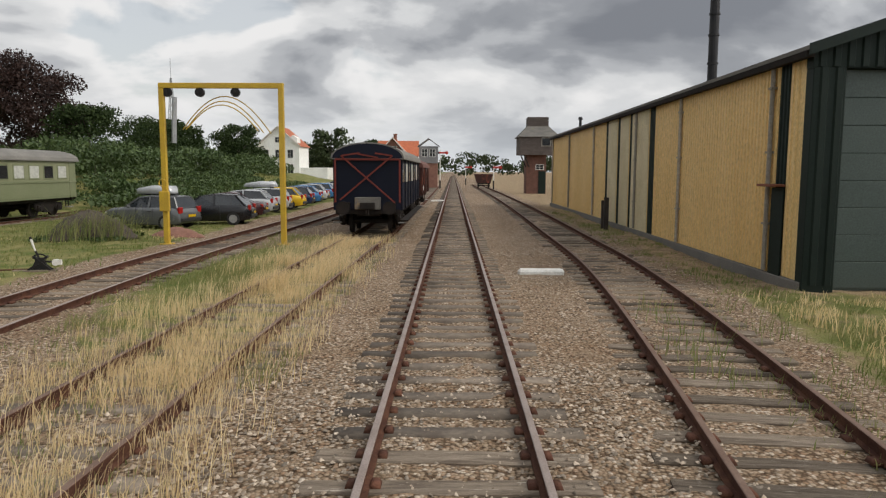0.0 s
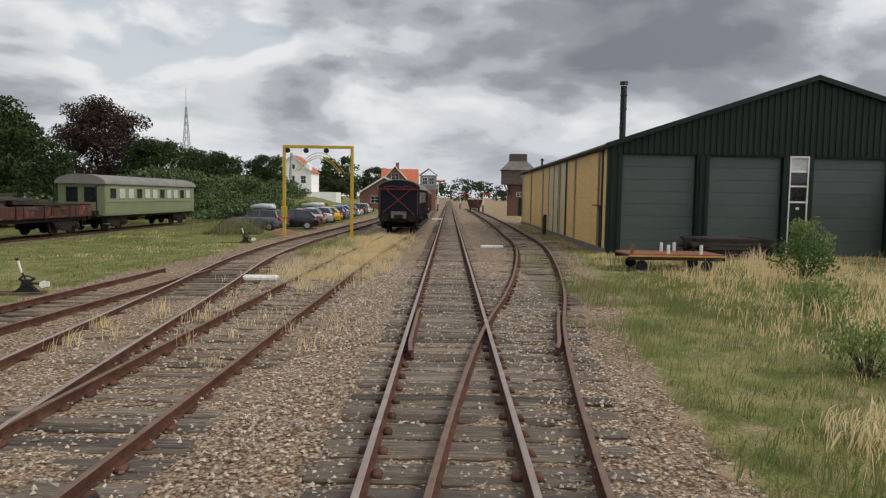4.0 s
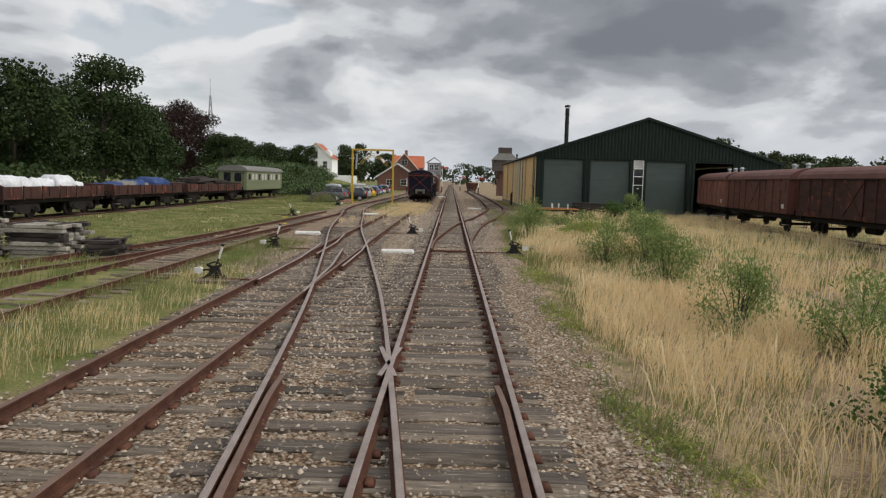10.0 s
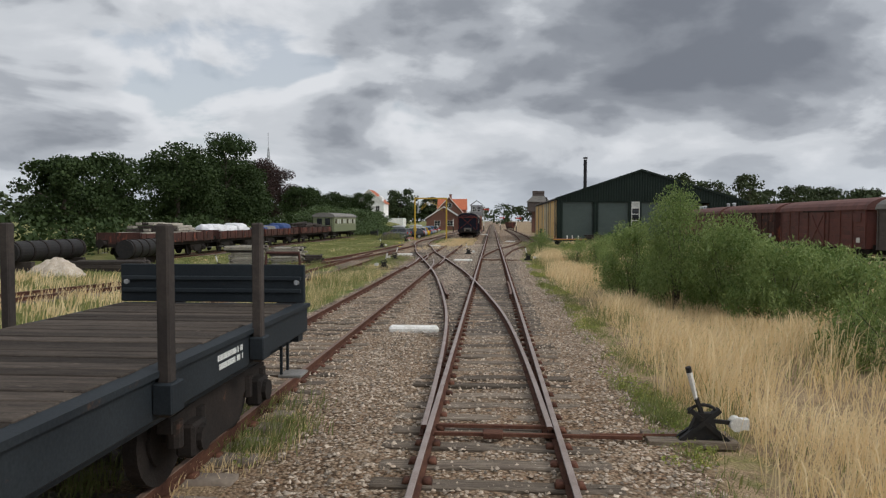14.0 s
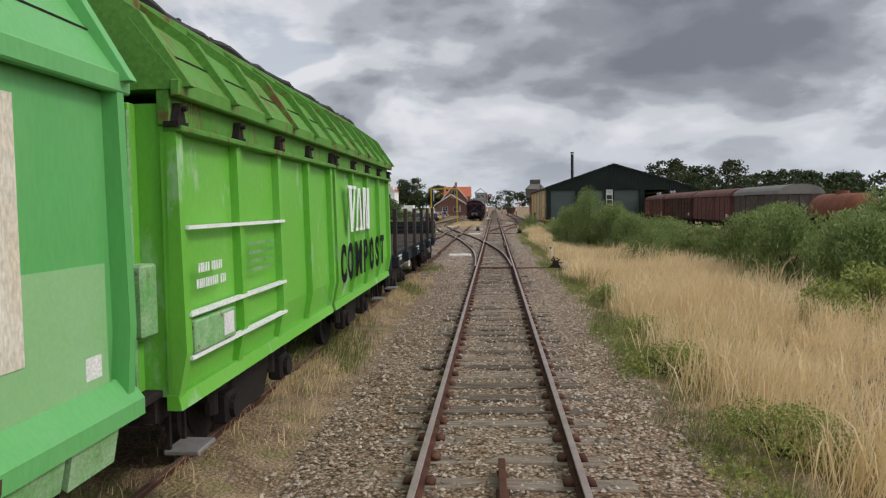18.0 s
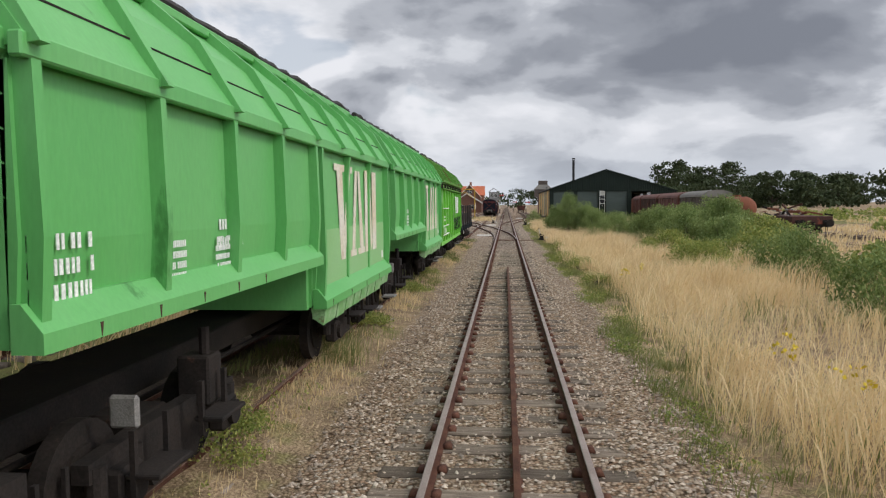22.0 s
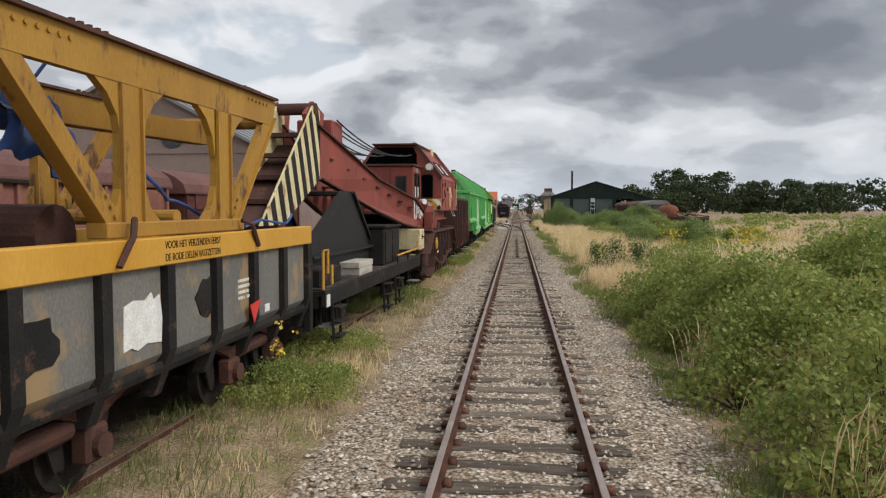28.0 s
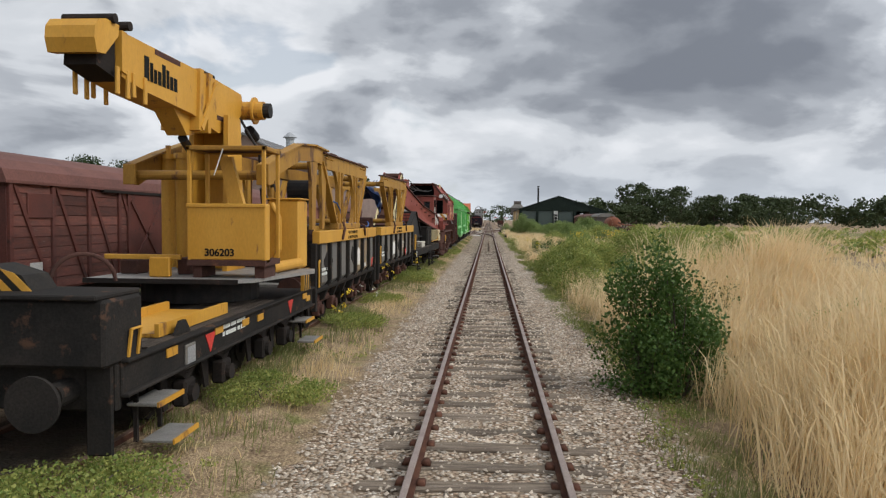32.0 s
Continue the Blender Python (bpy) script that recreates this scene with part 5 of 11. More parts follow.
def gantry():
    g = thing("loading_gantry", "yellow steel hose gantry over the track", "gantry", (0, 17.6, -0.2))
    xl, xr, top = -10.25, -6.05, 5.5
    for x in (xl, xr):
        part("post", Shape().box(x - 0.09, x + 0.09, -0.09, 0.09, 0, top, 0.012), "yellow_gantry", g)
        part("base_plate", Shape().box(x - 0.2, x + 0.2, -0.2, 0.2, 0, 0.05, 0.01), "yellow_gantry", g)
    part("cross_beam", Shape().box(xl - 0.09, xr + 0.09, -0.09, 0.09, top, top + 0.18, 0.012), "yellow_gantry", g)
    for x in (xl + 0.2, xl + 1.35, xl + 2.6):
        r = part("hose_pulley", Shape().cyl((x, -0.07, top - 0.14), (x, 0.07, top - 0.14), 0.16, 14), "black_iron", g)
        part("pulley_bracket", Shape().box(x - 0.04, x + 0.04, -0.09, -0.07, top - 0.16, top).box(x - 0.04, x + 0.04, 0.07, 0.09, top - 0.16, top), "black_iron", r)
    def arc(x0, x1, z0, rise, y):
        return [(x0 + (x1 - x0) * i / 14, y, z0 + rise * math.sin(math.pi * (0.18 + 0.66 * i / 14))) for i in range(15)]
    for a, b, z0, rise, y in ((0.62, 0.45, 2.75, 2.5, 0.25), (0.85, 0.62, 2.95, 2.1, -0.08), (1.0, 0.75, 3.2, 1.7, -0.3)):
        part("hose", Shape().tube(arc(xl + a, xr - b, z0, rise, y), 0.02, 8), "yellow_gantry", g)
    part("hanging_pipe", Shape().tube([(xl + 0.45, 0, 5.2), (xl + 0.42, 0, 4.6), (xl + 0.38, 0, 3.6)], 0.09, 8), "galvanised", g)
    box = part("valve_box", Shape().box(xl - 0.16, xl + 0.2, -0.2, -0.09, 1.2, 1.9, 0.02), "yellow_gantry", g)
    part("valve_wheel", Shape().tube([(xl + 0.02 + 0.13 * math.cos(a), -0.26, 2.2 + 0.13 * math.sin(a)) for a in [i * math.pi / 6 for i in range(13)]], 0.02, 6), "yellow_gantry", g)


gantry()
# ---------------------------------------------------------------- running gear
def wheelset(parent, y, r=0.46):
    s = Shape().cyl((-0.9, y, r), (0.9, y, r), 0.08, 10)
    w = part("wheelset", s, "underframe", parent)
    for x in (-0.76, 0.76):
        part("wheel", Shape().cyl((x - 0.07, y, r), (x + 0.06, y, r), r, 22).cyl((x - 0.08 if x < 0 else x + 0.06, y, r), (x - 0.05 if x < 0 else x + 0.09, y, r), r * 0.62, 18), "underframe", w)
    return w


def axle_gear(parent, y, r=0.46, mat="underframe", spring="underframe", x=0.98):
    """A two-axle wagon's wheelset with its axle boxes, guards and leaf springs."""
    wheelset(parent, y, r)
    for s in (-1, 1):
        g = Shape().prism([(y - 0.55, r + 0.52), (y - 0.32, r - 0.16), (y - 0.20, r - 0.16), (y - 0.22, r + 0.35), (y + 0.22, r + 0.35), (y + 0.20, r - 0.16), (y + 0.32, r - 0.16), (y + 0.55, r + 0.52)], "x", s * (x - 0.06), s * (x - 0.03))
        a = part("axle_guard", g, mat, parent)
        part("axle_box", Shape().box(s * (x - 0.02), s * (x + 0.16), y - 0.15, y + 0.15, r - 0.15, r + 0.17, 0.03).cyl((s * (x + 0.16), y, r), (s * (x + 0.22), y, r), 0.11, 12), spring, a)
        leaf = Shape()
        for i in range(5):
            h = 0.62 - 0.11 * i
            leaf.prism([(y - h, r + 0.40 - 0.038 * i), (y, r + 0.25 - 0.038 * i + 0.03), (y + h, r + 0.40 - 0.038 * i), (y + h, r + 0.43 - 0.038 * i), (y, r + 0.28 - 0.038 * i + 0.03), (y - h, r + 0.43 - 0.038 * i)], "x", s * (x + 0.01), s * (x + 0.12))
        part("leaf_spring", leaf, spring, a)


def bogie(parent, y, base=1.8, r=0.46, mat="underframe", x=1.0):
    b = part("bogie", Shape().box(-0.9, 0.9, y - 0.25, y + 0.25, r - 0.05, r + 0.28, 0.03), mat, parent)
    for s in (-1, 1):
        f = Shape().prism([(y - base / 2 - 0.35, r + 0.12), (y - base / 2 - 0.35, r + 0.26), (y - 0.5, r + 0.30), (y + 0.5, r + 0.30), (y + base / 2 + 0.35, r + 0.26), (y + base / 2 + 0.35, r + 0.12),
                           (y + 0.55, r + 0.05), (y + 0.4, r - 0.22), (y - 0.4, r - 0.22), (y - 0.55, r + 0.05)], "x", s * (x - 0.05), s * (x + 0.08))
        part("side_frame", f, mat, b)
        for a in (-1, 1):
            yy = y + a * base / 2
            part("axle_box", Shape().box(s * (x + 0.02), s * (x + 0.2), yy - 0.16, yy + 0.16, r - 0.16, r + 0.15, 0.03).cyl((s * (x + 0.2), yy, r), (s * (x + 0.25), yy, r), 0.12, 12), "underframe", b)
            for o in (-0.24, 0.24):
                part("coil_spring", Shape().cyl((s * (x + 0.06), yy + o, r - 0.02), (s * (x + 0.06), yy + o, r + 0.22), 0.075, 10), mat, b)
    for a in (-1, 1):
        wheelset(b, y + a * base / 2, r)
    return b


def buffers(parent, y, way, z=1.06, mat="underframe", x=0.875, size=0.25):
    for s in (-1, 1):
        b = part("buffer", Shape().cyl((s * x, y, z), (s * x, y + way * 0.36, z), 0.12, 14).box(s * x - 0.2, s * x + 0.2, y, y + way * 0.04, z - 0.2, z + 0.2, 0.02), mat, parent)
        part("buffer_head", Shape().cyl((s * x, y + way * 0.58, z), (s * x, y + way * 0.62, z), size, 22).cyl((s * x, y + way * 0.36, z), (s * x, y + way * 0.58, z), 0.085, 12), mat, b)
    h = part("draw_hook", Shape().box(-0.06, 0.06, y, y + way * 0.3, z - 0.08, z + 0.08, 0.02), mat, parent)
    part("screw_coupling", Shape().tube([(0.05, y + way * 0.25, z), (0.05, y + way * 0.3, z - 0.3), (-0.05, y + way * 0.3, z - 0.3), (-0.05, y + way * 0.25, z)], 0.025, 6), mat, h)


def side_line(y):
    return float(line_x(LINES["wagon_siding"], y))


def wagon_root(name, label, y0, y1, group="wagons on the siding", line="wagon_siding", category="railway wagon"):
    """A wagon's root between the two ends; local y runs along the track from -length/2 to length/2."""
    ya, yb = min(y0, y1), max(y0, y1)
    xa, xb = float(line_x(LINES[line], ya)), float(line_x(LINES[line], yb))
    turn = -math.degrees(math.atan2(xb - xa, yb - ya))
    return thing(name, label, category, ((xa + xb) / 2, (ya + yb) / 2, 0), turn, group), (yb - ya) / 2


def bars(parent, name, mat, x, y, z, rows, width, height, gap, rnd, out=0.004):
    """Lettering too small to read: a row of short bars on a side that faces +x. y is where the row starts, running towards -y... +y."""
    s = Shape()
    for r in range(rows):
        yy = y
        while yy < y + width:
            w = rnd.uniform(0.45, 0.75) * height
            if yy + w > y + width:
                break
            if rnd.random() > 0.15:
                s.box(x - 0.002, x + out, yy, yy + w * 0.55, z - r * (height + gap), z - r * (height + gap) + height)
            yy += w
    if s.v:
        part(name, s, mat, parent)


def side_text(parent, words, size, x, y, z, mat, stretch=1.0, name="lettering", depth=0.006, bold=0.0):
    """Built-in lettering on a side that faces +x, reading towards +y... from y, its foot at z."""
    cu = bpy.data.curves.new(name, "FONT")
    cu.body, cu.size, cu.extrude, cu.align_x = words, size, depth / 2, "LEFT"
    cu.offset = bold
    cu.materials.append(MAT[mat])
    tmp = bpy.data.objects.new("tmp", cu)
    scene.collection.objects.link(tmp)
    me = bpy.data.meshes.new_from_object(tmp.evaluated_get(bpy.context.evaluated_depsgraph_get()))
    bpy.data.objects.remove(tmp)
    bpy.data.curves.remove(cu)
    ob = new(name, me)
    ob.parent = parent
    ob.matrix_basis = Matrix.Translation((x, y, z)) @ Euler((radians(90), 0, radians(90))).to_matrix().to_4x4() @ Matrix.Diagonal((stretch, 1, 1, 1))
    return ob


# ---------------------------------------------------------------- the green compost wagons
def green_roof(parent, y0, y1, half, eave, lip, ridge, mat, rib_step, ends=True, rail_mat="cable"):
    """A hopper roof with slanting sides, ribs and a ridge flap."""
    prof = [(-half - 0.04, eave), (-half * 0.77, eave + (ridge - eave) * 0.5), (-half * 0.42, ridge - 0.12), (0, ridge), (half * 0.42, ridge - 0.12), (half * 0.77, eave + (ridge - eave) * 0.5), (half + 0.04, eave)]
    roof = part("roof", Shape().prism(prof + [(half, eave - 0.06), (-half, eave - 0.06)], "y", y0, y1), mat, parent)
    n = max(2, round((y1 - y0) / rib_step))
    for i in range(n + 1):
        y = y0 + 0.06 + (y1 - y0 - 0.12) * i / n
        for s in (-1, 1):
            mid = eave + (ridge - eave) * 0.5
            lower = [(s * (half + 0.02), eave - 0.05), (s * (half + 0.12), eave - 0.04), (s * (half * 0.77 + 0.085), mid + 0.04), (s * (half * 0.77 - 0.02), mid - 0.01)]
            upper = [(s * (half * 0.77 - 0.02), mid - 0.01), (s * (half * 0.77 + 0.085), mid + 0.04), (s * (half * 0.42 + 0.06), ridge - 0.05), (s * half * 0.42, ridge - 0.15)]
            part("roof_rib", Shape().prism(lower, "y", y - 0.045, y + 0.045).prism(upper, "y", y - 0.044, y + 0.044), mat, roof)
    for s in (-1, 1):
        part("eave_beam", Shape().box(s * (half - 0.03), s * (half + 0.05), y0 - 0.03, y1 + 0.03, eave - 0.12, eave + 0.01, 0.012), mat, roof)
        part("flap_edge", Shape().box(s * half * 0.40, s * half * 0.50, y0 - 0.02, y1 + 0.02, ridge - 0.16, ridge - 0.06, 0.015), mat, roof)
        q = (half * 0.885 + 0.012, eave + (ridge - eave) * 0.25 + 0.01)
        part("roof_seam", Shape().beam((s * q[0], y0 + 0.1, q[1]), (s * q[0], y1 - 0.1, q[1]), 0.02, 0.014), "underframe", roof)
        r = random.Random(int(100 * (y1 - y0)) + s)
        pts = [(s * half * 0.45 + r.uniform(-0.02, 0.02), y0 + (y1 - y0) * i / 40, ridge - 0.035 + r.uniform(-0.02, 0.03)) for i in range(41)]
        part("seal_hose", Shape().tube(pts, 0.055, 7), rail_mat, roof)
        for i in range(1, 40, 3):
            y = y0 + (y1 - y0) * i / 40
            part("roof_latch", Shape().box(s * half * 0.34, s * half * 0.47, y, y + 0.05, ridge - 0.08, ridge + 0.02, 0.01), rail_mat, roof)
    return roof


def letter_blocks(parent, x, y, z, h, w, mat):
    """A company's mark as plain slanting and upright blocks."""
    def slab(pts):
        part("mark", Shape().prism(pts, "x", x - 0.002, x + 0.006), mat, parent)
    slab([(y + 0.00 * w, z + h), (y + 0.20 * w, z + h), (y + 0.20 * w, z + 0.93 * h), (y + 0.155 * w, z + 0.93 * h), (y + 0.205 * w, z), (y + 0.115 * w, z), (y + 0.05 * w, z + 0.93 * h), (y, z + 0.93 * h)])
    slab([(y + 0.23 * w, z + h), (y + 0.37 * w, z + h), (y + 0.37 * w, z + 0.93 * h), (y + 0.32 * w, z + 0.93 * h), (y + 0.21 * w, z + 0.06 * h), (y + 0.18 * w, z + 0.30 * h), (y + 0.275 * w, z + 0.93 * h), (y + 0.23 * w, z + 0.93 * h)])
    slab([(y + 0.435 * w, z + 0.97 * h), (y + 0.49 * w, z + 0.97 * h), (y + 0.415 * w, z + 0.07 * h), (y + 0.45 * w, z + 0.07 * h), (y + 0.45 * w, z), (y + 0.32 * w, z), (y + 0.32 * w, z + 0.07 * h), (y + 0.355 * w, z + 0.07 * h)])
    slab([(y + 0.50 * w, z + 0.97 * h), (y + 0.545 * w, z + 0.97 * h), (y + 0.63 * w, z + 0.07 * h), (y + 0.66 * w, z + 0.07 * h), (y + 0.66 * w, z), (y + 0.50 * w, z), (y + 0.50 * w, z + 0.07 * h), (y + 0.545 * w, z + 0.07 * h)])
    slab([(y + 0.68 * w, z + h), (y + 0.765 * w, z + h), (y + 0.765 * w, z), (y + 0.68 * w, z)])
    slab([(y + 0.775 * w, z + 0.96 * h), (y + 0.82 * w, z + h), (y + 0.875 * w, z + 0.1 * h), (y + 0.835 * w, z)])
    slab([(y + 0.885 * w, z + h), (y + 1.0 * w, z + h), (y + 1.0 * w, z), (y + 0.885 * w, z)])


def compost_wagon(y0, y1):
    """The bright one with two sliding doors on each side."""
    root, h = wagon_root("hopper_wagon", "bright green sliding-wall compost wagon", y0, y1)
    hw = 1.40
    body = part("body", Shape().box(-hw + 0.06, hw - 0.06, -h + 0.05, h - 0.05, 1.0, 3.26), "green_bright", root)
    seam = 0.15
    for s in (-1, 1):
        for a, b, n in ((-h, -seam - 0.06 + 0.0, 4), (-seam + 0.06, h, 4)):
            x = s * (hw + 0.01)
            prof = [(s * (hw - 0.05), 0.98), (s * (hw - 0.05), 3.1), (s * (hw + 0.0), 3.1), (s * (hw + 0.03), 1.35), (s * (hw - 0.03), 0.98)]
            d = part("sliding_door", Shape().prism(prof, "y", a + 0.03, b - 0.03), "green_bright", body)
            for i in range(n + 1):
                y = a + 0.08 + (b - a - 0.16) * i / n
                part("door_rib", Shape().prism([(s * hw, 3.08), (s * (hw + 0.08), 3.04), (s * (hw + 0.11), 1.35), (s * (hw + 0.03), 0.98), (s * (hw - 0.02), 0.98)], "y", y - 0.055, y + 0.055), "green_bright", d)
                k = part("hinge", Shape().box(s * (hw + 0.0), s * (hw + 0.12), y - 0.09, y + 0.09, 3.08, 3.12).prism([(y - 0.07, 3.12), (y - 0.02, 3.26), (y + 0.02, 3.26), (y + 0.07, 3.12)], "x", s * (hw + 0.05), s * (hw + 0.11)).cyl((s * (hw + 0.045), y, 3.22), (s * (hw + 0.15), y, 3.22), 0.022, 8), "underframe", d)
            part("door_rail", Shape().box(s * (hw - 0.02), s * (hw + 0.14), a + 0.02, b - 0.02, 3.04, 3.09, 0.01), "green_roof", d)
            part("door_sill", Shape().prism([(s * (hw - 0.06), 0.90), (s * (hw + 0.06), 0.90), (s * (hw + 0.03), 1.02), (s * (hw - 0.06), 1.02)], "y", a + 0.02, b - 0.02), "green_bright", d)
    for e in (-1, 1):
        for x in (-1.1, -0.37, 0.37, 1.1):
            part("end_post", Shape().box(x - 0.06, x + 0.06, e * (h - 0.05), e * (h + 0.05), 1.0, 3.26, 0.012), "green_bright", body)
        part("end_platform", Shape().box(-1.3, 1.3, e * (h - 0.05), e * (h + 0.3), 1.0, 1.06, 0.01), "underframe", body)
        part("end_ladder", Shape().box(1.12, 1.16, e * (h + 0.05), e * (h + 0.09), 1.06, 3.2), "green_worn", body)
        part("end_cabinet", Shape().box(0.75, 1.3, e * (h - 0.02), e * (h + 0.22), 1.5, 2.05, 0.02), "green_worn", body)
    for s in (-1, 1):
        # a black strip paints the shade between the two doors
        part("door_gap", Shape().box(s * (hw - 0.055), s * (hw - 0.045), -0.24, -0.06, 0.98, 3.1), "void", body, "black strip for the shade between the doors")
        part("fascia", Shape().box(s * (hw - 0.06), s * (hw + 0.045), -h + 0.01, h - 0.01, 3.09, 3.37, 0.01), "green_roof", body)
    green_roof(root, -h, h, hw + 0.1, 3.42, 0.1, 4.38, "green_roof", 1.0)
    # marks on the side by the main track: blocks for the mark, and the word below it
    letter_blocks(body, hw + 0.125, 0.615, 2.06, 0.76, 1.92, "white_lettering")
    for glyph, y, wide in (("C", 0.045, 0.37), ("O", 0.555, 0.42), ("M", 1.19, 0.55), ("P", 1.92, 0.38), ("O", 2.54, 0.39), ("S", 3.155, 0.38), ("T", 3.80, 0.40)):
        ob = side_text(body, glyph, 0.78, hw + 0.125, y, 1.32, "black_lettering", 1.0, bold=0.03)
        lo, hi = [f(v.co.x for v in ob.data.vertices) for f in (min, max)]
        k = wide / (hi - lo)
        ob.matrix_basis = Matrix.Translation((hw + 0.125, y - lo * k, 1.32)) @ Euler((radians(90), 0, radians(90))).to_matrix().to_4x4() @ Matrix.Diagonal((k, 1, 1, 1))
    r = random.Random(4)
    for z, y, w in ((2.30, -h + 0.1, 2.5), (1.62, -h + 0.1, 2.5), (1.28, -h + 0.1, 2.5)):
        part("white_line", Shape().box(hw + 0.06, hw + 0.125, y, y + w, z, z + 0.03), "white_lettering", body)
    bars(body, "stencil", "white_lettering", hw + 0.12, -h + 0.22, 1.95, 2, 0.62, 0.075, 0.05, r)
    bars(body, "stencil", "green_worn", hw + 0.12, -h + 1.4, 2.1, 4, 0.8, 0.035, 0.05, r)
    part("label_holder", Shape().box(hw + 0.06, hw + 0.13, -h + 0.15, -h + 1.0, 1.32, 1.58, 0.01), "green_worn", body)
    part("paper_label", Shape().box(hw + 0.131, hw + 0.135, -h + 0.72, -h + 0.95, 1.36, 1.55), "white_paint", body)
    frame_and_gear(root, h, 2.75, "underframe")
    return root


def frame_and_gear(root, h, bogie_at, mat, two_axle=False, top=1.0, sill=True):
    f = part("underframe", Shape().box(-0.45, 0.45, -h + 0.1, h - 0.1, 0.72, top, 0.02).box(-1.25, 1.25, -h, -h + 0.22, 0.8, top).box(-1.25, 1.25, h - 0.22, h, 0.8, top), mat, root)
    if sill:
        for s in (-1, 1):
            part("sole_bar", Shape().box(s * 1.02, s * 1.14, -h, h, 0.78, top, 0.01), mat, f)
    for e in (-1, 1):
        if two_axle:
            axle_gear(root, e * bogie_at)
        else:
            bogie(root, e * bogie_at)
        for s in (-1, 1):
            st = part("step", Shape().box(s * 1.12, s * 1.42, e * (h - 0.55) - 0.18, e * (h - 0.55) + 0.18, 0.42, 0.46, 0.008), "steel_step", root)
            for o in (-0.16, 0.12):
                part("step_hanger", Shape().box(s * 1.14, s * 1.17, e * (h - 0.55) + o, e * (h - 0.55) + o + 0.04, 0.46, 0.85), mat, st)
        buffers(f, e * h, e)
    part("brake_cylinder", Shape().cyl((-0.3, -0.4, 0.62), (-0.3, 0.5, 0.62), 0.2, 14), mat, f)
    part("brake_rod", Shape().cyl((0.35, -h + 1.0, 0.6), (0.35, h - 1.0, 0.6), 0.03, 6), mat, f)
    return f


def hopper_wagon(y0, y1, seed):
    """A green wagon with a deep bay at one end and a bay raised over the bogie at the other."""
    root, h = wagon_root("hopper_wagon", "green steel refuse hopper wagon with faded pale marks", y0, y1)
    hw = 1.40
    cut = h - 5.25
    deep = part("deep_bay", Shape().prism([(-hw + 0.06, 1.12), (hw - 0.06, 1.12), (hw - 0.02, 3.28), (-hw + 0.02, 3.28)], "y", cut + 0.05, h - 0.02), "green_wagon", root)
    high = part("raised_bay", Shape().prism([(-hw + 0.06, 1.72), (hw - 0.06, 1.72), (hw - 0.02, 3.28), (-hw + 0.02, 3.28)], "y", -h + 0.02, cut - 0.06), "green_wagon", root)
    for s in (-1, 1):
        for bay, a, b, z0, n in ((deep, cut + 0.05, h, 1.12, 3), (high, -h, cut - 0.06, 1.72, 4)):
            prof = [(s * (hw - 0.06), z0 + 0.02), (s * (hw - 0.06), 3.2), (s * (hw - 0.005), 3.2), (s * (hw + 0.01), z0 + 0.55), (s * (hw - 0.03), z0 + 0.02)]
            panel = part("side_panel", Shape().prism(prof, "y", a + 0.02, b - 0.02), "green_wagon", bay)
            for i in range(n + 1):
                y = a + 0.09 + (b - a - 0.18) * i / n
                out = 0.055 if bay is deep and 0 < i < n else 0.13
                part("side_rib", Shape().prism([(s * (hw - 0.01), 3.26), (s * (hw + 0.10), 3.28), (s * (hw + out), z0 + (1.75 if out < 0.1 else 0.58)), (s * (hw + out * 0.7), z0 + 0.02), (s * (hw - 0.03), z0 + 0.02)], "y", y - 0.04, y + 0.04), "green_wagon", panel)
            part("sill_beam", Shape().prism([(s * (hw - 0.04), z0 - 0.02), (s * (hw + 0.14), z0 - 0.02), (s * (hw + 0.14), z0 + 0.09), (s * (hw + 0.02), z0 + 0.24), (s * (hw - 0.04), z0 + 0.24)], "y", a, b), "green_wagon", panel)
        r = random.Random(seed + s)
        y = cut + 0.15
        while y < h - 0.3:
            w = r.uniform(0.5, 0.8)
            part("torn_flap", Shape().prism([(s * (hw - 0.1), 1.10), (s * (hw + 0.1), 1.08), (s * (hw + 0.06), 0.92 - r.uniform(0, 0.06)), (s * (hw - 0.08), 0.96)], "y", y, min(y + w - 0.06, h - 0.1)), "green_worn", deep, "bent and rusted flap")
            y += w
    # slanting end towards the raised bay, and end posts
    for x in (-1.0, -0.33, 0.33, 1.0):
        part("end_post", Shape().prism([(-h - 0.06, 1.72), (-h + 0.05, 1.72), (-h + 0.05, 3.9), (-h - 0.06, 3.9)], "x", x - 0.07, x + 0.07), "green_wagon", high)
        part("end_post", Shape().prism([(h - 0.06, 1.2), (h + 0.05, 1.2), (h + 0.05, 3.9), (h - 0.06, 3.9)], "x", x - 0.07, x + 0.07), "green_wagon", deep)
    part("end_beam", Shape().box(-hw, hw, -h - 0.09, -h + 0.05, 3.22, 3.36, 0.02).box(-hw * 0.7, hw * 0.7, -h - 0.08, -h + 0.05, 3.86, 3.98, 0.02), "green_wagon", high)
    for s in (-1, 1):
        part("corner_brace", Shape().beam((s * (hw - 0.05), -h - 0.03, 3.3), (s * (hw * 0.62), -h - 0.03, 3.95), 0.1, 0.12), "green_wagon", high)
        part("end_strut", Shape().beam((s * 0.55, -h - 0.06, 3.95), (s * 0.5, -h + 0.0, 3.2), 0.05, 0.05), "green_worn", high)
    part("ridge_catch", Shape().box(-0.16, 0.16, -h - 0.1, -h + 0.1, 4.12, 4.42, 0.02).box(-0.22, -0.16, -h - 0.1, -h + 0.1, 4.0, 4.45).box(0.16, 0.22, -h - 0.1, -h + 0.1, 4.0, 4.45), "green_worn", high)
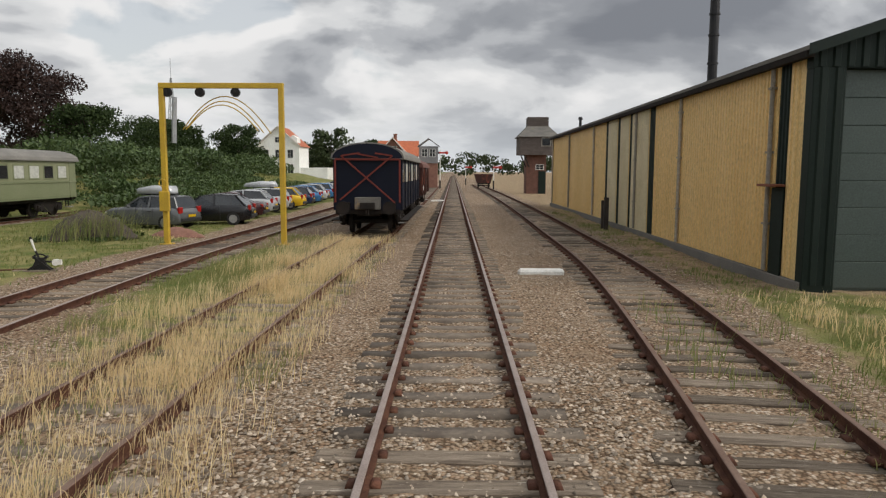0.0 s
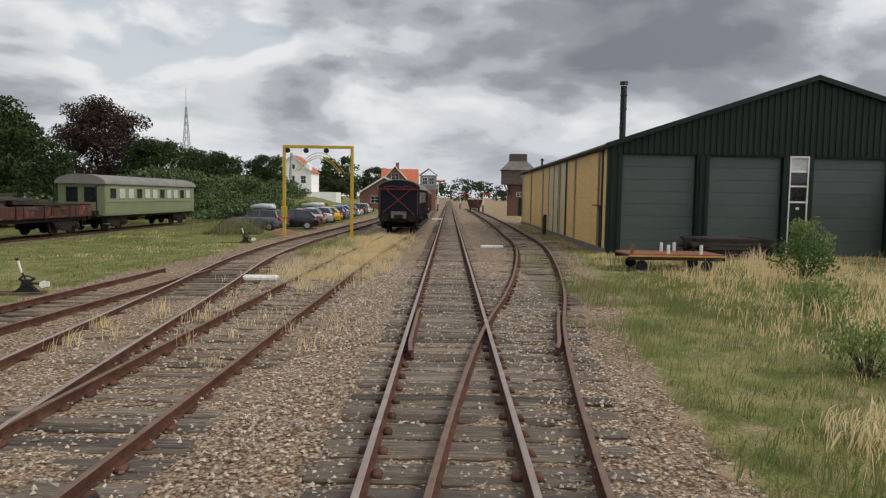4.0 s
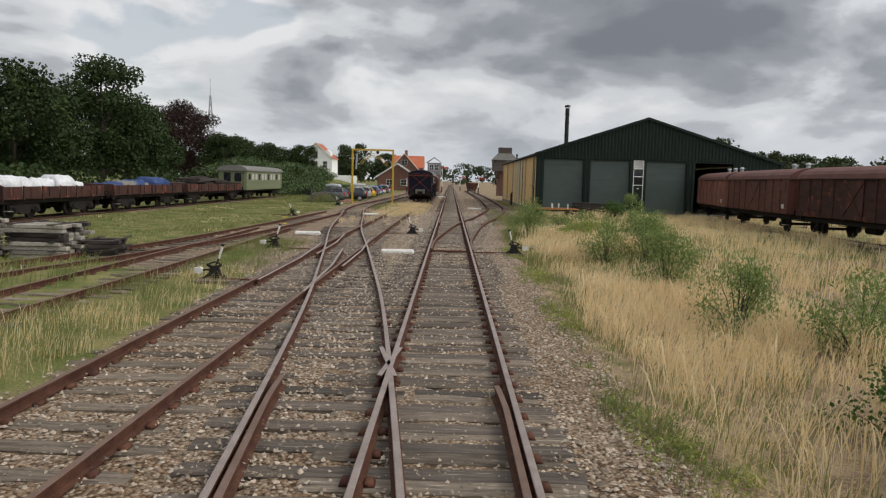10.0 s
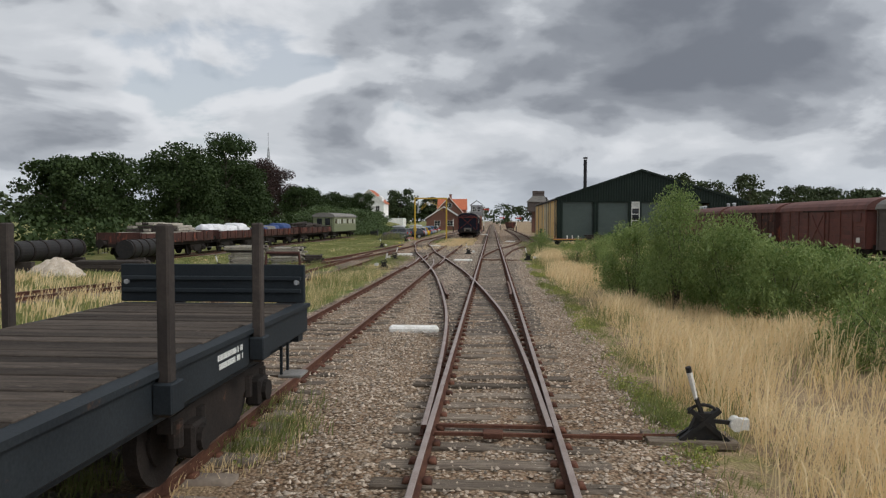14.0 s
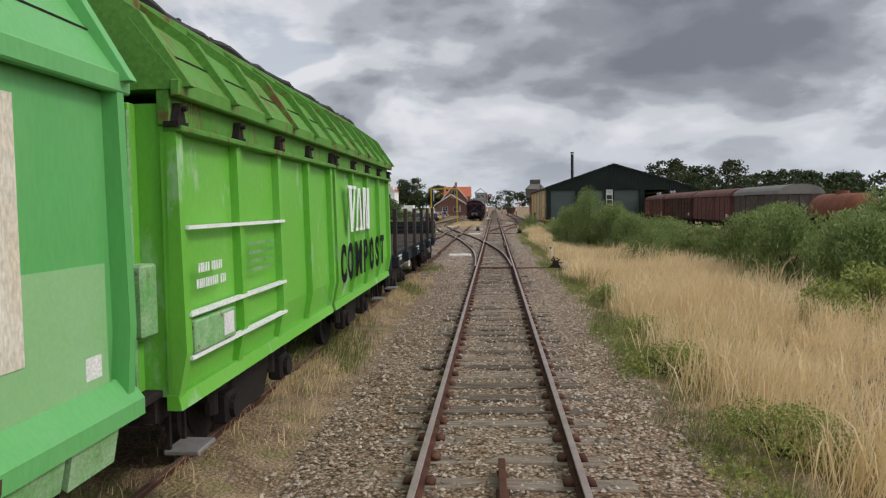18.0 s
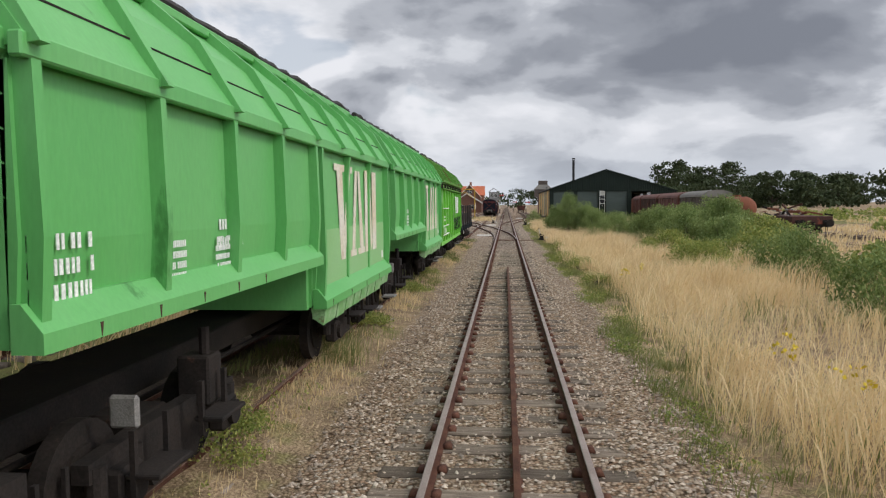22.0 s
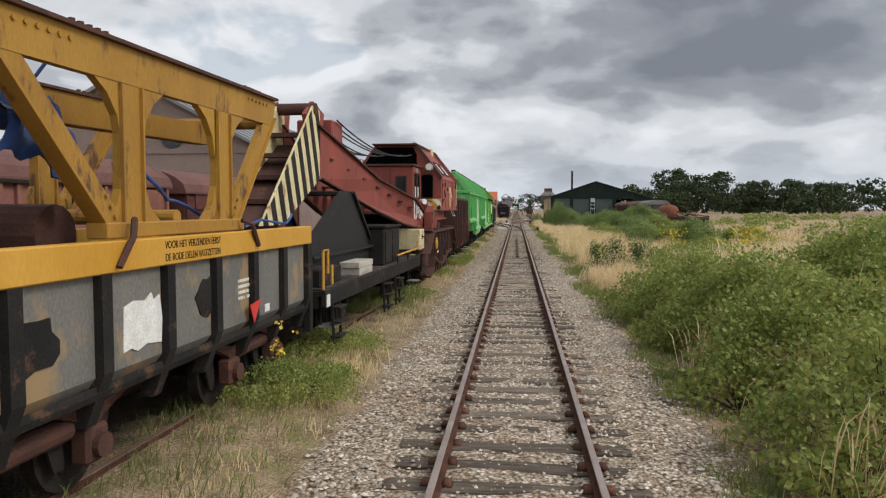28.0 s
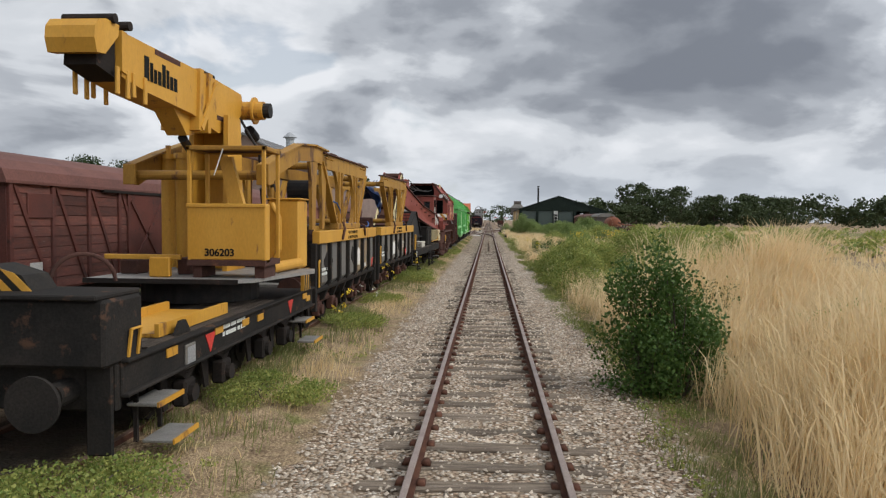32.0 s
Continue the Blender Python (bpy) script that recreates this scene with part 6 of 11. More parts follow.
    green_roof(root, -h, h, hw + 0.06, 3.32, 0.1, 4.40, "green_wagon", 1.35)
    part("repainted_patch", Shape().box(hw - 0.02, hw + 0.014, cut + 0.3, h - 0.2, 1.36, 2.12), "green_patch", deep, "paler repainted patch")
    letter_blocks(deep, hw + 0.016, cut + 1.05, 1.64, 1.42, 3.2, "pale_lettering")
    r = random.Random(seed)
    bars(high, "stencil", "white_lettering", hw + 0.03, -h + 0.05, 2.22, 4, 0.62, 0.09, 0.05, r)
    bars(high, "stencil", "white_lettering", hw + 0.03, -h + 1.6, 2.15, 5, 0.28, 0.05, 0.03, r)
    bars(high, "stencil", "white_lettering", hw + 0.03, -h + 2.4, 2.15, 5, 0.4, 0.045, 0.03, r)
    for k in range(9):
        bay, a, z0 = ((high, -h + 0.5 + k * 0.7, 1.72), (deep, cut + 0.4 + (k - 5) * 1.15, 1.12))[k > 4]
        part("rust_run", Shape().prism([(a, z0 + 0.07), (a + 0.03, z0 + 0.07), (a + 0.02, z0 - 0.015 + r.uniform(0, 0.05)), (a + 0.012, z0 - 0.015)], "x", hw + 0.139, hw + 0.144), "crane_rust", bay)
    bars(high, "stencil", "white_lettering", hw + 0.02, cut - 3.1, 2.25, 2, 0.62, 0.09, 0.07, r)
    part("paper_label", Shape().box(hw + 0.0, hw + 0.016, h - 0.45, h - 0.28, 1.42, 1.56), "white_paint", deep)
    part("bay_wall", Shape().box(-hw + 0.1, hw - 0.1, cut - 0.05, cut + 0.05, 1.1, 1.75), "green_wagon", deep)
    frame_and_gear(root, h, h - 2.3, "underframe", sill=False)
    w = part("weight_box", Shape().box(1.02, 1.24, -h + 1.4, -h + 1.46, 0.86, 1.1, 0.02), "steel_step", root)
    part("brake_gear", Shape().box(0.9, 1.2, -h + 2.7, -h + 3.0, 0.65, 1.1, 0.02).cyl((1.1, -h + 2.85, 1.1), (1.1, -h + 2.85, 1.35), 0.05, 8), "underframe", root)
    part("end_hose", Shape().tube([(1.15, -h - 0.02, 2.45), (1.2, -h - 0.12, 2.3), (1.2, -h - 0.12, 1.2), (1.15, -h, 0.9)], 0.03, 8), "cable", root)
    for e, z in ((-h + 1.5, 0.55), (-h + 2.6, 0.62), (h - 2.6, 0.62), (h - 1.5, 0.55)):
        b = part("footboard", Shape().box(hw - 0.18, hw + 0.08, e - 0.26, e + 0.26, z, z + 0.04, 0.01), "underframe", root, "dark footboard")
        for w in (-0.26, 0.22):
            part("board_iron", Shape().box(hw - 0.14, hw - 0.10, e + w, e + w + 0.05, z - 0.12, z + 0.35), "underframe", b)
    return root


compost_wagon(-91.25, -80.5)
hopper_wagon(-102.8, -91.95, 11)
hopper_wagon(-114.3, -103.5, 23)


# ---------------------------------------------------------------- flat wagon with stakes
def stake_wagon(y0, y1):
    root, h = wagon_root("flat_wagon", "dark blue-grey flat wagon with stakes and a weathered plank deck", y0, y1)
    hw = 1.32
    sill = part("side_sill", Shape().box(hw - 0.1, hw, -h, h, 0.92, 1.30, 0.015).box(hw - 0.14, hw + 0.04, -h, h, 1.26, 1.31), "navy_flat", root)
    part("side_sill", Shape().box(-hw, -hw + 0.1, -h, h, 0.92, 1.30, 0.015), "navy_flat", root)
    part("end_sill", Shape().box(-hw + 0.1, hw - 0.1, h - 0.14, h, 0.85, 1.30, 0.015), "navy_flat", root)
    part("end_sill", Shape().box(-hw + 0.1, hw - 0.1, -h, -h + 0.14, 0.85, 1.30, 0.015), "navy_flat", root)
    deck = part("deck", Shape().box(-hw + 0.1, hw - 0.1, -h + 0.14, h - 0.14, 1.22, 1.27), "underframe", root)
    n = int((2 * h - 0.3) / 0.23)
    planks = [Shape().box(-hw + 0.12, hw - 0.12, -0.105, 0.105, 0, 0.045 + 0.004 * (i % 3), 0.008).mesh("plank", [MAT["deck_plank"]]) for i in range(3)]
    for i in range(n):
        p = part("plank", planks[i % 3], None, deck)
        p.matrix_basis = pose(rng.uniform(-0.015, 0.015), -h + 0.28 + i * 0.23, 1.272 + rng.uniform(-0.003, 0.005), 0, 0, rng.uniform(-0.25, 0.25))
    for i, y in enumerate(np.linspace(-h + 0.55, h - 2.25, 6)):
        for s in (-1, 1):
            st = part("stake", Shape().box(s * (hw + 0.02), s * (hw + 0.12), y - 0.06, y + 0.06, 0.95, 2.42, 0.015), "dark_timber", root)
            part("stake_pocket", Shape().box(s * hw, s * (hw + 0.16), y - 0.11, y + 0.11, 0.98, 1.22, 0.012), "navy_flat", st)
    for e in (-1, 1):
        b = part("headboard", Shape().box(-hw + 0.02, hw - 0.02, e * (h - 0.09), e * (h - 0.02), 1.32, 1.84, 0.01), "navy_flat", root, "blue-grey steel end flap")
        for z in (1.45, 1.62):
            part("stiffener", Shape().box(-hw + 0.06, hw - 0.06, e * (h - 0.13), e * (h - 0.09), z, z + 0.06, 0.01), "navy_flat", b)
        for x in (-hw + 0.12, hw - 0.12):
            part("hinge_bolt", Shape().cyl((x, e * (h - 0.14), 1.6), (x, e * (h - 0.02), 1.6), 0.035, 8), "galvanised", b)
    part("hand_rail", Shape().tube([(0.75, h - 0.06, 1.8), (0.77, h - 0.06, 2.0), (1.22, h - 0.06, 2.0), (1.24, h - 0.06, 1.8)], 0.022, 8), "crane_rust", root)
    r = random.Random(3)
    for y in (-h + 1.5, -0.8, h - 3.2):
        bars(sill, "stencil", "white_lettering", hw + 0.004, y, 1.13, 2, 0.7, 0.055, 0.03, r)
    part("label_frame", Shape().box(hw + 0.01, hw + 0.03, -h + 3.55, -h + 3.8, 0.72, 1.0), "white_paint", sill)
    frame_and_gear(root, h, h - 2.4, "navy_flat", top=1.2)


stake_wagon(-79.55, -66.2)


# ---------------------------------------------------------------- brown high-sided wagon
def gondola(y0, y1, line="wagon_siding"):
    root, h = wagon_root("open_wagon", "rusty brown high-sided open wagon", y0, y1)
    hw = 1.38
    floor = part("floor", Shape().box(-hw + 0.05, hw - 0.05, -h + 0.05, h - 0.05, 1.02, 1.1), "gondola", root)
    for s in (-1, 1):
        side = part("side", Shape().box(s * (hw - 0.05), s * hw, -h, h, 1.02, 2.8), "gondola", root)
        part("top_rail", Shape().box(s * (hw - 0.08), s * (hw + 0.1), -h - 0.02, h + 0.02, 2.78, 2.88, 0.015), "gondola", side)
        part("bottom_rail", Shape().box(s * (hw - 0.05), s * (hw + 0.06), -h, h, 0.92, 1.06, 0.015), "gondola", side)
        ys = np.concatenate([[-h + 0.06], np.linspace(-h + 1.02, h - 0.06, 10)])
        for i, y in enumerate(ys):
            part("side_post", Shape().prism([(s * hw, 2.8), (s * (hw + 0.09), 2.8), (s * (hw + 0.13), 1.0), (s * (hw + 0.05), 0.75), (s * hw, 0.75)], "y", y - 0.05, y + 0.05), "gondola", side)
        for a in (3, 7):
            d = part("side_door", Shape().box(s * (hw + 0.0), s * (hw + 0.045), ys[a] + 0.08, ys[a + 1] - 0.08, 1.1, 2.7, 0.02), "gondola", side)
            part("door_bar", Shape().cyl((s * (hw + 0.075), ys[a] + 0.16, 1.05), (s * (hw + 0.075), ys[a] + 0.16, 2.72), 0.03, 8), "crane_rust", d)
            part("door_catch", Shape().box(s * (hw + 0.03), s * (hw + 0.12), ys[a] + 0.1, ys[a] + 0.24, 1.75, 1.95, 0.015), "crane_rust", d)
    for e in (-1, 1):
        end = part("end_wall", Shape().box(-hw + 0.05, hw - 0.05, e * (h - 0.06), e * h, 1.02, 2.84), "gondola", root)
        for x in (-0.75, 0.0, 0.75):
            part("end_post", Shape().box(x - 0.06, x + 0.06, e * h, e * (h + 0.08), 0.9, 2.8, 0.012), "gondola", end)
        part("end_rail", Shape().box(-hw, hw, e * (h - 0.08), e * (h + 0.06), 2.78, 2.88, 0.012), "gondola", end)
    part("red_patch", Shape().prism([(-h + 0.13, 2.2), (-h + 0.55, 2.24), (-h + 0.66, 2.45), (-h + 0.58, 2.68), (-h + 0.14, 2.70)], "x", hw + 0.003, hw + 0.012), "rust_pink", root, "faded pink placard")
    bars(root, "stencil", "pale_lettering", hw + 0.012, -h + 0.18, 1.45, 3, 0.4, 0.07, 0.04, random.Random(9))
    frame_and_gear(root, h, h - 1.7, "underframe", two_axle=True)


gondola(-121.5, -115.1)
# ---------------------------------------------------------------- the red breakdown crane
def stripes(parent, name, outline, axis, at, count, slope, mat, thick=0.008):
    """Slanting stripes clipped to a convex outline of two coordinates."""
    def clip(poly, a, b, c):
        out = []
        for i, p in enumerate(poly):
            q = poly[(i + 1) % len(poly)]
            dp, dq = a * p[0] + b * p[1] - c, a * q[0] + b * q[1] - c
            if dp >= 0:
                out.append(p)
            if dp * dq < 0:
                t = dp / (dp - dq)
                out.append((p[0] + (q[0] - p[0]) * t, p[1] + (q[1] - p[1]) * t))
        return out
    a, b = math.cos(slope), math.sin(slope)
    d = [a * p[0] + b * p[1] for p in outline]
    lo, hi = min(d), max(d)
    for i in range(count):
        c0, c1 = lo + (hi - lo) * (i + 0.25) / count, lo + (hi - lo) * (i + 0.75) / count
        poly = clip(clip(outline, a, b, c0), -a, -b, -c1)
        if len(poly) > 2:
            part(name, Shape().prism(poly, axis, at, at + thick), mat, parent)


def breakdown_crane():
    root = thing("railway_crane", "rusty red railway breakdown crane on a heavy girder carriage", "railway crane", (-3.93, -125.4, 0), -2.0, "wagons on the siding")
    # carriage: two deep fish-bellied side girders with sloping ends
    for s in (-1, 1):
        outline = [(-4.25, 1.10), (-3.3, 1.68), (1.6, 1.68), (2.15, 1.2), (2.15, 0.85), (1.2, 0.95), (0.2, 0.92), (-1.1, 0.62), (-2.2, 0.72), (-3.1, 0.98), (-3.2, 0.62), (-3.95, 0.40), (-4.3, 0.5)]
        # web plate coloured near-black to paint the shade of the girder's recess
        girder = part("side_girder", Shape().prism(outline, "x", s * 1.20, s * 1.24), "underframe", root)
        for p, q in zip(outline[9:12], outline[10:13]):
            part("end_plate", Shape().beam((s * 1.30, p[0], p[1]), (s * 1.30, q[0], q[1]), 0.2, 0.05), "crane_rust", girder)
        part("top_flange", Shape().box(s * 1.05, s * 1.50, -3.35, 1.65, 1.68, 1.735, 0.012), "crane_rust", girder)
        for p, q in zip(outline[5:9], outline[6:10]):
            part("lower_flange", Shape().beam((s * 1.36, p[0] + 0.02, p[1] - 0.02), (s * 1.36, q[0] - 0.02, q[1] - 0.02), 0.26, 0.055), "crane_rust", girder)
        for p, q, w in (((-3.28, 1.7), (-4.3, 1.08), 0.34), ((-3.09, 0.98), (-3.22, 0.60), 0.30), ((-3.2, 0.60), (-3.98, 0.38), 0.3), ((1.6, 1.72), (2.2, 1.2), 0.34)):
            part("end_flange", Shape().beam((s * 1.36, p[0], p[1]), (s * 1.36, q[0], q[1]), w, 0.05), "crane_rust", girder)
        for y, lo in ((-3.12, 1.0), (-2.45, 0.80), (-1.75, 0.7), (-1.05, 0.66), (-0.3, 0.78), (0.4, 0.95), (1.1, 0.98)):
            part("girder_web", Shape().box(s * 1.24, s * 1.46, y - 0.025, y + 0.025, lo, 1.68, 0.006), "crane_rust", girder)
        for y, z, r in ((-3.45, 1.12, 0.15), (-3.85, 0.82, 0.12), (1.75, 1.3, 0.1), (1.95, 1.02, 0.07)):
            # black discs on the plate stand in for the shade inside the holes
            part("lightening_hole", Shape().cyl((s * 1.24, y, z), (s * 1.262, y, z), r, 18), "void", girder, "black disc for the shade in a round hole")
            part("hole_rim", Shape().tube([(s * 1.262, y + r * math.cos(a), z + r * math.sin(a)) for a in [i * math.pi / 9 for i in range(19)]], 0.018, 5), "crane_rust", girder)
        hw = part("hand_wheel", Shape().tube([(s * 1.52, -2.93 + 0.17 * math.cos(a), 1.35 + 0.17 * math.sin(a)) for a in [i * math.pi / 9 for i in range(19)]], 0.02, 6), "yellow", girder, "yellow brake wheel")
        for a in (0.5, 2.6, 4.7):
            part("spoke", Shape().beam((s * 1.52, -2.93, 1.35), (s * 1.52, -2.93 + 0.17 * math.cos(a), 1.35 + 0.17 * math.sin(a)), 0.025, 0.025), "yellow", hw)
        part("wheel_shaft", Shape().cyl((s * 1.3, -2.93, 1.35), (s * 1.53, -2.93, 1.35), 0.022, 8), "crane_rust", hw)
        for y, z in ((-2.1, 1.05), (-1.4, 1.15), (-0.65, 1.1), (0.05, 1.25), (0.75, 1.2)):
            b = part("valve_block", Shape().box(s * 1.33, s * 1.45, y - 0.09, y + 0.09, z, z + 0.24, 0.02).cyl((s * 1.39, y, z + 0.24), (s * 1.39, y, 1.6), 0.03, 8), "underframe", girder)
            part("pipe", Shape().tube([(s * 1.39, y - 0.3, z + 0.3), (s * 1.42, y - 0.1, z + 0.34), (s * 1.4, y + 0.25, z + 0.1)], 0.014, 6), "crane_rust", b)
        part("pipe_union", Shape().cyl((s * 1.40, -2.2, 1.02), (s * 1.40, -1.95, 1.05), 0.045, 8), "cream", girder, "bright worn union")
    for y in (-3.65, -2.45, -1.25, -0.05, 1.2):
        wheelset(root, y, 0.43)
        for s in (-1, 1):
            part("axle_box", Shape().box(s * 0.98, s * 1.22, y - 0.17, y + 0.17, 0.28, 0.62, 0.03).cyl((s * 1.22, y, 0.45), (s * 1.27, y, 0.45), 0.12, 12), "crane_rust", root)
            part("suspension_post", Shape().box(s * 1.0, s * 1.16, y - 0.08, y + 0.08, 0.6, 0.97), "underframe", root)
            for o in (-0.24, 0.24):
                part("coil_spring", Shape().cyl((s * 1.1, y + o, 0.5), (s * 1.1, y + o, 0.85), 0.07, 10), "underframe", root)
    part("carriage_deck", Shape().box(-1.2, 1.2, -3.5, 2.0, 1.45, 1.62), "crane_rust", root)
    part("end_beam", Shape().box(-1.3, 1.3, -4.34, -4.2, 0.6, 1.08, 0.02), "crane_rust", root)
    part("end_beam", Shape().box(-1.3, 1.3, 2.05, 2.2, 0.7, 1.2, 0.02), "crane_rust", root)
    buffers(root, -4.3, -1, 1.0, "crane_rust", 0.9, 0.22)
    buffers(root, 2.2, 1, 1.0, "crane_rust")
    part("post_cap", Shape().cyl((1.34, -4.42, 0.75), (1.34, -4.42, 1.1), 0.15, 14).cyl((1.34, -4.42, 1.1), (1.34, -4.42, 1.13), 0.18, 14), "crane_rust", root)
    part("deck_plate", Shape().box(0.9, 1.45, -3.45, -3.05, 1.735, 1.79, 0.015), "crane_rust", root)
    part("round_cover", Shape().cyl((1.2, 1.35, 1.735), (1.2, 1.35, 1.79), 0.3, 18), "crane_rust", root)
    part("deck_rail", Shape().tube([(1.42, -3.0, 1.74), (1.42, -3.0, 1.84), (1.42, -2.75, 1.84), (1.42, -2.75, 1.74)], 0.016, 6).tube([(1.42, -2.6, 1.74), (1.42, -2.6, 1.82), (1.42, -2.2, 1.82), (1.42, -2.2, 1.74)], 0.016, 6), "crane_rust", root)
    ring = part("slewing_ring", Shape().cyl((0, -1.1, 1.62), (0, -1.1, 2.05), 1.26, 44), "underframe", root)
    tooth = Shape().box(-0.045, 0.045, 1.26, 1.34, -0.13, 0.13, 0.01)
    for i in range(52):
        t = part("gear_tooth", tooth, "crane_rust", ring)
        t.matrix_basis = Matrix.Translation((0, -1.1, 1.86)) @ Matrix.Rotation(2 * math.pi * i / 52, 4, "Z")
    # slewing frame that carries the house and the boom foot
    for x in (1.22, -1.3):
        fr = part("slewing_frame", Shape().prism([(-2.95, 2.32), (-2.55, 2.5), (0.4, 2.40), (0.25, 2.12), (-1.9, 2.10), (-2.3, 1.84), (-2.95, 1.80)], "x", x, x + 0.08), "crane_red", root)
        part("frame_flange", Shape().beam((x + 0.04, 0.3, 2.10), (x + 0.04, -1.9, 2.08), 0.26, 0.035).beam((x + 0.04, -1.88, 2.1), (x + 0.04, -2.32, 1.82), 0.26, 0.035).beam((x + 0.04, -2.28, 1.83), (x + 0.04, -2.97, 1.78), 0.26, 0.035).beam((x + 0.04, -2.97, 2.32), (x + 0.04, -2.5, 2.52), 0.22, 0.03), "crane_red", fr)
        part("frame_end", Shape().box(x - 0.1, x + 0.16, -2.99, -2.95, 1.8, 2.33, 0.01), "crane_red", fr)
        part("frame_boss", Shape().cyl((x + 0.08, -2.62, 2.02), (x + 0.13, -2.62, 2.02), 0.05, 10).cyl((x + 0.08, -2.55, 2.3), (x + 0.12, -2.55, 2.3), 0.04, 10), "crane_rust", fr)
        # black strip laid on the plate for the shade inside a slot
        part("frame_slot", Shape().box(x + 0.08, x + 0.084, -2.42, -2.34, 2.0, 2.38), "stripe_black", fr)
    # machinery house
    hw, f, k = 1.52, -1.98, 2.12
    slope = (1.52 - 0.68, 4.5 - 3.42)
    prof = [(-hw, 2.37), (hw, 2.37), (hw, 3.42), (0.68, 4.5), (-0.68, 4.5), (-hw, 3.42)]
    house = part("house", Shape().prism(prof, "y", f, k), "crane_red", root)
    part("house_floor", Shape().prism([(-1.1, 2.05), (1.1, 2.05), (1.3, 2.37), (-1.3, 2.37)], "y", -2.1, 1.2), "underframe", root)
    part("belt_rail", Shape().box(hw, hw + 0.03, f, k, 2.37, 2.43, 0.01).box(hw, hw + 0.02, f, k, 3.385, 3.43, 0.008), "crane_red", house)
    part("panel_seam", Shape().box(hw, hw + 0.006, 0.72, 0.735, 2.43, 3.38).box(hw, hw + 0.006, -0.9, -0.885, 2.43, 3.38), "crane_rust", house)
    part("roof_edge", Shape().beam((0.70, f - 0.02, 4.52), (hw + 0.02, f - 0.02, 3.42), 0.05, 0.10).box(-0.72, 0.72, f - 0.25, k, 4.5, 4.55, 0.01).box(0.62, 0.72, f - 0.2, k, 4.52, 4.575, 0.01), "crane_rust", house)
    # flat black sheet on the front wall, painting the shade under the roof
    part("house_opening", Shape().prism([(-1.15, 3.72), (0.72, 3.72), (0.72, 4.2), (0.60, 4.44), (-0.64, 4.44)], "y", f - 0.012, f), "void", house, "black sheet for the shade in the opening under the roof")
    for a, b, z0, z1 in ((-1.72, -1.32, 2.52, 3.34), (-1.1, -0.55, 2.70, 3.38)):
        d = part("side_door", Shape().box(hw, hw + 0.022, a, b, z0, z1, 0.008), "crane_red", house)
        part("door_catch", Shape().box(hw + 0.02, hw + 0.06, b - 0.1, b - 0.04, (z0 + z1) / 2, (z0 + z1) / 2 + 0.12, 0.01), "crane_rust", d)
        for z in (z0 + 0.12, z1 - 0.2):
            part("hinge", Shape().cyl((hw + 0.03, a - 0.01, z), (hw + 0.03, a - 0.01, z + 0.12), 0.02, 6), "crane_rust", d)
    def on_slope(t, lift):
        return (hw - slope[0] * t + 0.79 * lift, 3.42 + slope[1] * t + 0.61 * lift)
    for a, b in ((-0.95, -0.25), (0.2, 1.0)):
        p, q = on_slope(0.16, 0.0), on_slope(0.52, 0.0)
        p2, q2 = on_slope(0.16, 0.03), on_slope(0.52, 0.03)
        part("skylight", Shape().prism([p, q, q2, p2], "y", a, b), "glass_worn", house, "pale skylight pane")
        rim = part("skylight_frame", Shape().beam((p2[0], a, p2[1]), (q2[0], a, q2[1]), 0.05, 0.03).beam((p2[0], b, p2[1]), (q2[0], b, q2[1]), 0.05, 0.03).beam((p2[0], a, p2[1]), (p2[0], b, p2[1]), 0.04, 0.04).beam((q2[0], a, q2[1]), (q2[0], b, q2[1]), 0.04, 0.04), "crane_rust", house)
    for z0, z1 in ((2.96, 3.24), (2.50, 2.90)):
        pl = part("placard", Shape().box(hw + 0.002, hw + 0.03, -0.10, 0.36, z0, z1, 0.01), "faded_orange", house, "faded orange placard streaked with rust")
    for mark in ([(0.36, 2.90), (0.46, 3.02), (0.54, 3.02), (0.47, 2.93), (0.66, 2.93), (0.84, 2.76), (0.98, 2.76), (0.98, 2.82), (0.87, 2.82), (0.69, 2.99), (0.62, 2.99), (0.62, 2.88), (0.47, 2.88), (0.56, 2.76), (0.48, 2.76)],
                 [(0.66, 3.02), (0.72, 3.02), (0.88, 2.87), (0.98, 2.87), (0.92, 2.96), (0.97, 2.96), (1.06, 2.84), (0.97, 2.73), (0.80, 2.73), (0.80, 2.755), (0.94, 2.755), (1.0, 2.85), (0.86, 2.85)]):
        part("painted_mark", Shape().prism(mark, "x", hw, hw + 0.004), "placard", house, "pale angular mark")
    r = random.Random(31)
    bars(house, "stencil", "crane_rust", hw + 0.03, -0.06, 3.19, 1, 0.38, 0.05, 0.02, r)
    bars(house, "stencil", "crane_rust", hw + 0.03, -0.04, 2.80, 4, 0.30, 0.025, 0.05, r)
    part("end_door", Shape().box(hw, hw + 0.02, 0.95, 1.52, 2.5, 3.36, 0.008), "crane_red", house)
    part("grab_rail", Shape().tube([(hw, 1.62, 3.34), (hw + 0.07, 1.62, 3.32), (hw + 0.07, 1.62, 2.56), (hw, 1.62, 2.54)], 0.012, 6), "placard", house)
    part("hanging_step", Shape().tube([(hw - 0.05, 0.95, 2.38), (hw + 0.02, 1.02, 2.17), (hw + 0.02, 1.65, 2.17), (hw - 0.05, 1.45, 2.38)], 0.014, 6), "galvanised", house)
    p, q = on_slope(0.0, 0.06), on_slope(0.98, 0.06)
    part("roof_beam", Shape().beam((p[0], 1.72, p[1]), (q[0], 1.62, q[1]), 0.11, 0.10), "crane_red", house)
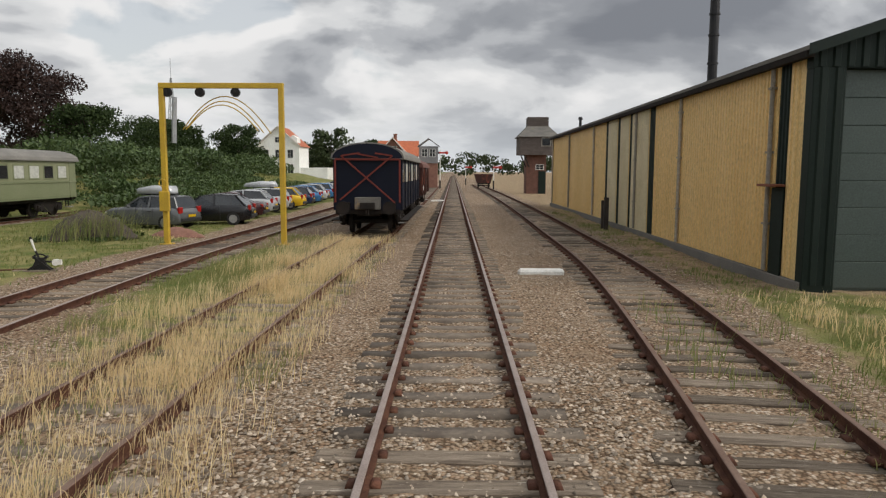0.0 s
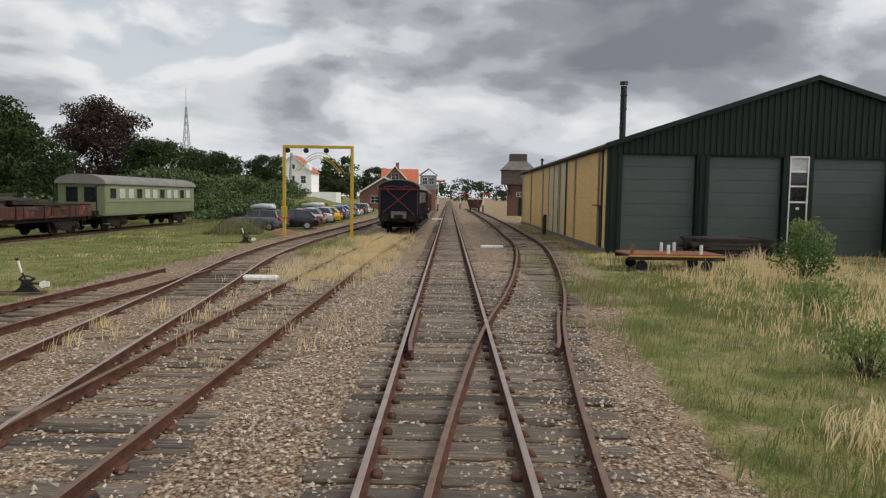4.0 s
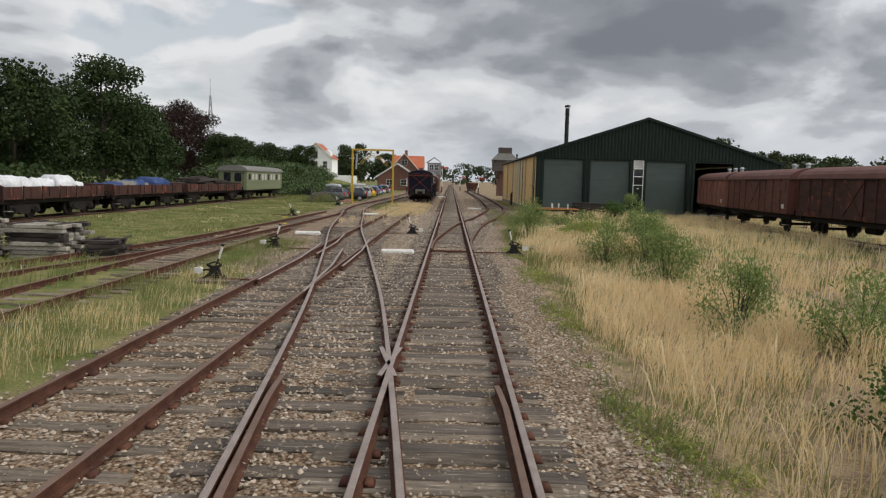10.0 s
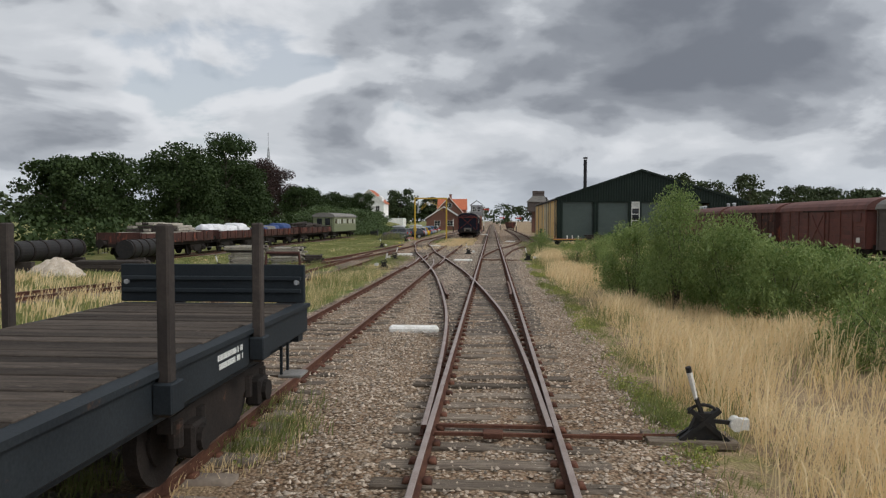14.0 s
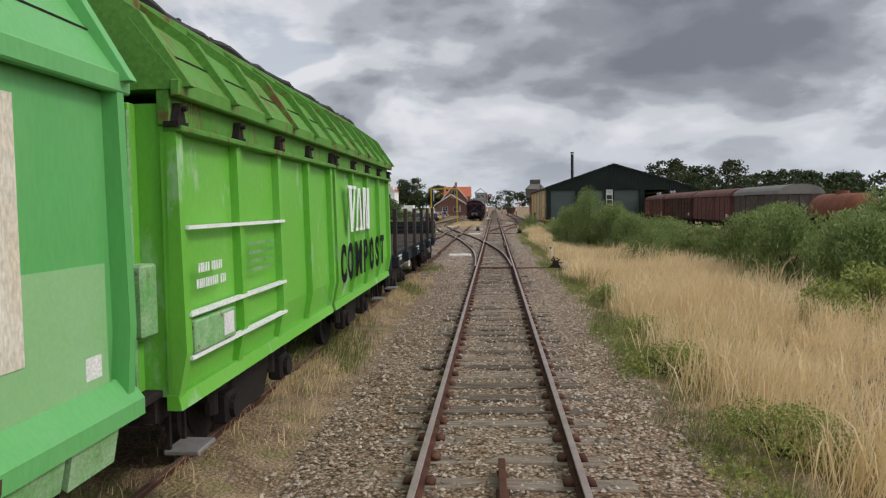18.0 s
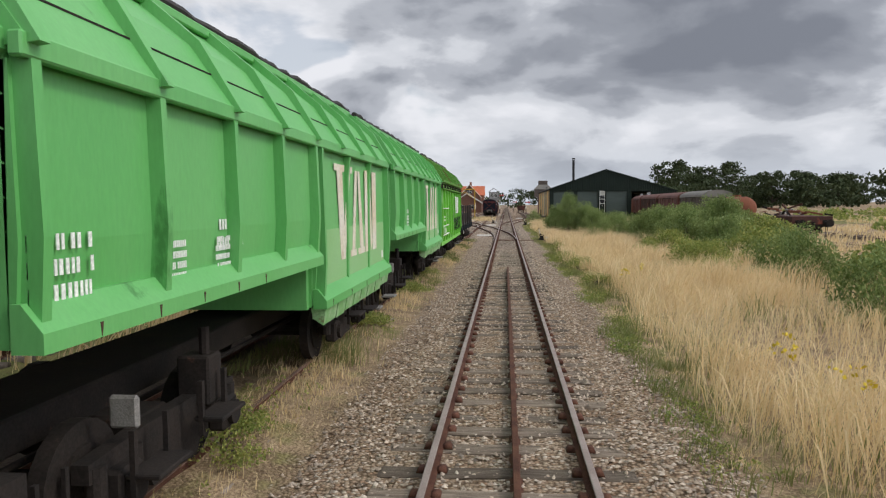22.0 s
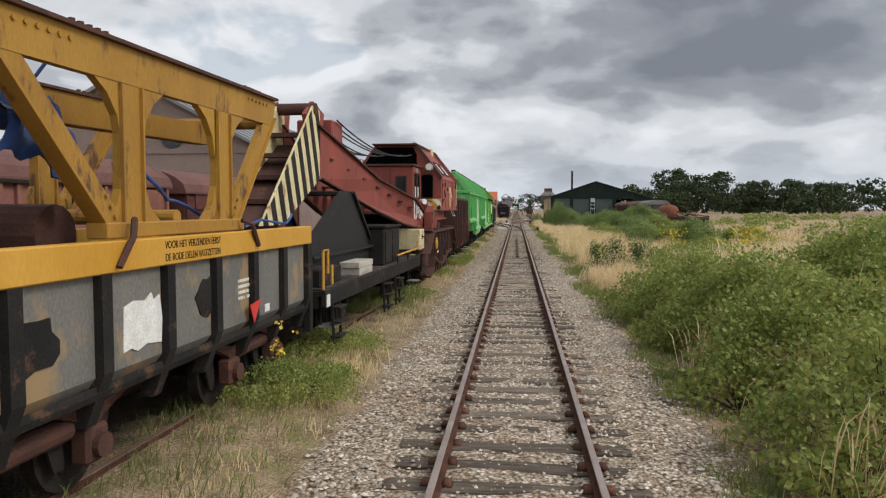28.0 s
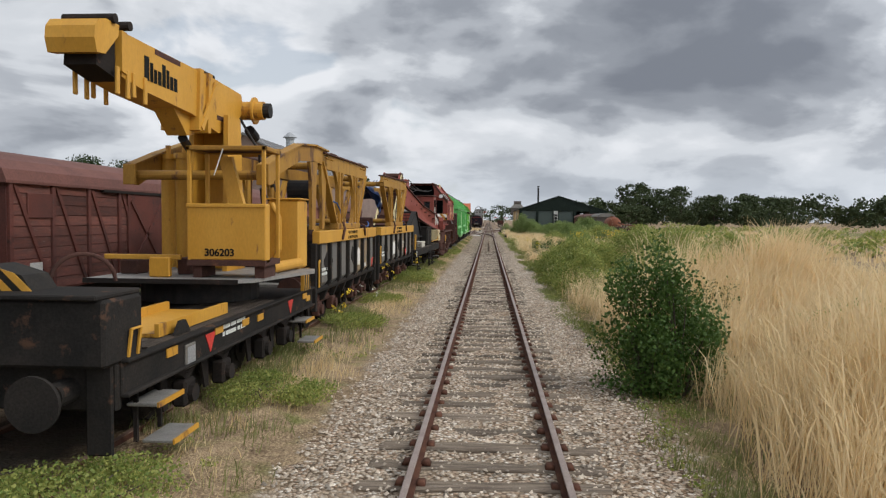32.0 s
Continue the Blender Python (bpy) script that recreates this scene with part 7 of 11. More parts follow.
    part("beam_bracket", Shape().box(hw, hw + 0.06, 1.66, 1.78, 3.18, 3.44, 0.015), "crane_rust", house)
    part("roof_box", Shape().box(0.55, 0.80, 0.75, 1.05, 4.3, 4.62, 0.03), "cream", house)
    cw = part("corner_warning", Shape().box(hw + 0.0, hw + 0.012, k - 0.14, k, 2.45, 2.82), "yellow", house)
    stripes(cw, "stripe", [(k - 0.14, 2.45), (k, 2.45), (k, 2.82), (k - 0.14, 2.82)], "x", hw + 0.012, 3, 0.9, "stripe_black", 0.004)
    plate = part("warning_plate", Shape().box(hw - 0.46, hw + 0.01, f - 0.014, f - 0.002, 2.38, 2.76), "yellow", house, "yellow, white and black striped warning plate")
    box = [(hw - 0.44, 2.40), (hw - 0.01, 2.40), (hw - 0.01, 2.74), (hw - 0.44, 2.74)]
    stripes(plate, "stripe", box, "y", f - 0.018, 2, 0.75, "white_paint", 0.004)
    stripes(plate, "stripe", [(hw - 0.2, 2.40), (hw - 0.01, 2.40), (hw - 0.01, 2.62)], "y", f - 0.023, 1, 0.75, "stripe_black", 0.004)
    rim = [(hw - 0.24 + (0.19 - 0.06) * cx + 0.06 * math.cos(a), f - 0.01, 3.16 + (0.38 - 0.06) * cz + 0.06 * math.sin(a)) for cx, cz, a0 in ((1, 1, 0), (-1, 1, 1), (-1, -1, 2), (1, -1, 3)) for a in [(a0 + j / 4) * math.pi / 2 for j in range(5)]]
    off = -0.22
    # flat black sheet on the wall, painting the shade inside the window
    part("front_window", Shape().prism([(p[0] + off, p[2]) for p in rim], "y", f - 0.012, f - 0.002), "void", house, "black sheet for the shade in the unglazed window")
    part("window_seal", Shape().tube([(p[0] + off, f - 0.012, p[2]) for p in rim] + [(rim[0][0] + off, f - 0.012, rim[0][2])], 0.02, 6), "underframe", house)
    part("floodlight", Shape().cyl((1.15, f - 0.22, 3.78), (1.15, f - 0.1, 3.78), 0.11, 16, 0.13).cyl((1.15, f - 0.1, 3.78), (1.15, f, 3.74), 0.04, 8), "galvanised", house, "round floodlight")
    part("lamp_glass", Shape().cyl((1.15, f - 0.235, 3.78), (1.15, f - 0.22, 3.78), 0.10, 16), "white_paint", house)
    part("pipe_stub", Shape().tube([(0.85, f - 0.02, 3.52), (0.92, f - 0.12, 3.5), (0.98, f - 0.12, 3.58)], 0.016, 6).tube([(0.88, f - 0.02, 2.72), (1.1, f - 0.1, 2.7), (1.2, f - 0.02, 2.66)], 0.02, 6), "crane_rust", house)
    # driver's cab
    c0, cx = -3.36, 0.86
    cab = part("cab", Shape().box(-1.25, cx, c0, f - 0.012, 2.3, 3.74, 0.03), "crane_red", root)
    part("cab_roof", Shape().box(-1.32, cx + 0.05, c0 - 0.06, f - 0.02, 3.74, 3.81, 0.02), "crane_rust", cab)
    for a, b in ((-3.27, -2.87), (-2.80, -2.40)):
        part("cab_window", Shape().box(cx, cx + 0.012, a, b, 2.78, 3.52, 0.004), "window_dark", cab)
        part("window_trim", Shape().box(cx, cx + 0.025, a - 0.03, a, 2.75, 3.55).box(cx, cx + 0.025, b, b + 0.03, 2.75, 3.55).box(cx, cx + 0.025, a, b, 3.52, 3.55).box(cx, cx + 0.025, a, b, 2.75, 2.78), "crane_rust", cab)
        part("sun_curtain", Shape().box(cx + 0.012, cx + 0.015, a + 0.02, b - 0.12, 2.79, 3.12), "glass_worn", cab)
    part("blue_plate", Shape().box(cx, cx + 0.01, -2.86, -2.72, 3.57, 3.7), "tank_grey", cab)
    for a, b, m in ((-0.95, -0.35, "glass_worn"), (0.32, 0.62, "window_dark")):
        part("cab_window", Shape().box(a, b, c0 - 0.012, c0, 2.85, 3.42, 0.004), m, cab)
        part("window_trim", Shape().box(a - 0.03, a, c0 - 0.02, c0, 2.82, 3.45).box(b, b + 0.03, c0 - 0.02, c0, 2.82, 3.45).box(a, b, c0 - 0.02, c0, 3.42, 3.45).box(a, b, c0 - 0.02, c0, 2.82, 2.85), "crane_rust", cab)
    part("front_panel", Shape().box(0.12, 0.14, c0 - 0.015, c0, 2.4, 3.6), "crane_rust", cab)
    part("cab_lamp", Shape().cyl((0.98, -2.55, 2.66), (1.1, -2.7, 2.66), 0.085, 12).tube([(0.86, -2.5, 2.5), (0.98, -2.6, 2.6)], 0.02, 6), "white_paint", cab, "white work lamp")
    part("lamp_clutter", Shape().box(0.88, 0.98, -2.72, -2.6, 2.42, 2.58, 0.02).tube([(0.9, -2.7, 2.45), (1.0, -2.6, 2.35), (0.95, -2.5, 2.3)], 0.016, 6), "crane_rust", cab)
    # boom, narrowing towards its head
    bx = 1.06

    def beam_x(y, sgn):
        t = min(1.0, max(0.0, (-4.6 - y) / 6.2))
        return sgn * (1.08 - 0.70 * t) - 0.19 * t

    def boom_plate(outline, sgn, thick=0.05):
        p, n = Shape(), len(outline)
        for d in (0.0, thick):
            p.v += [(beam_x(y, sgn) - d * sgn, y, z) for y, z in outline]
        p.face(range(n))
        p.face([2 * n - 1 - i for i in range(n)])
        for i in range(n):
            j = (i + 1) % n
            p.face((i, j, n + j, n + i))
        return p

    top = [(-2.75, 2.28), (-4.4, 2.70), (-7.4, 3.18), (-10.75, 4.15)]
    foot = [(-10.6, 3.05), (-7.5, 2.36), (-5.6, 2.02), (-4.2, 1.88), (-2.75, 1.80)]
    boom = part("boom", boom_plate(top + foot, 1), "crane_red", root)
    part("boom_side", boom_plate(top + foot, -1), "crane_red", boom)
    for chain in (top, foot):
        for p, q in zip(chain, chain[1:]):
            for sgn in (-1, 1):
                part("boom_flange", Shape().beam((beam_x(p[0], sgn), p[0], p[1]), (beam_x(q[0], sgn), q[0], q[1]), 0.15, 0.035), "crane_rust", boom)
    for i in range(8):
        y = -3.2 - 7.2 * (i + 0.5) / 8
        z = 2.2 + 0.19 * (-y - 3.2)
        part("cross_plate", Shape().beam((beam_x(y, -1), y, z), (beam_x(y, 1), y, z), 0.4, 0.05), "crane_rust", boom)
    nose = [(-10.6, 4.45), (-10.95, 4.55), (-13.75, 2.15), (-12.75, 2.15), (-10.6, 3.05)]
    for sgn in (-1, 1):
        x = beam_x(-11, sgn)
        n = part("boom_nose", Shape().prism(nose, "x", x - 0.02, x + 0.025), "cream", boom, "cream nose plate with black stripes")
        stripes(n, "stripe", nose, "x", x + 0.025 if sgn > 0 else x - 0.026, 9, 0.35, "stripe_black", 0.006)
    xl, xr = beam_x(-11, -1), beam_x(-11, 1)
    for i in range(4):
        t = i / 3.5
        part("nose_bar", Shape().box(xl, xr, -11.4 - 2.0 * t, -11.1 - 2.0 * t, 3.85 - 1.55 * t, 3.93 - 1.55 * t), "crane_rust", boom)
    part("nose_plate", Shape().beam(((xl + xr) / 2, -11.0, 3.7), ((xl + xr) / 2, -13.6, 2.15), 0.72, 0.05), "crane_rust", boom)
    part("head_sheave", Shape().cyl((xl - 0.1, -10.9, 4.45), (xr + 0.05, -10.9, 4.45), 0.12, 16), "crane_rust", boom)
    for x in (xl - 0.12, xr - 0.12):
        part("head_bracket", Shape().prism([(-10.2, 4.0), (-10.1, 4.45), (-10.8, 4.62), (-11.3, 4.3), (-11.1, 3.9)], "x", x, x + 0.08), "crane_red", boom)
    part("boom_box", Shape().box(-0.5, 0.3, -10.0, -9.2, 3.9, 4.35, 0.03), "crane_red", boom)
    for i in range(6):
        x = -0.45 + i * 0.16
        pts = [(x * (1 + 0.8 * t), -9.8 + 7.3 * t, 4.35 - (0.35 + 0.07 * (i % 3)) * 4 * t * (1 - t) * 0.6 - 0.2 * t) for t in [j / 12 for j in range(13)]]
        part("hoist_rope", Shape().tube(pts, 0.018, 6), "cable", boom)
    # scrawl on the boom side
    for stroke in (((-4.42, 2.66), (-4.36, 2.50), (-4.30, 2.10)), ((-4.26, 2.62), (-4.37, 2.38), (-4.12, 2.1)), ((-4.0, 2.1), (-4.03, 2.52), (-3.86, 2.18), (-3.88, 2.5)), ((-3.72, 2.28), (-3.76, 2.42), (-3.64, 2.46), (-3.6, 2.32), (-3.72, 2.27)),
                   ((-3.53, 2.46), (-3.50, 2.12), (-3.34, 2.14)), ((-3.26, 2.1), (-3.27, 2.38), (-3.18, 2.36), (-3.19, 2.27), (-3.27, 2.25)), ((-3.12, 2.26), (-3.06, 2.32), (-3.03, 2.24), (-3.09, 2.2), (-3.12, 2.26)), ((-2.99, 2.3), (-2.96, 2.19), (-2.92, 2.28)), ((-2.88, 2.26), (-2.84, 2.2), (-2.81, 2.27), (-2.8, 2.12))):
        part("scrawl", Shape().tube([(beam_x(a, 1) + 0.006, a - 0.15, b + 0.02) for a, b in stroke], 0.012, 5), "white_lettering", boom, "white scrawled stroke")
    return root


breakdown_crane()


def crane_tender():
    root, h = wagon_root("tender_wagon", "black flat tender wagon loaded with crane gear", -139.1, -130.45)
    hw = 1.36
    part("deck", Shape().box(-hw, hw, -h, h, 1.0, 1.08), "underframe", root)
    for i in range(38):
        part("deck_plank", Shape().box(-hw + 0.05, hw - 0.05, -h + 0.1 + i * 0.245, -h + 0.33 + i * 0.245, 1.082, 1.11, 0.006), "deck_plank", root)
    for s in (-1, 1):
        part("side_sill", Shape().box(s * (hw - 0.06), s * (hw + 0.02), -h, h, 0.82, 1.10, 0.012), "grey_dark", root)
    # triangular rest under the boom head
    for x in (-0.9, 0.75):
        rest = part("boom_rest", Shape().prism([(-3.6, 1.1), (1.0, 1.1), (0.9, 1.5), (-0.8, 2.75), (-1.2, 2.75), (-3.6, 1.7)], "x", x, x + 0.08), "black_iron", root, "black steel boom rest")
        part("rest_flange", Shape().beam((x + 0.04, 0.95, 1.5), (x + 0.04, -0.8, 2.78), 0.22, 0.05).beam((x + 0.04, -3.6, 1.7), (x + 0.04, -1.2, 2.78), 0.22, 0.05).box(x - 0.1, x + 0.2, -3.6, 1.0, 1.55, 1.60), "black_iron", rest)
    part("rest_cross", Shape().box(-0.9, 0.8, -1.2, -0.8, 2.7, 2.8, 0.02), "black_iron", root)
    part("rest_plate", Shape().box(-0.9, 0.8, -2.6, -2.5, 1.2, 2.0), "black_iron", root)
    c = part("gear_cabinet", Shape().box(0.1, 1.2, 0.6, 2.3, 1.1, 1.98, 0.03), "grey_dark", root, "dark grey steel cabinet")
    part("cabinet_lid", Shape().box(0.05, 1.25, 0.55, 2.35, 1.98, 2.04, 0.015), "grey_dark", c)
    part("cabinet_door", Shape().box(1.2, 1.22, 0.7, 1.4, 1.15, 1.9, 0.006).box(1.2, 1.22, 1.48, 2.2, 1.15, 1.9, 0.006), "grey_dark", c)
    b = part("counterweight", Shape().box(-1.25, 1.33, h + 0.2, h + 0.93, 1.24, 1.84, 0.03), "placard", root, "rust-streaked cream counterweight")
    part("counterweight_back", Shape().box(-1.3, -0.3, h - 1.6, h - 0.4, 1.24, 1.78, 0.03), "placard", root)
    for y, z in ((h + 0.25, 1.36), (h + 0.45, 1.32), (h + 0.72, 1.36)):
        # black discs laid on the block for the shade inside bolt holes
        part("bolt_hole", Shape().cyl((1.33, y, z), (1.335, y, z), 0.025, 8), "stripe_black", b)
    part("bracket_hook", Shape().tube([(1.33, h + 0.55, 1.62), (1.42, h + 0.55, 1.62), (1.44, h + 0.62, 1.55), (1.44, h + 0.64, 1.45)], 0.022, 6).cyl((1.33, h + 0.55, 1.62), (1.35, h + 0.55, 1.62), 0.07, 10), "crane_rust", b)
    for z in (0.75, 1.0):
        part("coupling_plate", Shape().box(1.0, 1.2, h + 0.05, h + 0.12, z, z + 0.13), "placard", root)
    part("steel_stool", Shape().prism([(h - 2.4, 1.1), (h - 1.1, 1.1), (h - 1.25, 1.55), (h - 2.2, 1.55)], "x", -0.4, 0.75).box(-0.5, 0.85, h - 2.3, h - 1.15, 1.55, 1.58), "galvanised", root, "pale grey steel stool")
    part("yellow_rail", Shape().tube([(hw - 0.02, h - 2.9, 1.30), (hw - 0.02, h - 0.28, 1.32), (hw - 0.02, h - 0.24, 1.34), (hw - 0.02, h - 0.24, 1.52)], 0.024, 8), "yellow", root)
    for y in (h - 2.85, h - 1.6, h - 0.28):
        part("rail_stay", Shape().box(hw - 0.035, hw - 0.005, y - 0.02, y + 0.02, 1.08, 1.3), "underframe", root)
    part("yellow_rail", Shape().tube([(hw - 0.05, -h + 0.1, 1.1), (hw - 0.05, -h + 0.1, 1.75), (hw - 0.05, -h + 0.35, 1.75), (hw - 0.05, -h + 0.35, 1.35)], 0.025, 8), "yellow", root)
    ch = part("tool_chest", Shape().box(0.2, 1.2, -h + 0.3, -h + 1.5, 1.1, 1.42, 0.03), "grey_dark", root)
    part("chest_strap", Shape().box(1.2, 1.225, -h + 0.85, -h + 0.93, 0.95, 1.45), "yellow", ch)
    part("rope_drum", Shape().cyl((-0.2, -h + 0.9, 1.75), (0.25, -h + 0.9, 1.75), 0.3, 18).cyl((0.25, -h + 0.9, 1.75), (0.30, -h + 0.9, 1.75), 0.42, 18), "crane_rust", root)
    part("timber_block", Shape().box(0.9, 1.3, -1.9, -0.9, 1.11, 1.26, 0.01).box(0.9, 1.3, -1.95, -0.85, 1.265, 1.38, 0.01), "old_board", root)
    part("label", Shape().box(hw + 0.02, hw + 0.03, -h + 0.05, -h + 0.22, 0.82, 1.02), "white_paint", root)
    for y in (-h + 0.4, -0.2, 1.0):
        for s in (1,):
            l = part("ladder", Shape().beam((hw, y, 0.98), (hw + 0.05, y - 0.05, 0.15), 0.04, 0.04).beam((hw, y + 0.4, 0.98), (hw + 0.05, y + 0.35, 0.15), 0.04, 0.04), "underframe", root)
            for z in (0.25, 0.5, 0.75):
                part("rung", Shape().box(hw - 0.02, hw + 0.16, y - 0.03, y + 0.4, z, z + 0.03), "underframe", l)
    frame_and_gear(root, h, h - 1.6, "underframe", two_axle=True)


crane_tender()


# ---------------------------------------------------------------- grey side-tipping wagons with yellow frames
def plate_frame(parent, x, arch, mat="yellow_old"):
    """A yellow truss of riveted plates over one side of the wagon."""
    w = 0.09
    top, foot = 3.88, 2.2
    f = part("truss", Shape().prism([(-2.62, top - 0.34), (2.5, top - 0.30), (2.62, top + 0.02), (2.55, top + 0.06), (-2.60, top - 0.02)], "x", x, x + w), mat, parent)
    def leg(a, b, wide):
        part("truss_leg", Shape().prism([(a[0] - wide, a[1]), (a[0] + wide, a[1]), (b[0] + wide, b[1]), (b[0] - wide, b[1])], "x", x + 0.005, x + w - 0.005), mat, f)
    leg((2.42, top - 0.2), (1.1, foot), 0.14)
    leg((1.0, top - 0.25), (0.95, foot), 0.17)
    leg((-0.85, top - 0.25), (-0.9, foot), 0.17)
    leg((-2.5, top - 0.2), (-1.05, foot), 0.15)
    # gussets that round the openings
    for y, sy in ((1.17, 1), (0.78, -1), (-0.68, 1), (-1.02, -1)):
        part("gusset", Shape().prism([(y, top - 0.3), (y + sy * 0.42, top - 0.3), (y + sy * 0.2, top - 0.44), (y + sy * 0.06, top - 0.62), (y, top - 0.85)], "x", x + 0.008, x + w - 0.008), mat, f)
        part("gusset", Shape().prism([(y, foot + 0.1), (y + sy * 0.3, foot + 0.1), (y + sy * 0.1, foot + 0.26), (y, foot + 0.5)], "x", x + 0.008, x + w - 0.008), mat, f)
    part("web_plate", Shape().prism([(0.72, top - 0.3), (0.98, top - 0.3), (0.98, foot + 0.1), (0.86, foot + 0.1), (0.80, foot + 0.9)], "x", x + 0.03, x + w - 0.03), mat, f)
    part("web_plate", Shape().prism([(-0.72, top - 0.3), (-0.45, top - 0.3), (-0.66, foot + 0.9), (-0.72, foot + 0.1)], "x", x + 0.03, x + w - 0.03), mat, f)
    for y in (0.82, 1.14, -1.04, -0.72):
        part("leg_rib", Shape().box(x + w - 0.006, x + w + 0.03, y - 0.012, y + 0.012, foot + 0.12, top - 0.33), mat, f)
    part("top_flange", Shape().beam((x + w / 2, -2.62, top + 0.0), (x + w / 2, 2.6, top + 0.06), 0.2, 0.035), "crane_rust", f)
    part("foot_beam", Shape().box(x - 0.06, x + w + 0.06, -1.35, 1.4, foot - 0.02, foot + 0.12, 0.012), mat, f)
    for a, b in ((2.42, 1.1), (-2.5, -1.05)):
        part("leg_flange", Shape().beam((x + w / 2, a + (0.14 if a > 0 else -0.15), top - 0.2), (x + w / 2, b + (0.14 if b > 0 else -0.15), foot), 0.16, 0.03), mat, f)
    rv = Shape()
    for y, z in [(2.3 - 0.12 * i, top - 0.05) for i in range(6)] + [(-2.3 + 0.12 * i, top - 0.1) for i in range(6)] + [(1.15 + 0.06 * i, foot + 0.08 + 0.09 * i) for i in range(4)] + [(-1.1 - 0.06 * i, foot + 0.08 + 0.09 * i) for i in range(4)]:
        rv.cyl((x + w, y, z), (x + w + 0.02, y, z), 0.022, 6)
    part("rivets", rv, mat, f)
    for i in range(5):
        part("top_bolt", Shape().cyl((x + w / 2, 1.7 + 0.11 * i, top + 0.05), (x + w / 2, 1.7 + 0.11 * i, top + 0.11), 0.03, 6), "crane_rust", f)
        part("top_bolt", Shape().cyl((x + w / 2, -1.6 + 0.11 * i, top + 0.02), (x + w / 2, -1.6 + 0.11 * i, top + 0.08), 0.03, 6), "crane_rust", f)
    if arch:
        # the jib that reaches out over the next wagon: a bent chord, its hangers and the box beam between
        upper = [(-2.2, 3.93), (-3.3, 3.95), (-4.4, 3.86), (-5.5, 3.58), (-6.45, 3.30)]
        lower = [(-6.25, 2.98), (-5.5, 3.27), (-4.4, 3.55), (-3.3, 3.63), (-2.2, 3.60)]
        j = part("jib_beam", Shape().prism(upper + lower, "x", x, x + w), mat, f, "bent yellow jib beam")
        for p, q in zip(upper, upper[1:]):
            part("jib_flange", Shape().beam((x + w / 2, p[0], p[1] + 0.012), (x + w / 2, q[0], q[1] + 0.012), 0.19, 0.035), mat, j)
        part("jib_end", Shape().box(x - 0.06, x + w + 0.06, -6.50, -6.44, 2.98, 3.32, 0.01), mat, j)
        part("jib_gusset", Shape().prism([(-3.62, 3.6), (-3.0, 3.64), (-3.12, 3.2), (-3.2, 2.2), (-3.45, 2.2), (-3.5, 3.2)], "x", x + 0.01, x + w - 0.01), mat, j)
        part("jib_plate", Shape().prism([(-2.7, 3.6), (-2.2, 3.6), (-2.3, 2.9), (-2.42, 2.2), (-2.6, 2.2), (-2.62, 3.0)], "x", x + 0.01, x + w - 0.01), mat, j)
    return f


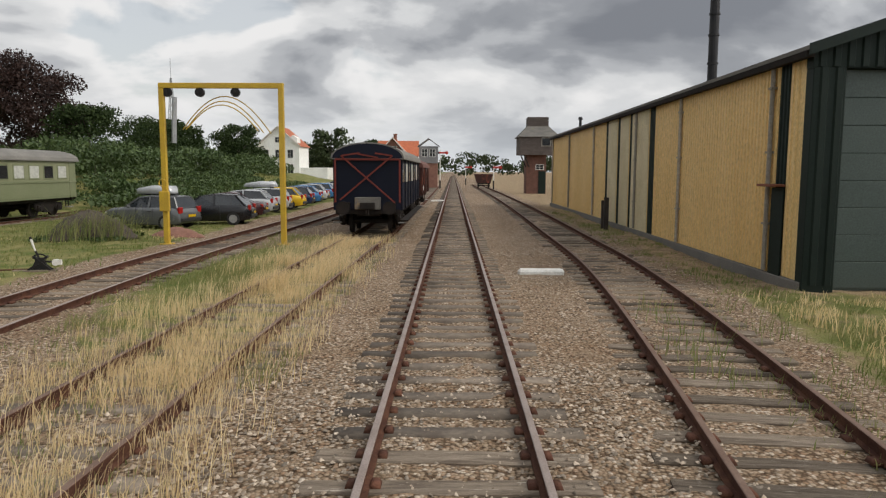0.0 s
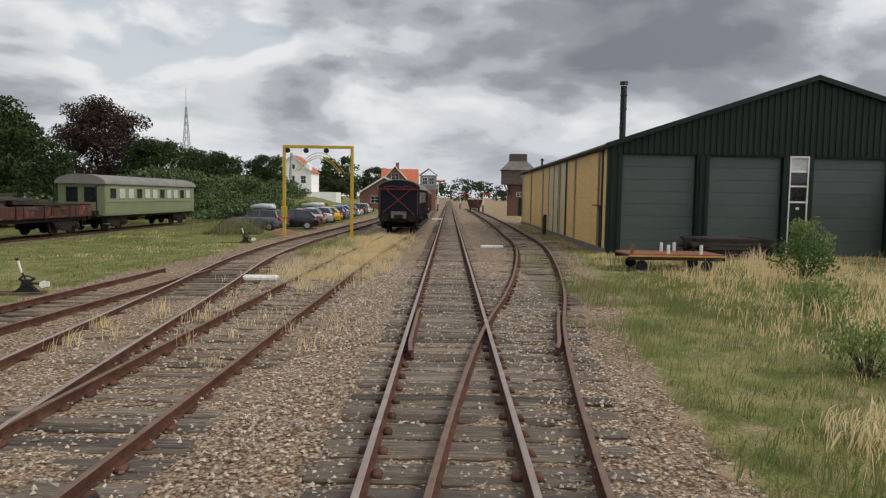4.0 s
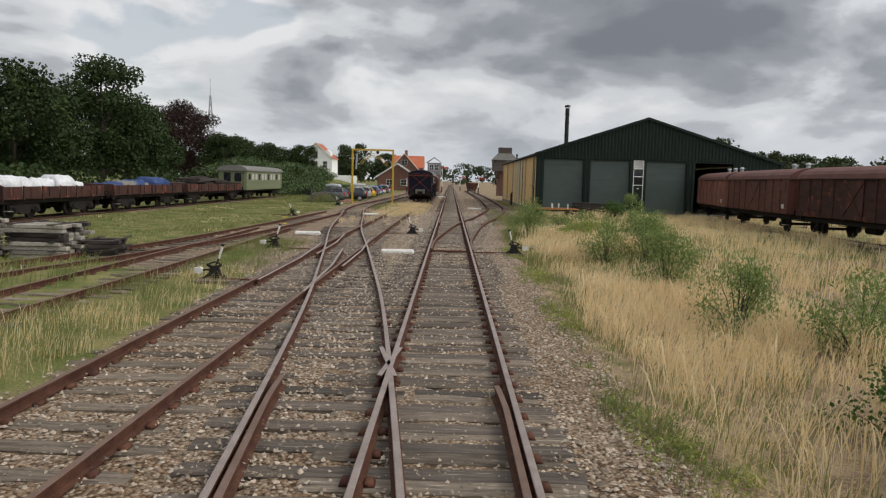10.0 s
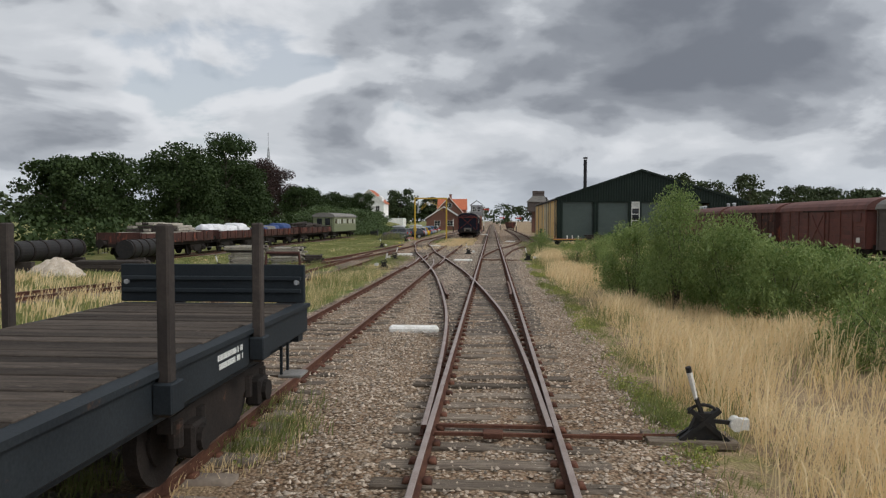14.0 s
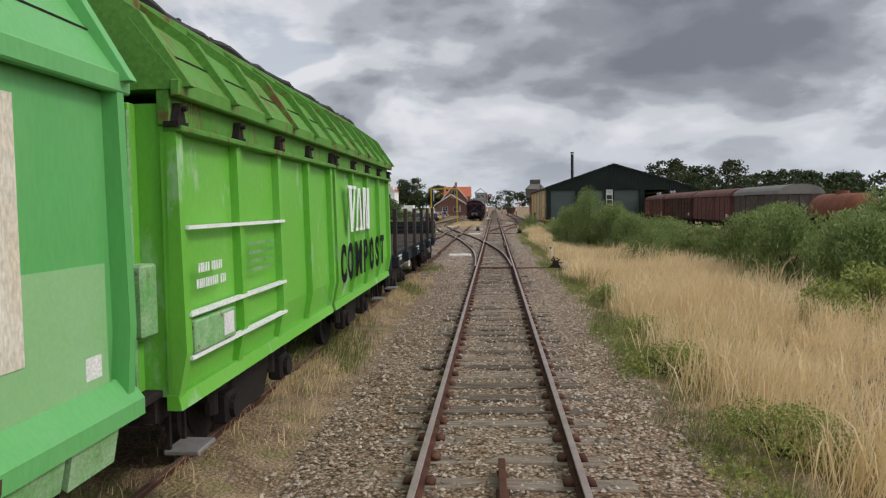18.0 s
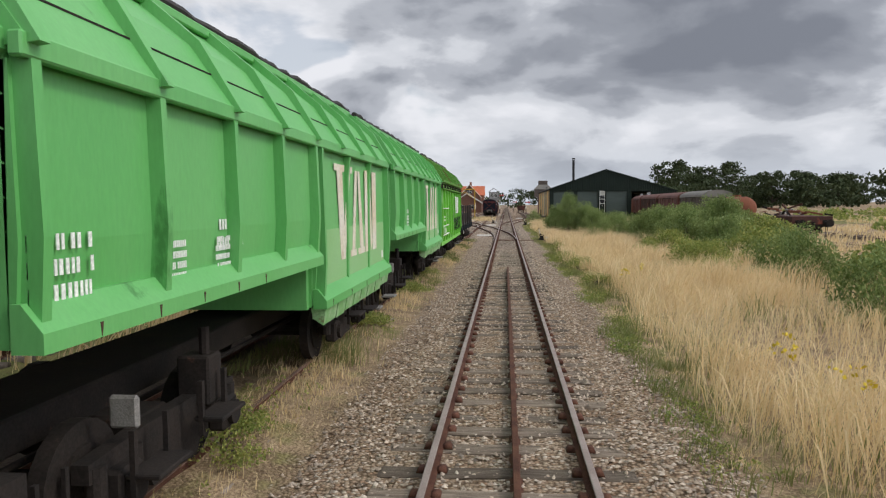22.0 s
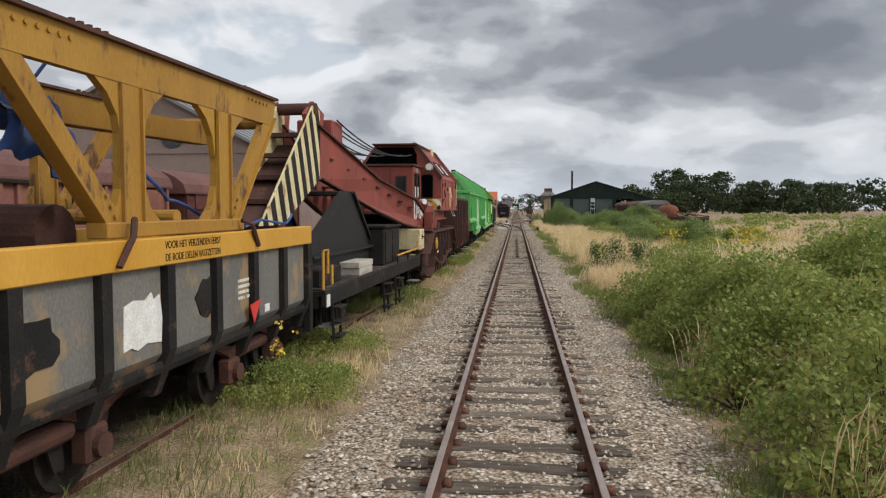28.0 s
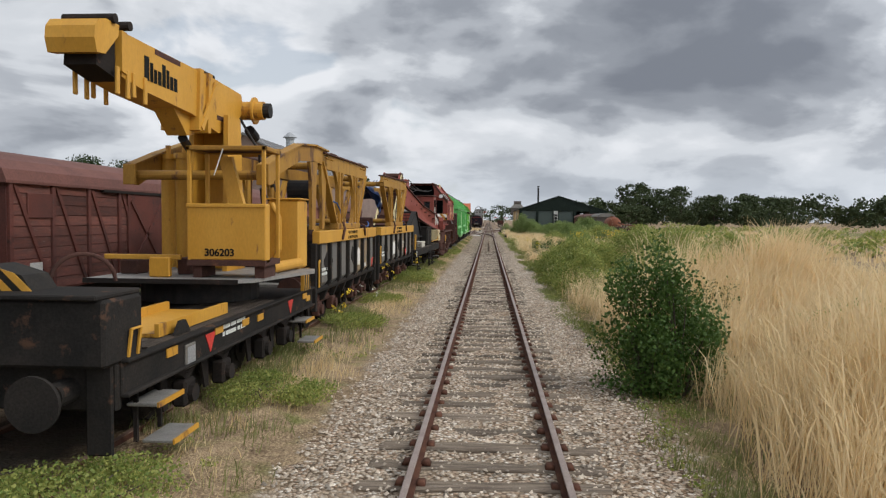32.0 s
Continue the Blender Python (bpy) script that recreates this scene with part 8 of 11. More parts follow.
def tipping_wagon(y0, y1, arch=False, worn=True, seed=1, off=0.0):
    root, h = wagon_root("tipping_wagon", "grey steel ballast wagon with yellow lifting frame", y0, y1)
    hw = 1.28
    n = 7
    for s in (-1, 1):
        side = part("side", Shape().prism([(s * (hw - 0.08), 1.9), (s * (hw - 0.02), 1.9), (s * (hw - 0.02), 1.05), (s * (hw - 0.16), 0.86), (s * (hw - 0.22), 0.9)], "y", -h + 0.05, h - 0.05), "grey_wagon", root)
        part("yellow_beam", Shape().box(s * (hw - 0.1), s * (hw + 0.06), -h, h, 1.90, 2.17, 0.012), "yellow", side, "yellow top beam")
        for i in range(n + 1):
            y = -h + 0.1 + (2 * h - 0.2) * i / n
            post = part("side_post", Shape().prism([(s * (hw - 0.04), 1.9), (s * (hw + 0.06), 1.9), (s * (hw + 0.06), 1.08), (s * (hw - 0.12), 0.62), (s * (hw - 0.26), 0.62), (s * (hw - 0.12), 1.0)], "y", y - 0.07, y + 0.07), "grey_dark", side)
            part("gusset", Shape().prism([(y - 0.26, 0.84), (y + 0.26, 0.84), (y + 0.07, 1.1), (y - 0.07, 1.1)], "x", s * (hw - 0.14), s * (hw - 0.08)), "grey_dark", post)
        part("lower_rail", Shape().prism([(s * (hw - 0.26), 0.82), (s * (hw - 0.02), 0.86), (s * (hw + 0.0), 0.92), (s * (hw - 0.02), 0.98), (s * (hw - 0.2), 0.9)], "y", -h, h), "grey_dark", side)
        plate_frame(root, s * (hw - 0.14) - 0.045, arch)
    part("floor", Shape().box(-hw + 0.2, hw - 0.2, -h + 0.1, h - 0.1, 0.85, 0.92), "grey_dark", root)
    for e in (-1, 1):
        end = part("end_wall", Shape().box(-hw + 0.15, hw - 0.15, e * (h - 0.1), e * (h - 0.04), 0.9, 1.9), "grey_dark", root)
        for s in (-1, 1):
            part("end_post", Shape().box(s * (hw - 0.1), s * (hw + 0.02), e * (h + 0.02), e * (h + 0.16), 0.5, 1.92, 0.012), "grey_dark", end)
        part("end_platform", Shape().box(-hw + 0.1, hw - 0.1, e * (h - 0.05), e * (h + 0.4), 1.02, 1.08), "steel_step", end)
    for y, z in ((2.4, 3.6), (-2.4, 3.6), (0.0, 2.35)) + (((-6.3, 3.15), (-4.4, 3.7)) if arch else ()):
        part("cross_tube", Shape().cyl((-hw + 0.15, y, z), (hw - 0.15, y, z), 0.08, 12), "yellow_old", root)
    part("inner_beam", Shape().beam((0.2, -5.7 if arch else -2.5, 3.42 if arch else 3.35), (0.2, 2.4, 3.45), 0.22, 0.26), "yellow_old", root)
    if arch:
        m = part("hose_reel", Shape().cyl((0.35, -2.3, 3.05), (0.85, -2.3, 3.05), 0.24, 16), "black_iron", root, "black hose reel")
        for i in range(4):
            part("hose", Shape().tube([(0.5 + 0.1 * i, -2.3, 2.85), (0.55 + 0.08 * i, -2.9 - 0.15 * i, 2.5 - 0.06 * i), (0.6, -2.2, 2.25), (0.7 + 0.05 * i, -1.2, 2.3)], 0.022, 6), "cable" if i % 2 else "rope_blue", m)
    part("winch", Shape().cyl((-0.4, -1.0, 2.2), (0.5, -1.0, 2.2), 0.28, 16).box(-0.5, 0.6, -1.3, -0.6, 1.9, 2.05), "crane_rust", root)
    for ring in ([(0.02, 1.2, 2.3), (0.1, 1.32, 2.25), (0.08, 1.55, 1.98)], [(0.02, -1.05, 2.35), (0.1, -1.2, 2.2), (0.09, -1.4, 1.95)]):
        part("hook", Shape().tube([(hw + x, y, z) for x, y, z in ring], 0.03, 6), "crane_rust", root)
    # writing, stencils, torn sticker and red triangle on the side by the main track
    if worn:
        part("sticker", Shape().prism([(p + off * 1.45, q) for p, q in ((-1.22, 1.18), (-1.1, 1.2), (-1.0, 1.16), (-0.85, 1.2), (-0.6, 1.17), (-0.58, 1.4), (-0.62, 1.63), (-0.72, 1.58), (-0.76, 1.66), (-0.86, 1.60), (-1.05, 1.62), (-1.2, 1.58))], "x", hw - 0.018, hw - 0.006), "white_paint", root, "torn white sticker")
        rp = random.Random(seed + 40)
        for cy, cz, ry, rz in ((-2.4, 1.45, 0.38, 0.26), (0.35, 1.5, 0.28, 0.24)):
            edge = [(cy + ry * math.cos(a) * rp.uniform(0.7, 1.15), cz + rz * math.sin(a) * rp.uniform(0.7, 1.15)) for a in [2 * math.pi * k / 16 for k in range(16)]]
            part("dark_patch", Shape().prism(edge, "x", hw - 0.018, hw - 0.008), "grey_dark", root, "dark paint patch")
    part("marker_triangle", Shape().prism([(1.3 + off, 1.26), (1.65 + off, 1.30), (1.42 + off, 1.02)], "x", hw + 0.062, hw + 0.068), "hazard_red", root, "red triangle")
    part("paper_label", Shape().box(hw - 0.018, hw - 0.008, 1.95, 2.1, 1.08, 1.18), "white_paint", root)
    r = random.Random(seed)
    bars(root, "stencil", "white_lettering", hw - 0.02, 1.15 + off, 1.55, 4, 0.32, 0.035, 0.035, r, 0.012)
    bars(root, "stencil", "white_lettering", hw - 0.02, -h + 0.4, 1.3, 2, 0.6, 0.06, 0.04, r, 0.012)
    side_text(root, "VOOR HET VERZENDEN EERST", 0.105, hw + 0.062, -0.62, 2.06, "black_lettering", 0.80, "notice_word", 0.003)
    side_text(root, "DE RODE DELEN VASTZETTEN", 0.105, hw + 0.062, -0.62, 1.94, "black_lettering", 0.80, "notice_word", 0.003)
    part("yellow_handle", Shape().tube([(hw + 0.05, -h - 0.02, 1.0), (hw + 0.05, -h - 0.02, 1.5), (hw + 0.05, -h + 0.04, 1.56)], 0.022, 6), "yellow", root)
    f = part("underframe", Shape().box(-0.9, 0.9, -h + 0.05, h - 0.05, 0.68, 0.86, 0.02), "underframe", root)
    for y in (-h + 0.95, -h + 2.3, h - 2.3, h - 0.95):
        axle_gear(root, y, 0.42, "underframe", "crane_rust", 0.96)
    for a in (-h + 1.6, h - 1.6):
        part("brake_tube", Shape().cyl((0.98, a - 0.45, 0.62), (0.98, a + 0.45, 0.62), 0.1, 12), "crane_rust", f)
    for e in (-1, 1):
        buffers(f, e * h, e, 1.0, "crane_rust")
    return root


def sheet_of_cloth(parent, name, mat, pts_fn, n=10, thick=0.012, label=""):
    """A hanging cloth from a function of (u, v) in 0..1."""
    s = Shape()
    rows = [[pts_fn(i / n, j / n) for j in range(n + 1)] for i in range(n + 1)]
    s.rings(rows, closed=False)
    back = [[(p[0] - thick, p[1], p[2] - thick) for p in row] for row in rows]
    s.rings(back, closed=False)
    return part(name, s, mat, parent, label, smooth=True)


w1 = tipping_wagon(-146.98, -139.65, False, True, 2)
w2 = tipping_wagon(-154.85, -147.88, True, True, 6, 1.25)
tarp = thing("tarpaulin", "crumpled blue tarpaulin slung over the yellow frame", "tarpaulin", (-4.25, -145.0, 3.0))


def tarp_point(u, v):
    a = u * 2.6 - 0.4
    fold = 0.07 * math.sin(9 * u + 4 * v) + 0.05 * math.sin(17 * v + 3 * u)
    return (0.45 * math.cos(a) + fold, -0.55 + 1.1 * v + 0.06 * math.sin(12 * u), 0.45 * math.sin(a) - 0.25 * v * v + fold)


sheet_of_cloth(tarp, "cloth", "tarp_blue", tarp_point, 14)
part("tie", Shape().tube([(0.1, -0.3, 0.45), (0.3, -0.2, 0.75)], 0.015, 6).tube([(0.0, 0.35, 0.4), (0.3, 0.4, 0.8)], 0.015, 6), "rope_blue", tarp)
for y, dz in ((-141.6, 0.0), (-150.5, 0.1)):
    rope = thing("rope", "blue rope slung slack between the yellow frames", "rope", (-3.7, y, 2.3))
    part("strand", Shape().tube([(0.1 * math.sin(i), -2.6 + 5.2 * i / 16, 0.55 * (1 - i / 16) + 0.05 * math.sin(i * 1.7) - 0.3 * math.sin(math.pi * i / 16)) for i in range(17)], 0.02, 6), "rope_blue", rope)


# ---------------------------------------------------------------- yellow hydraulic crane
def yellow_crane():
    root, h = wagon_root("crane_wagon", "black flat crane wagon with steel steps", -162.85, -155.6)
    hw = 1.34
    part("deck", Shape().box(-hw, hw, -h, h, 0.98, 1.05), "underframe", root)
    for i in range(9):
        part("deck_plank", Shape().box(0.2 + i * 0.12, 0.31 + i * 0.12, -h + 0.7, h - 2.2, 1.052, 1.08, 0.006), "deck_plank", root)
    for s in (-1, 1):
        sill = part("side_sill", Shape().box(s * (hw - 0.05), s * (hw + 0.03), -h, h, 0.74, 1.06, 0.012), "grey_dark", root)
        for z in (1.05, 0.72):
            part("sill_flange", Shape().box(s * (hw - 0.02), s * (hw + 0.09), -h, h, z, z + 0.038, 0.01), "grey_dark", sill)
    for y, z in ((h - 0.5, 0.9), (h - 0.75, 0.97), (-h + 3.25, 0.95), (-h + 3.9, 0.93), (-h + 0.9, 0.97), (-h + 2.25, 1.0)):
        part("yellow_marker", Shape().box(hw + 0.03, hw + 0.05, y, y + 0.26, z - 0.05, z + 0.05, 0.005), "yellow", root)
    for y in (h - 1.72, -h + 1.95):
        part("marker_triangle", Shape().prism([(y, 1.0), (y + 0.32, 1.0), (y + 0.16, 0.76)], "x", hw + 0.032, hw + 0.04), "hazard_red", root, "red triangle")
    r = random.Random(8)
    bars(root, "stencil", "white_lettering", hw + 0.032, -h + 2.5, 0.98, 2, 0.9, 0.055, 0.04, r)
    part("label_frame", Shape().box(hw + 0.03, hw + 0.06, -h + 1.35, -h + 1.62, 0.70, 0.98, 0.01), "grey_wagon", root)
    part("frame_label", Shape().box(hw + 0.06, hw + 0.065, -h + 1.38, -h + 1.59, 0.73, 0.95), "galvanised", root)
    part("tie_bracket", Shape().prism([(-h + 1.35, 1.09), (-h + 1.75, 1.09), (-h + 1.62, 1.24), (-h + 1.48, 1.24)], "x", hw - 0.1, hw - 0.06), "grey_dark", root)
    part("end_block", Shape().box(-hw - 0.6, hw + 0.02, -h - 0.30, -h + 0.42, 1.05, 1.68, 0.03), "grey_dark", root, "dark steel end block")
    part("block_lid", Shape().box(-hw - 0.55, hw - 0.02, -h - 0.36, -h + 0.46, 1.68, 1.73, 0.012), "grey_dark", root)
    part("end_beam", Shape().box(-hw, hw, -h - 0.06, -h + 0.04, 0.6, 1.05, 0.015), "grey_dark", root)
    part("guard_plate", Shape().box(hw - 0.28, hw - 0.02, -h - 0.10, -h - 0.06, 0.18, 1.25, 0.015), "grey_dark", root)
    part("yellow_handle", Shape().tube([(hw + 0.02, -h + 0.12, 1.05), (hw + 0.06, -h + 0.12, 1.36), (hw + 0.06, -h + 0.3, 1.36), (hw + 0.02, -h + 0.3, 1.05)], 0.02, 6), "yellow", root)
    part("end_marker", Shape().box(hw - 0.3, hw - 0.08, -h - 0.115, -h - 0.10, 1.05, 1.14), "yellow", root)
    for e in (-1, 1):
        for z, o in ((0.52, 0.0), (0.15, 0.16)):
            st = part("step", Shape().box(hw - 0.16 + o, hw + 0.16 + o, e * (h - 0.72) - 0.3, e * (h - 0.72) + 0.3, z, z + 0.035, 0.008), "steel_step", root)
            part("step_edge", Shape().box(hw + 0.16 + o, hw + 0.18 + o, e * (h - 0.72) - 0.3, e * (h - 0.72) + 0.3, z - 0.01, z + 0.045), "yellow", st)
            for w in (-0.28, 0.24):
                part("step_hanger", Shape().box(hw - 0.1, hw - 0.06, e * (h - 0.72) + w, e * (h - 0.72) + w + 0.04, z, 0.75), "underframe", st)
    f = part("underframe", Shape().box(-0.9, 0.9, -h + 0.1, h - 0.1, 0.55, 0.98, 0.02), "underframe", root)
    for y in (-h + 1.75, -h + 2.95, h - 2.6, h - 1.4):
        axle_gear(root, y, 0.34, "underframe", "underframe", 1.12)
    for e in (-1, 1):
        buffers(f, e * h, e, 0.80, "grey_dark", 0.88, 0.25)
    part("cable_coil", Shape().tube([(0.55 + 0.5 * math.cos(a) * 0.55, -h + 0.75 + 0.15 * math.cos(a), 1.75 + 0.30 * abs(math.sin(a))) for a in [i * 0.5 for i in range(40)]], 0.02, 6), "crane_rust", root)
    hz = [(-0.42, 1.73), (-0.28, 1.88), (0.08, 1.98), (0.42, 1.88), (0.52, 1.73)]
    hood = part("striped_hood", Shape().prism(hz, "y", -h - 0.05, -h + 0.35), "stripe_black", root, "hood with black and yellow stripes")
    stripes(hood, "stripe", hz, "y", -h - 0.056, 5, 0.8, "yellow", 0.006)
    part("yellow_tray", Shape().prism([(0.25, 1.09), (1.15, 1.09), (1.15, 1.24), (1.10, 1.24), (1.10, 1.13), (0.30, 1.13), (0.30, 1.24), (0.25, 1.24)], "y", -h + 1.2, -h + 3.3), "yellow", root)

    # superstructure
    up = thing("rail_crane", "yellow hydraulic rail crane with open cab and horizontal boom", "crane", (side_line(-158.0), -158.0, 1.09), 0.0)
    part("slew_base", Shape().cyl((0, 0.3, 0), (0, 0.3, 0.38), 0.95, 28), "black_iron", up)
    plat = [(-1.2, -1.15), (1.15, -1.15), (1.35, -1.0), (1.79, 0.9), (1.68, 1.35), (-1.2, 1.7)]
    part("platform", Shape().prism(plat, "z", 0.38, 0.43), "steel_step", up, "worn grey steel platform")
    part("platform_lip", Shape().beam((1.16, -1.17, 0.40), (-1.2, -1.17, 0.40), 0.03, 0.07), "underframe", up)
    part("platform_skirt", Shape().box(1.38, 1.44, 1.5, 1.95, 0.0, 0.40), "yellow", up, "yellow and black striped skirt")
    for i in range(3):
        part("skirt_stripe", Shape().prism([(1.52 + i * 0.15, 0.0), (1.59 + i * 0.15, 0.0), (1.64 + i * 0.15, 0.40), (1.57 + i * 0.15, 0.40)], "x", 1.441, 1.447), "stripe_black", up)
    # cab
    cy0, cy1, cx0, cx1 = -0.9, -0.15, 0.28, 1.49
    part("cab_front", Shape().box(cx0, cx1, cy0, cy0 + 0.04, 0.71, 1.56, 0.015), "yellow", up)
    part("front_rail", Shape().box(cx0 - 0.01, cx1 + 0.01, cy0 - 0.02, cy0 + 0.03, 1.50, 1.56, 0.01), "yellow", up)
    part("cab_side", Shape().box(cx1 - 0.04, cx1, cy0 + 0.04, cy0 + 0.22, 0.66, 1.56, 0.01), "yellow", up)
    part("cab_side", Shape().box(cx0, cx0 + 0.04, cy0 + 0.04, cy1, 0.66, 1.56, 0.01), "yellow", up)
    part("cab_floor", Shape().box(cx0, cx1, cy0, cy1, 0.62, 0.71), "crane_rust", up)
    part("cab_support", Shape().box(cx0 + 0.05, cx0 + 0.18, cy0 + 0.1, cy1 - 0.1, 0.43, 0.62).box(cx1 - 0.2, cx1 - 0.05, cy0 + 0.1, cy1 - 0.1, 0.43, 0.62), "crane_rust", up)
    for x, y in ((cx0 + 0.03, cy0 + 0.03), (cx1 - 0.03, cy0 + 0.03), (cx1 - 0.03, cy1 - 0.03), (cx0 + 0.03, cy1 - 0.03)):
        part("cab_post", Shape().box(x - 0.028, x + 0.028, y - 0.028, y + 0.028, 0.66, 2.38, 0.008), "yellow", up)
    for a, b in (((cx0, cy0), (cx1, cy0 + 0.05)), ((cx0, cy1 - 0.05), (cx1, cy1)), ((cx0, cy0), (cx0 + 0.05, cy1)), ((cx1 - 0.05, cy0), (cx1, cy1))):
        part("roof_rail", Shape().box(a[0] - 0.01, b[0] + 0.01, a[1] - 0.01, b[1] + 0.01, 2.36, 2.43, 0.012), "yellow_old", up)
    part("cab_roof", Shape().box(cx0 + 0.05, cx1 - 0.05, cy0 + 0.05, cy1 - 0.05, 2.38, 2.41), "crane_rust", up)
    part("cab_stay", Shape().prism([(0.95, 0.70), (1.22, 0.70), (0.80, 2.3), (0.60, 2.3)], "y", cy1 - 0.3, cy1 - 0.18), "yellow", up)
    part("cab_seat", Shape().box(0.7, 1.1, -0.6, -0.25, 1.0, 1.12, 0.04), "black_iron", up)
    part("broken_wiper", Shape().beam((0.85, cy0 - 0.02, 2.38), (0.72, cy0 - 0.04, 1.98), 0.022, 0.012), "white_paint", up)
    cu = bpy.data.curves.new("fleet_number", "FONT")
    cu.body, cu.size, cu.extrude, cu.offset = "306203", 0.155, 0.003, 0.004
    cu.materials.append(MAT["black_lettering"])
    tmp = bpy.data.objects.new("tmp", cu)
    scene.collection.objects.link(tmp)
    me = bpy.data.meshes.new_from_object(tmp.evaluated_get(bpy.context.evaluated_depsgraph_get()))
    bpy.data.objects.remove(tmp)
    bpy.data.curves.remove(cu)
    num = part("fleet_number", me, None, up)
    num.matrix_basis = pose(cx0 + 0.27, cy0 - 0.004, 0.77, 90, 0, 0)
    # engine box with a rounded shoulder
    box = part("engine_box", Shape().box(0.85, 1.44, 1.2, 1.75, 0.43, 1.68, 0.04), "yellow", up)
    part("box_lid", Shape().box(0.83, 1.46, 1.18, 1.77, 1.68, 1.71, 0.01), "yellow", box)
    part("pipe_bend", Shape().tube([(0.95, 1.1, 0.5), (1.1, 1.08, 0.8), (1.1, 1.08, 1.35), (0.95, 1.13, 1.6)], 0.05, 10), "yellow", box)
    part("side_tank", Shape().cyl((1.32, -0.1, 0.54), (1.4, 1.3, 0.54), 0.09, 14), "yellow", up)
    part("low_panel", Shape().box(-0.35, -0.02, -0.85, -0.75, 0.43, 0.74, 0.02), "yellow", up)
    part("deck_rail", Shape().box(-1.25, 0.0, -0.5, -0.44, 0.68, 0.76, 0.01), "yellow", up)
    part("valve_box", Shape().box(-0.15, 0.05, -0.3, 0.0, 0.43, 0.7, 0.02), "crane_rust", up)
    part("valve_box", Shape().box(-1.1, -0.8, -0.3, 0.1, 0.43, 0.66, 0.02), "crane_rust", up)
    # two hydraulic rams, the post and the boom
    for x, y, r0, z0 in ((-1.05, 1.35, 0.125, 0.43), (-0.66, 1.2, 0.17, 0.43)):
        ram = part("ram", Shape().cyl((x, y, z0), (x, y, 2.40), r0, 18), "yellow", up)
        part("ram_cap", Shape().cyl((x, y, 2.40), (x, y, 2.50), r0 + 0.03, 18).cyl((x, y, 2.50), (x, y, 2.66), 0.05, 10), "yellow", ram)
    for x in (-0.30, 0.30):
        part("king_post", Shape().prism([(0.45, 0.43), (1.35, 0.43), (1.15, 3.1), (0.55, 3.1)], "x", x, x + 0.08), "yellow", up)
    part("king_plate", Shape().prism([(1.1, 0.43), (1.2, 0.43), (1.05, 3.0), (0.95, 3.0)], "x", -0.22, 0.30), "yellow", up)
    bx0, bx1 = -0.28, 0.24
    bprof = [(-2.68, 3.1), (-1.99, 3.02), (-0.59, 2.95), (0.47, 2.78), (1.13, 2.9), (1.7, 3.35), (1.58, 3.62), (0.31, 3.66), (-2.68, 3.66)]
    boom = part("boom", Shape().prism(bprof, "x", bx0, bx1), "yellow", up)
    part("boom_inner", Shape().prism([(-3.1, 3.60), (-3.15, 3.15), (-2.6, 3.05), (-2.6, 3.60)], "x", bx0 + 0.06, bx1 - 0.06), "underframe", boom)
    part("boom_tip", Shape().prism([(-3.1, 3.70), (-3.24, 3.66), (-3.33, 3.56), (-3.35, 3.42), (-3.30, 3.26), (-3.12, 3.28), (-2.82, 3.56), (-2.8, 3.70)], "x", bx0 - 0.04, bx1 + 0.04), "yellow", boom)
    part("tip_plate", Shape().prism([(-2.72, 3.16), (-2.6, 3.14), (-2.6, 3.66), (-2.72, 3.66)], "x", bx0 - 0.03, bx1 + 0.03), "yellow", boom)
    for y in (-2.95, -2.6):
        part("tip_roller", Shape().cyl((bx0 - 0.05, y, 3.74), (bx1 + 0.08, y, 3.74), 0.06, 12), "underframe", boom)
    for y, z in ((-2.8, 2.86), (-2.55, 2.84), (-2.4, 2.88), (-2.1, 2.84)):
        for x in (bx0 - 0.03, bx1 - 0.01):
            part("hanger", Shape().box(x, x + 0.04, y - 0.035, y + 0.035, z, 3.2, 0.01), "yellow", boom)
    for y in (-0.4, -0.05):
        part("boom_collar", Shape().prism([(y - 0.05, 2.72), (y + 0.08, 2.72), (y + 0.16, 3.69), (y + 0.02, 3.69)], "x", bx0 - 0.05, bx1 + 0.05), "yellow", boom)
    part("boom_strut", Shape().beam((bx1 + 0.05, 0.3, 3.6), (bx1 + 0.05, -0.35, 2.75), 0.04, 0.1), "yellow", boom)
    part("boom_knee", Shape().prism([(-1.05, 3.0), (-0.2, 2.95), (-0.3, 2.66), (-0.55, 2.62)], "x", bx0 + 0.1, bx1 - 0.1), "yellow", boom)
    part("knee_ram", Shape().cyl((0, -0.4, 2.6), (-0.5, 1.1, 2.5), 0.07, 12), "black_iron", boom)
    part("boom_scar", Shape().box(bx1, bx1 + 0.004, -1.8, -1.0, 3.58, 3.655).box(bx1, bx1 + 0.004, 0.4, 0.7, 3.0, 3.08), "crane_rust", boom)
    part("top_hook", Shape().tube([(0.1, 0.1, 3.66), (0.1, 0.1, 3.75), (0.1, 0.6, 3.75), (0.1, 0.6, 3.66)], 0.03, 6), "underframe", boom)
    wd = part("winch_drum", Shape().cyl((-0.4, 1.75, 3.35), (0.62, 1.75, 3.35), 0.17, 18).cyl((0.42, 1.75, 3.35), (0.46, 1.75, 3.35), 0.25, 18).cyl((-0.4, 1.75, 3.35), (-0.36, 1.75, 3.35), 0.25, 18), "yellow", boom)
    part("winch_motor", Shape().cyl((0.62, 1.75, 3.35), (0.74, 1.75, 3.35), 0.14, 12).cyl((0.3, 1.85, 3.0), (0.3, 2.15, 2.9), 0.10, 12), "black_iron", boom)
    # the maker's mark on the boom as plain dark blocks
    y = -2.1
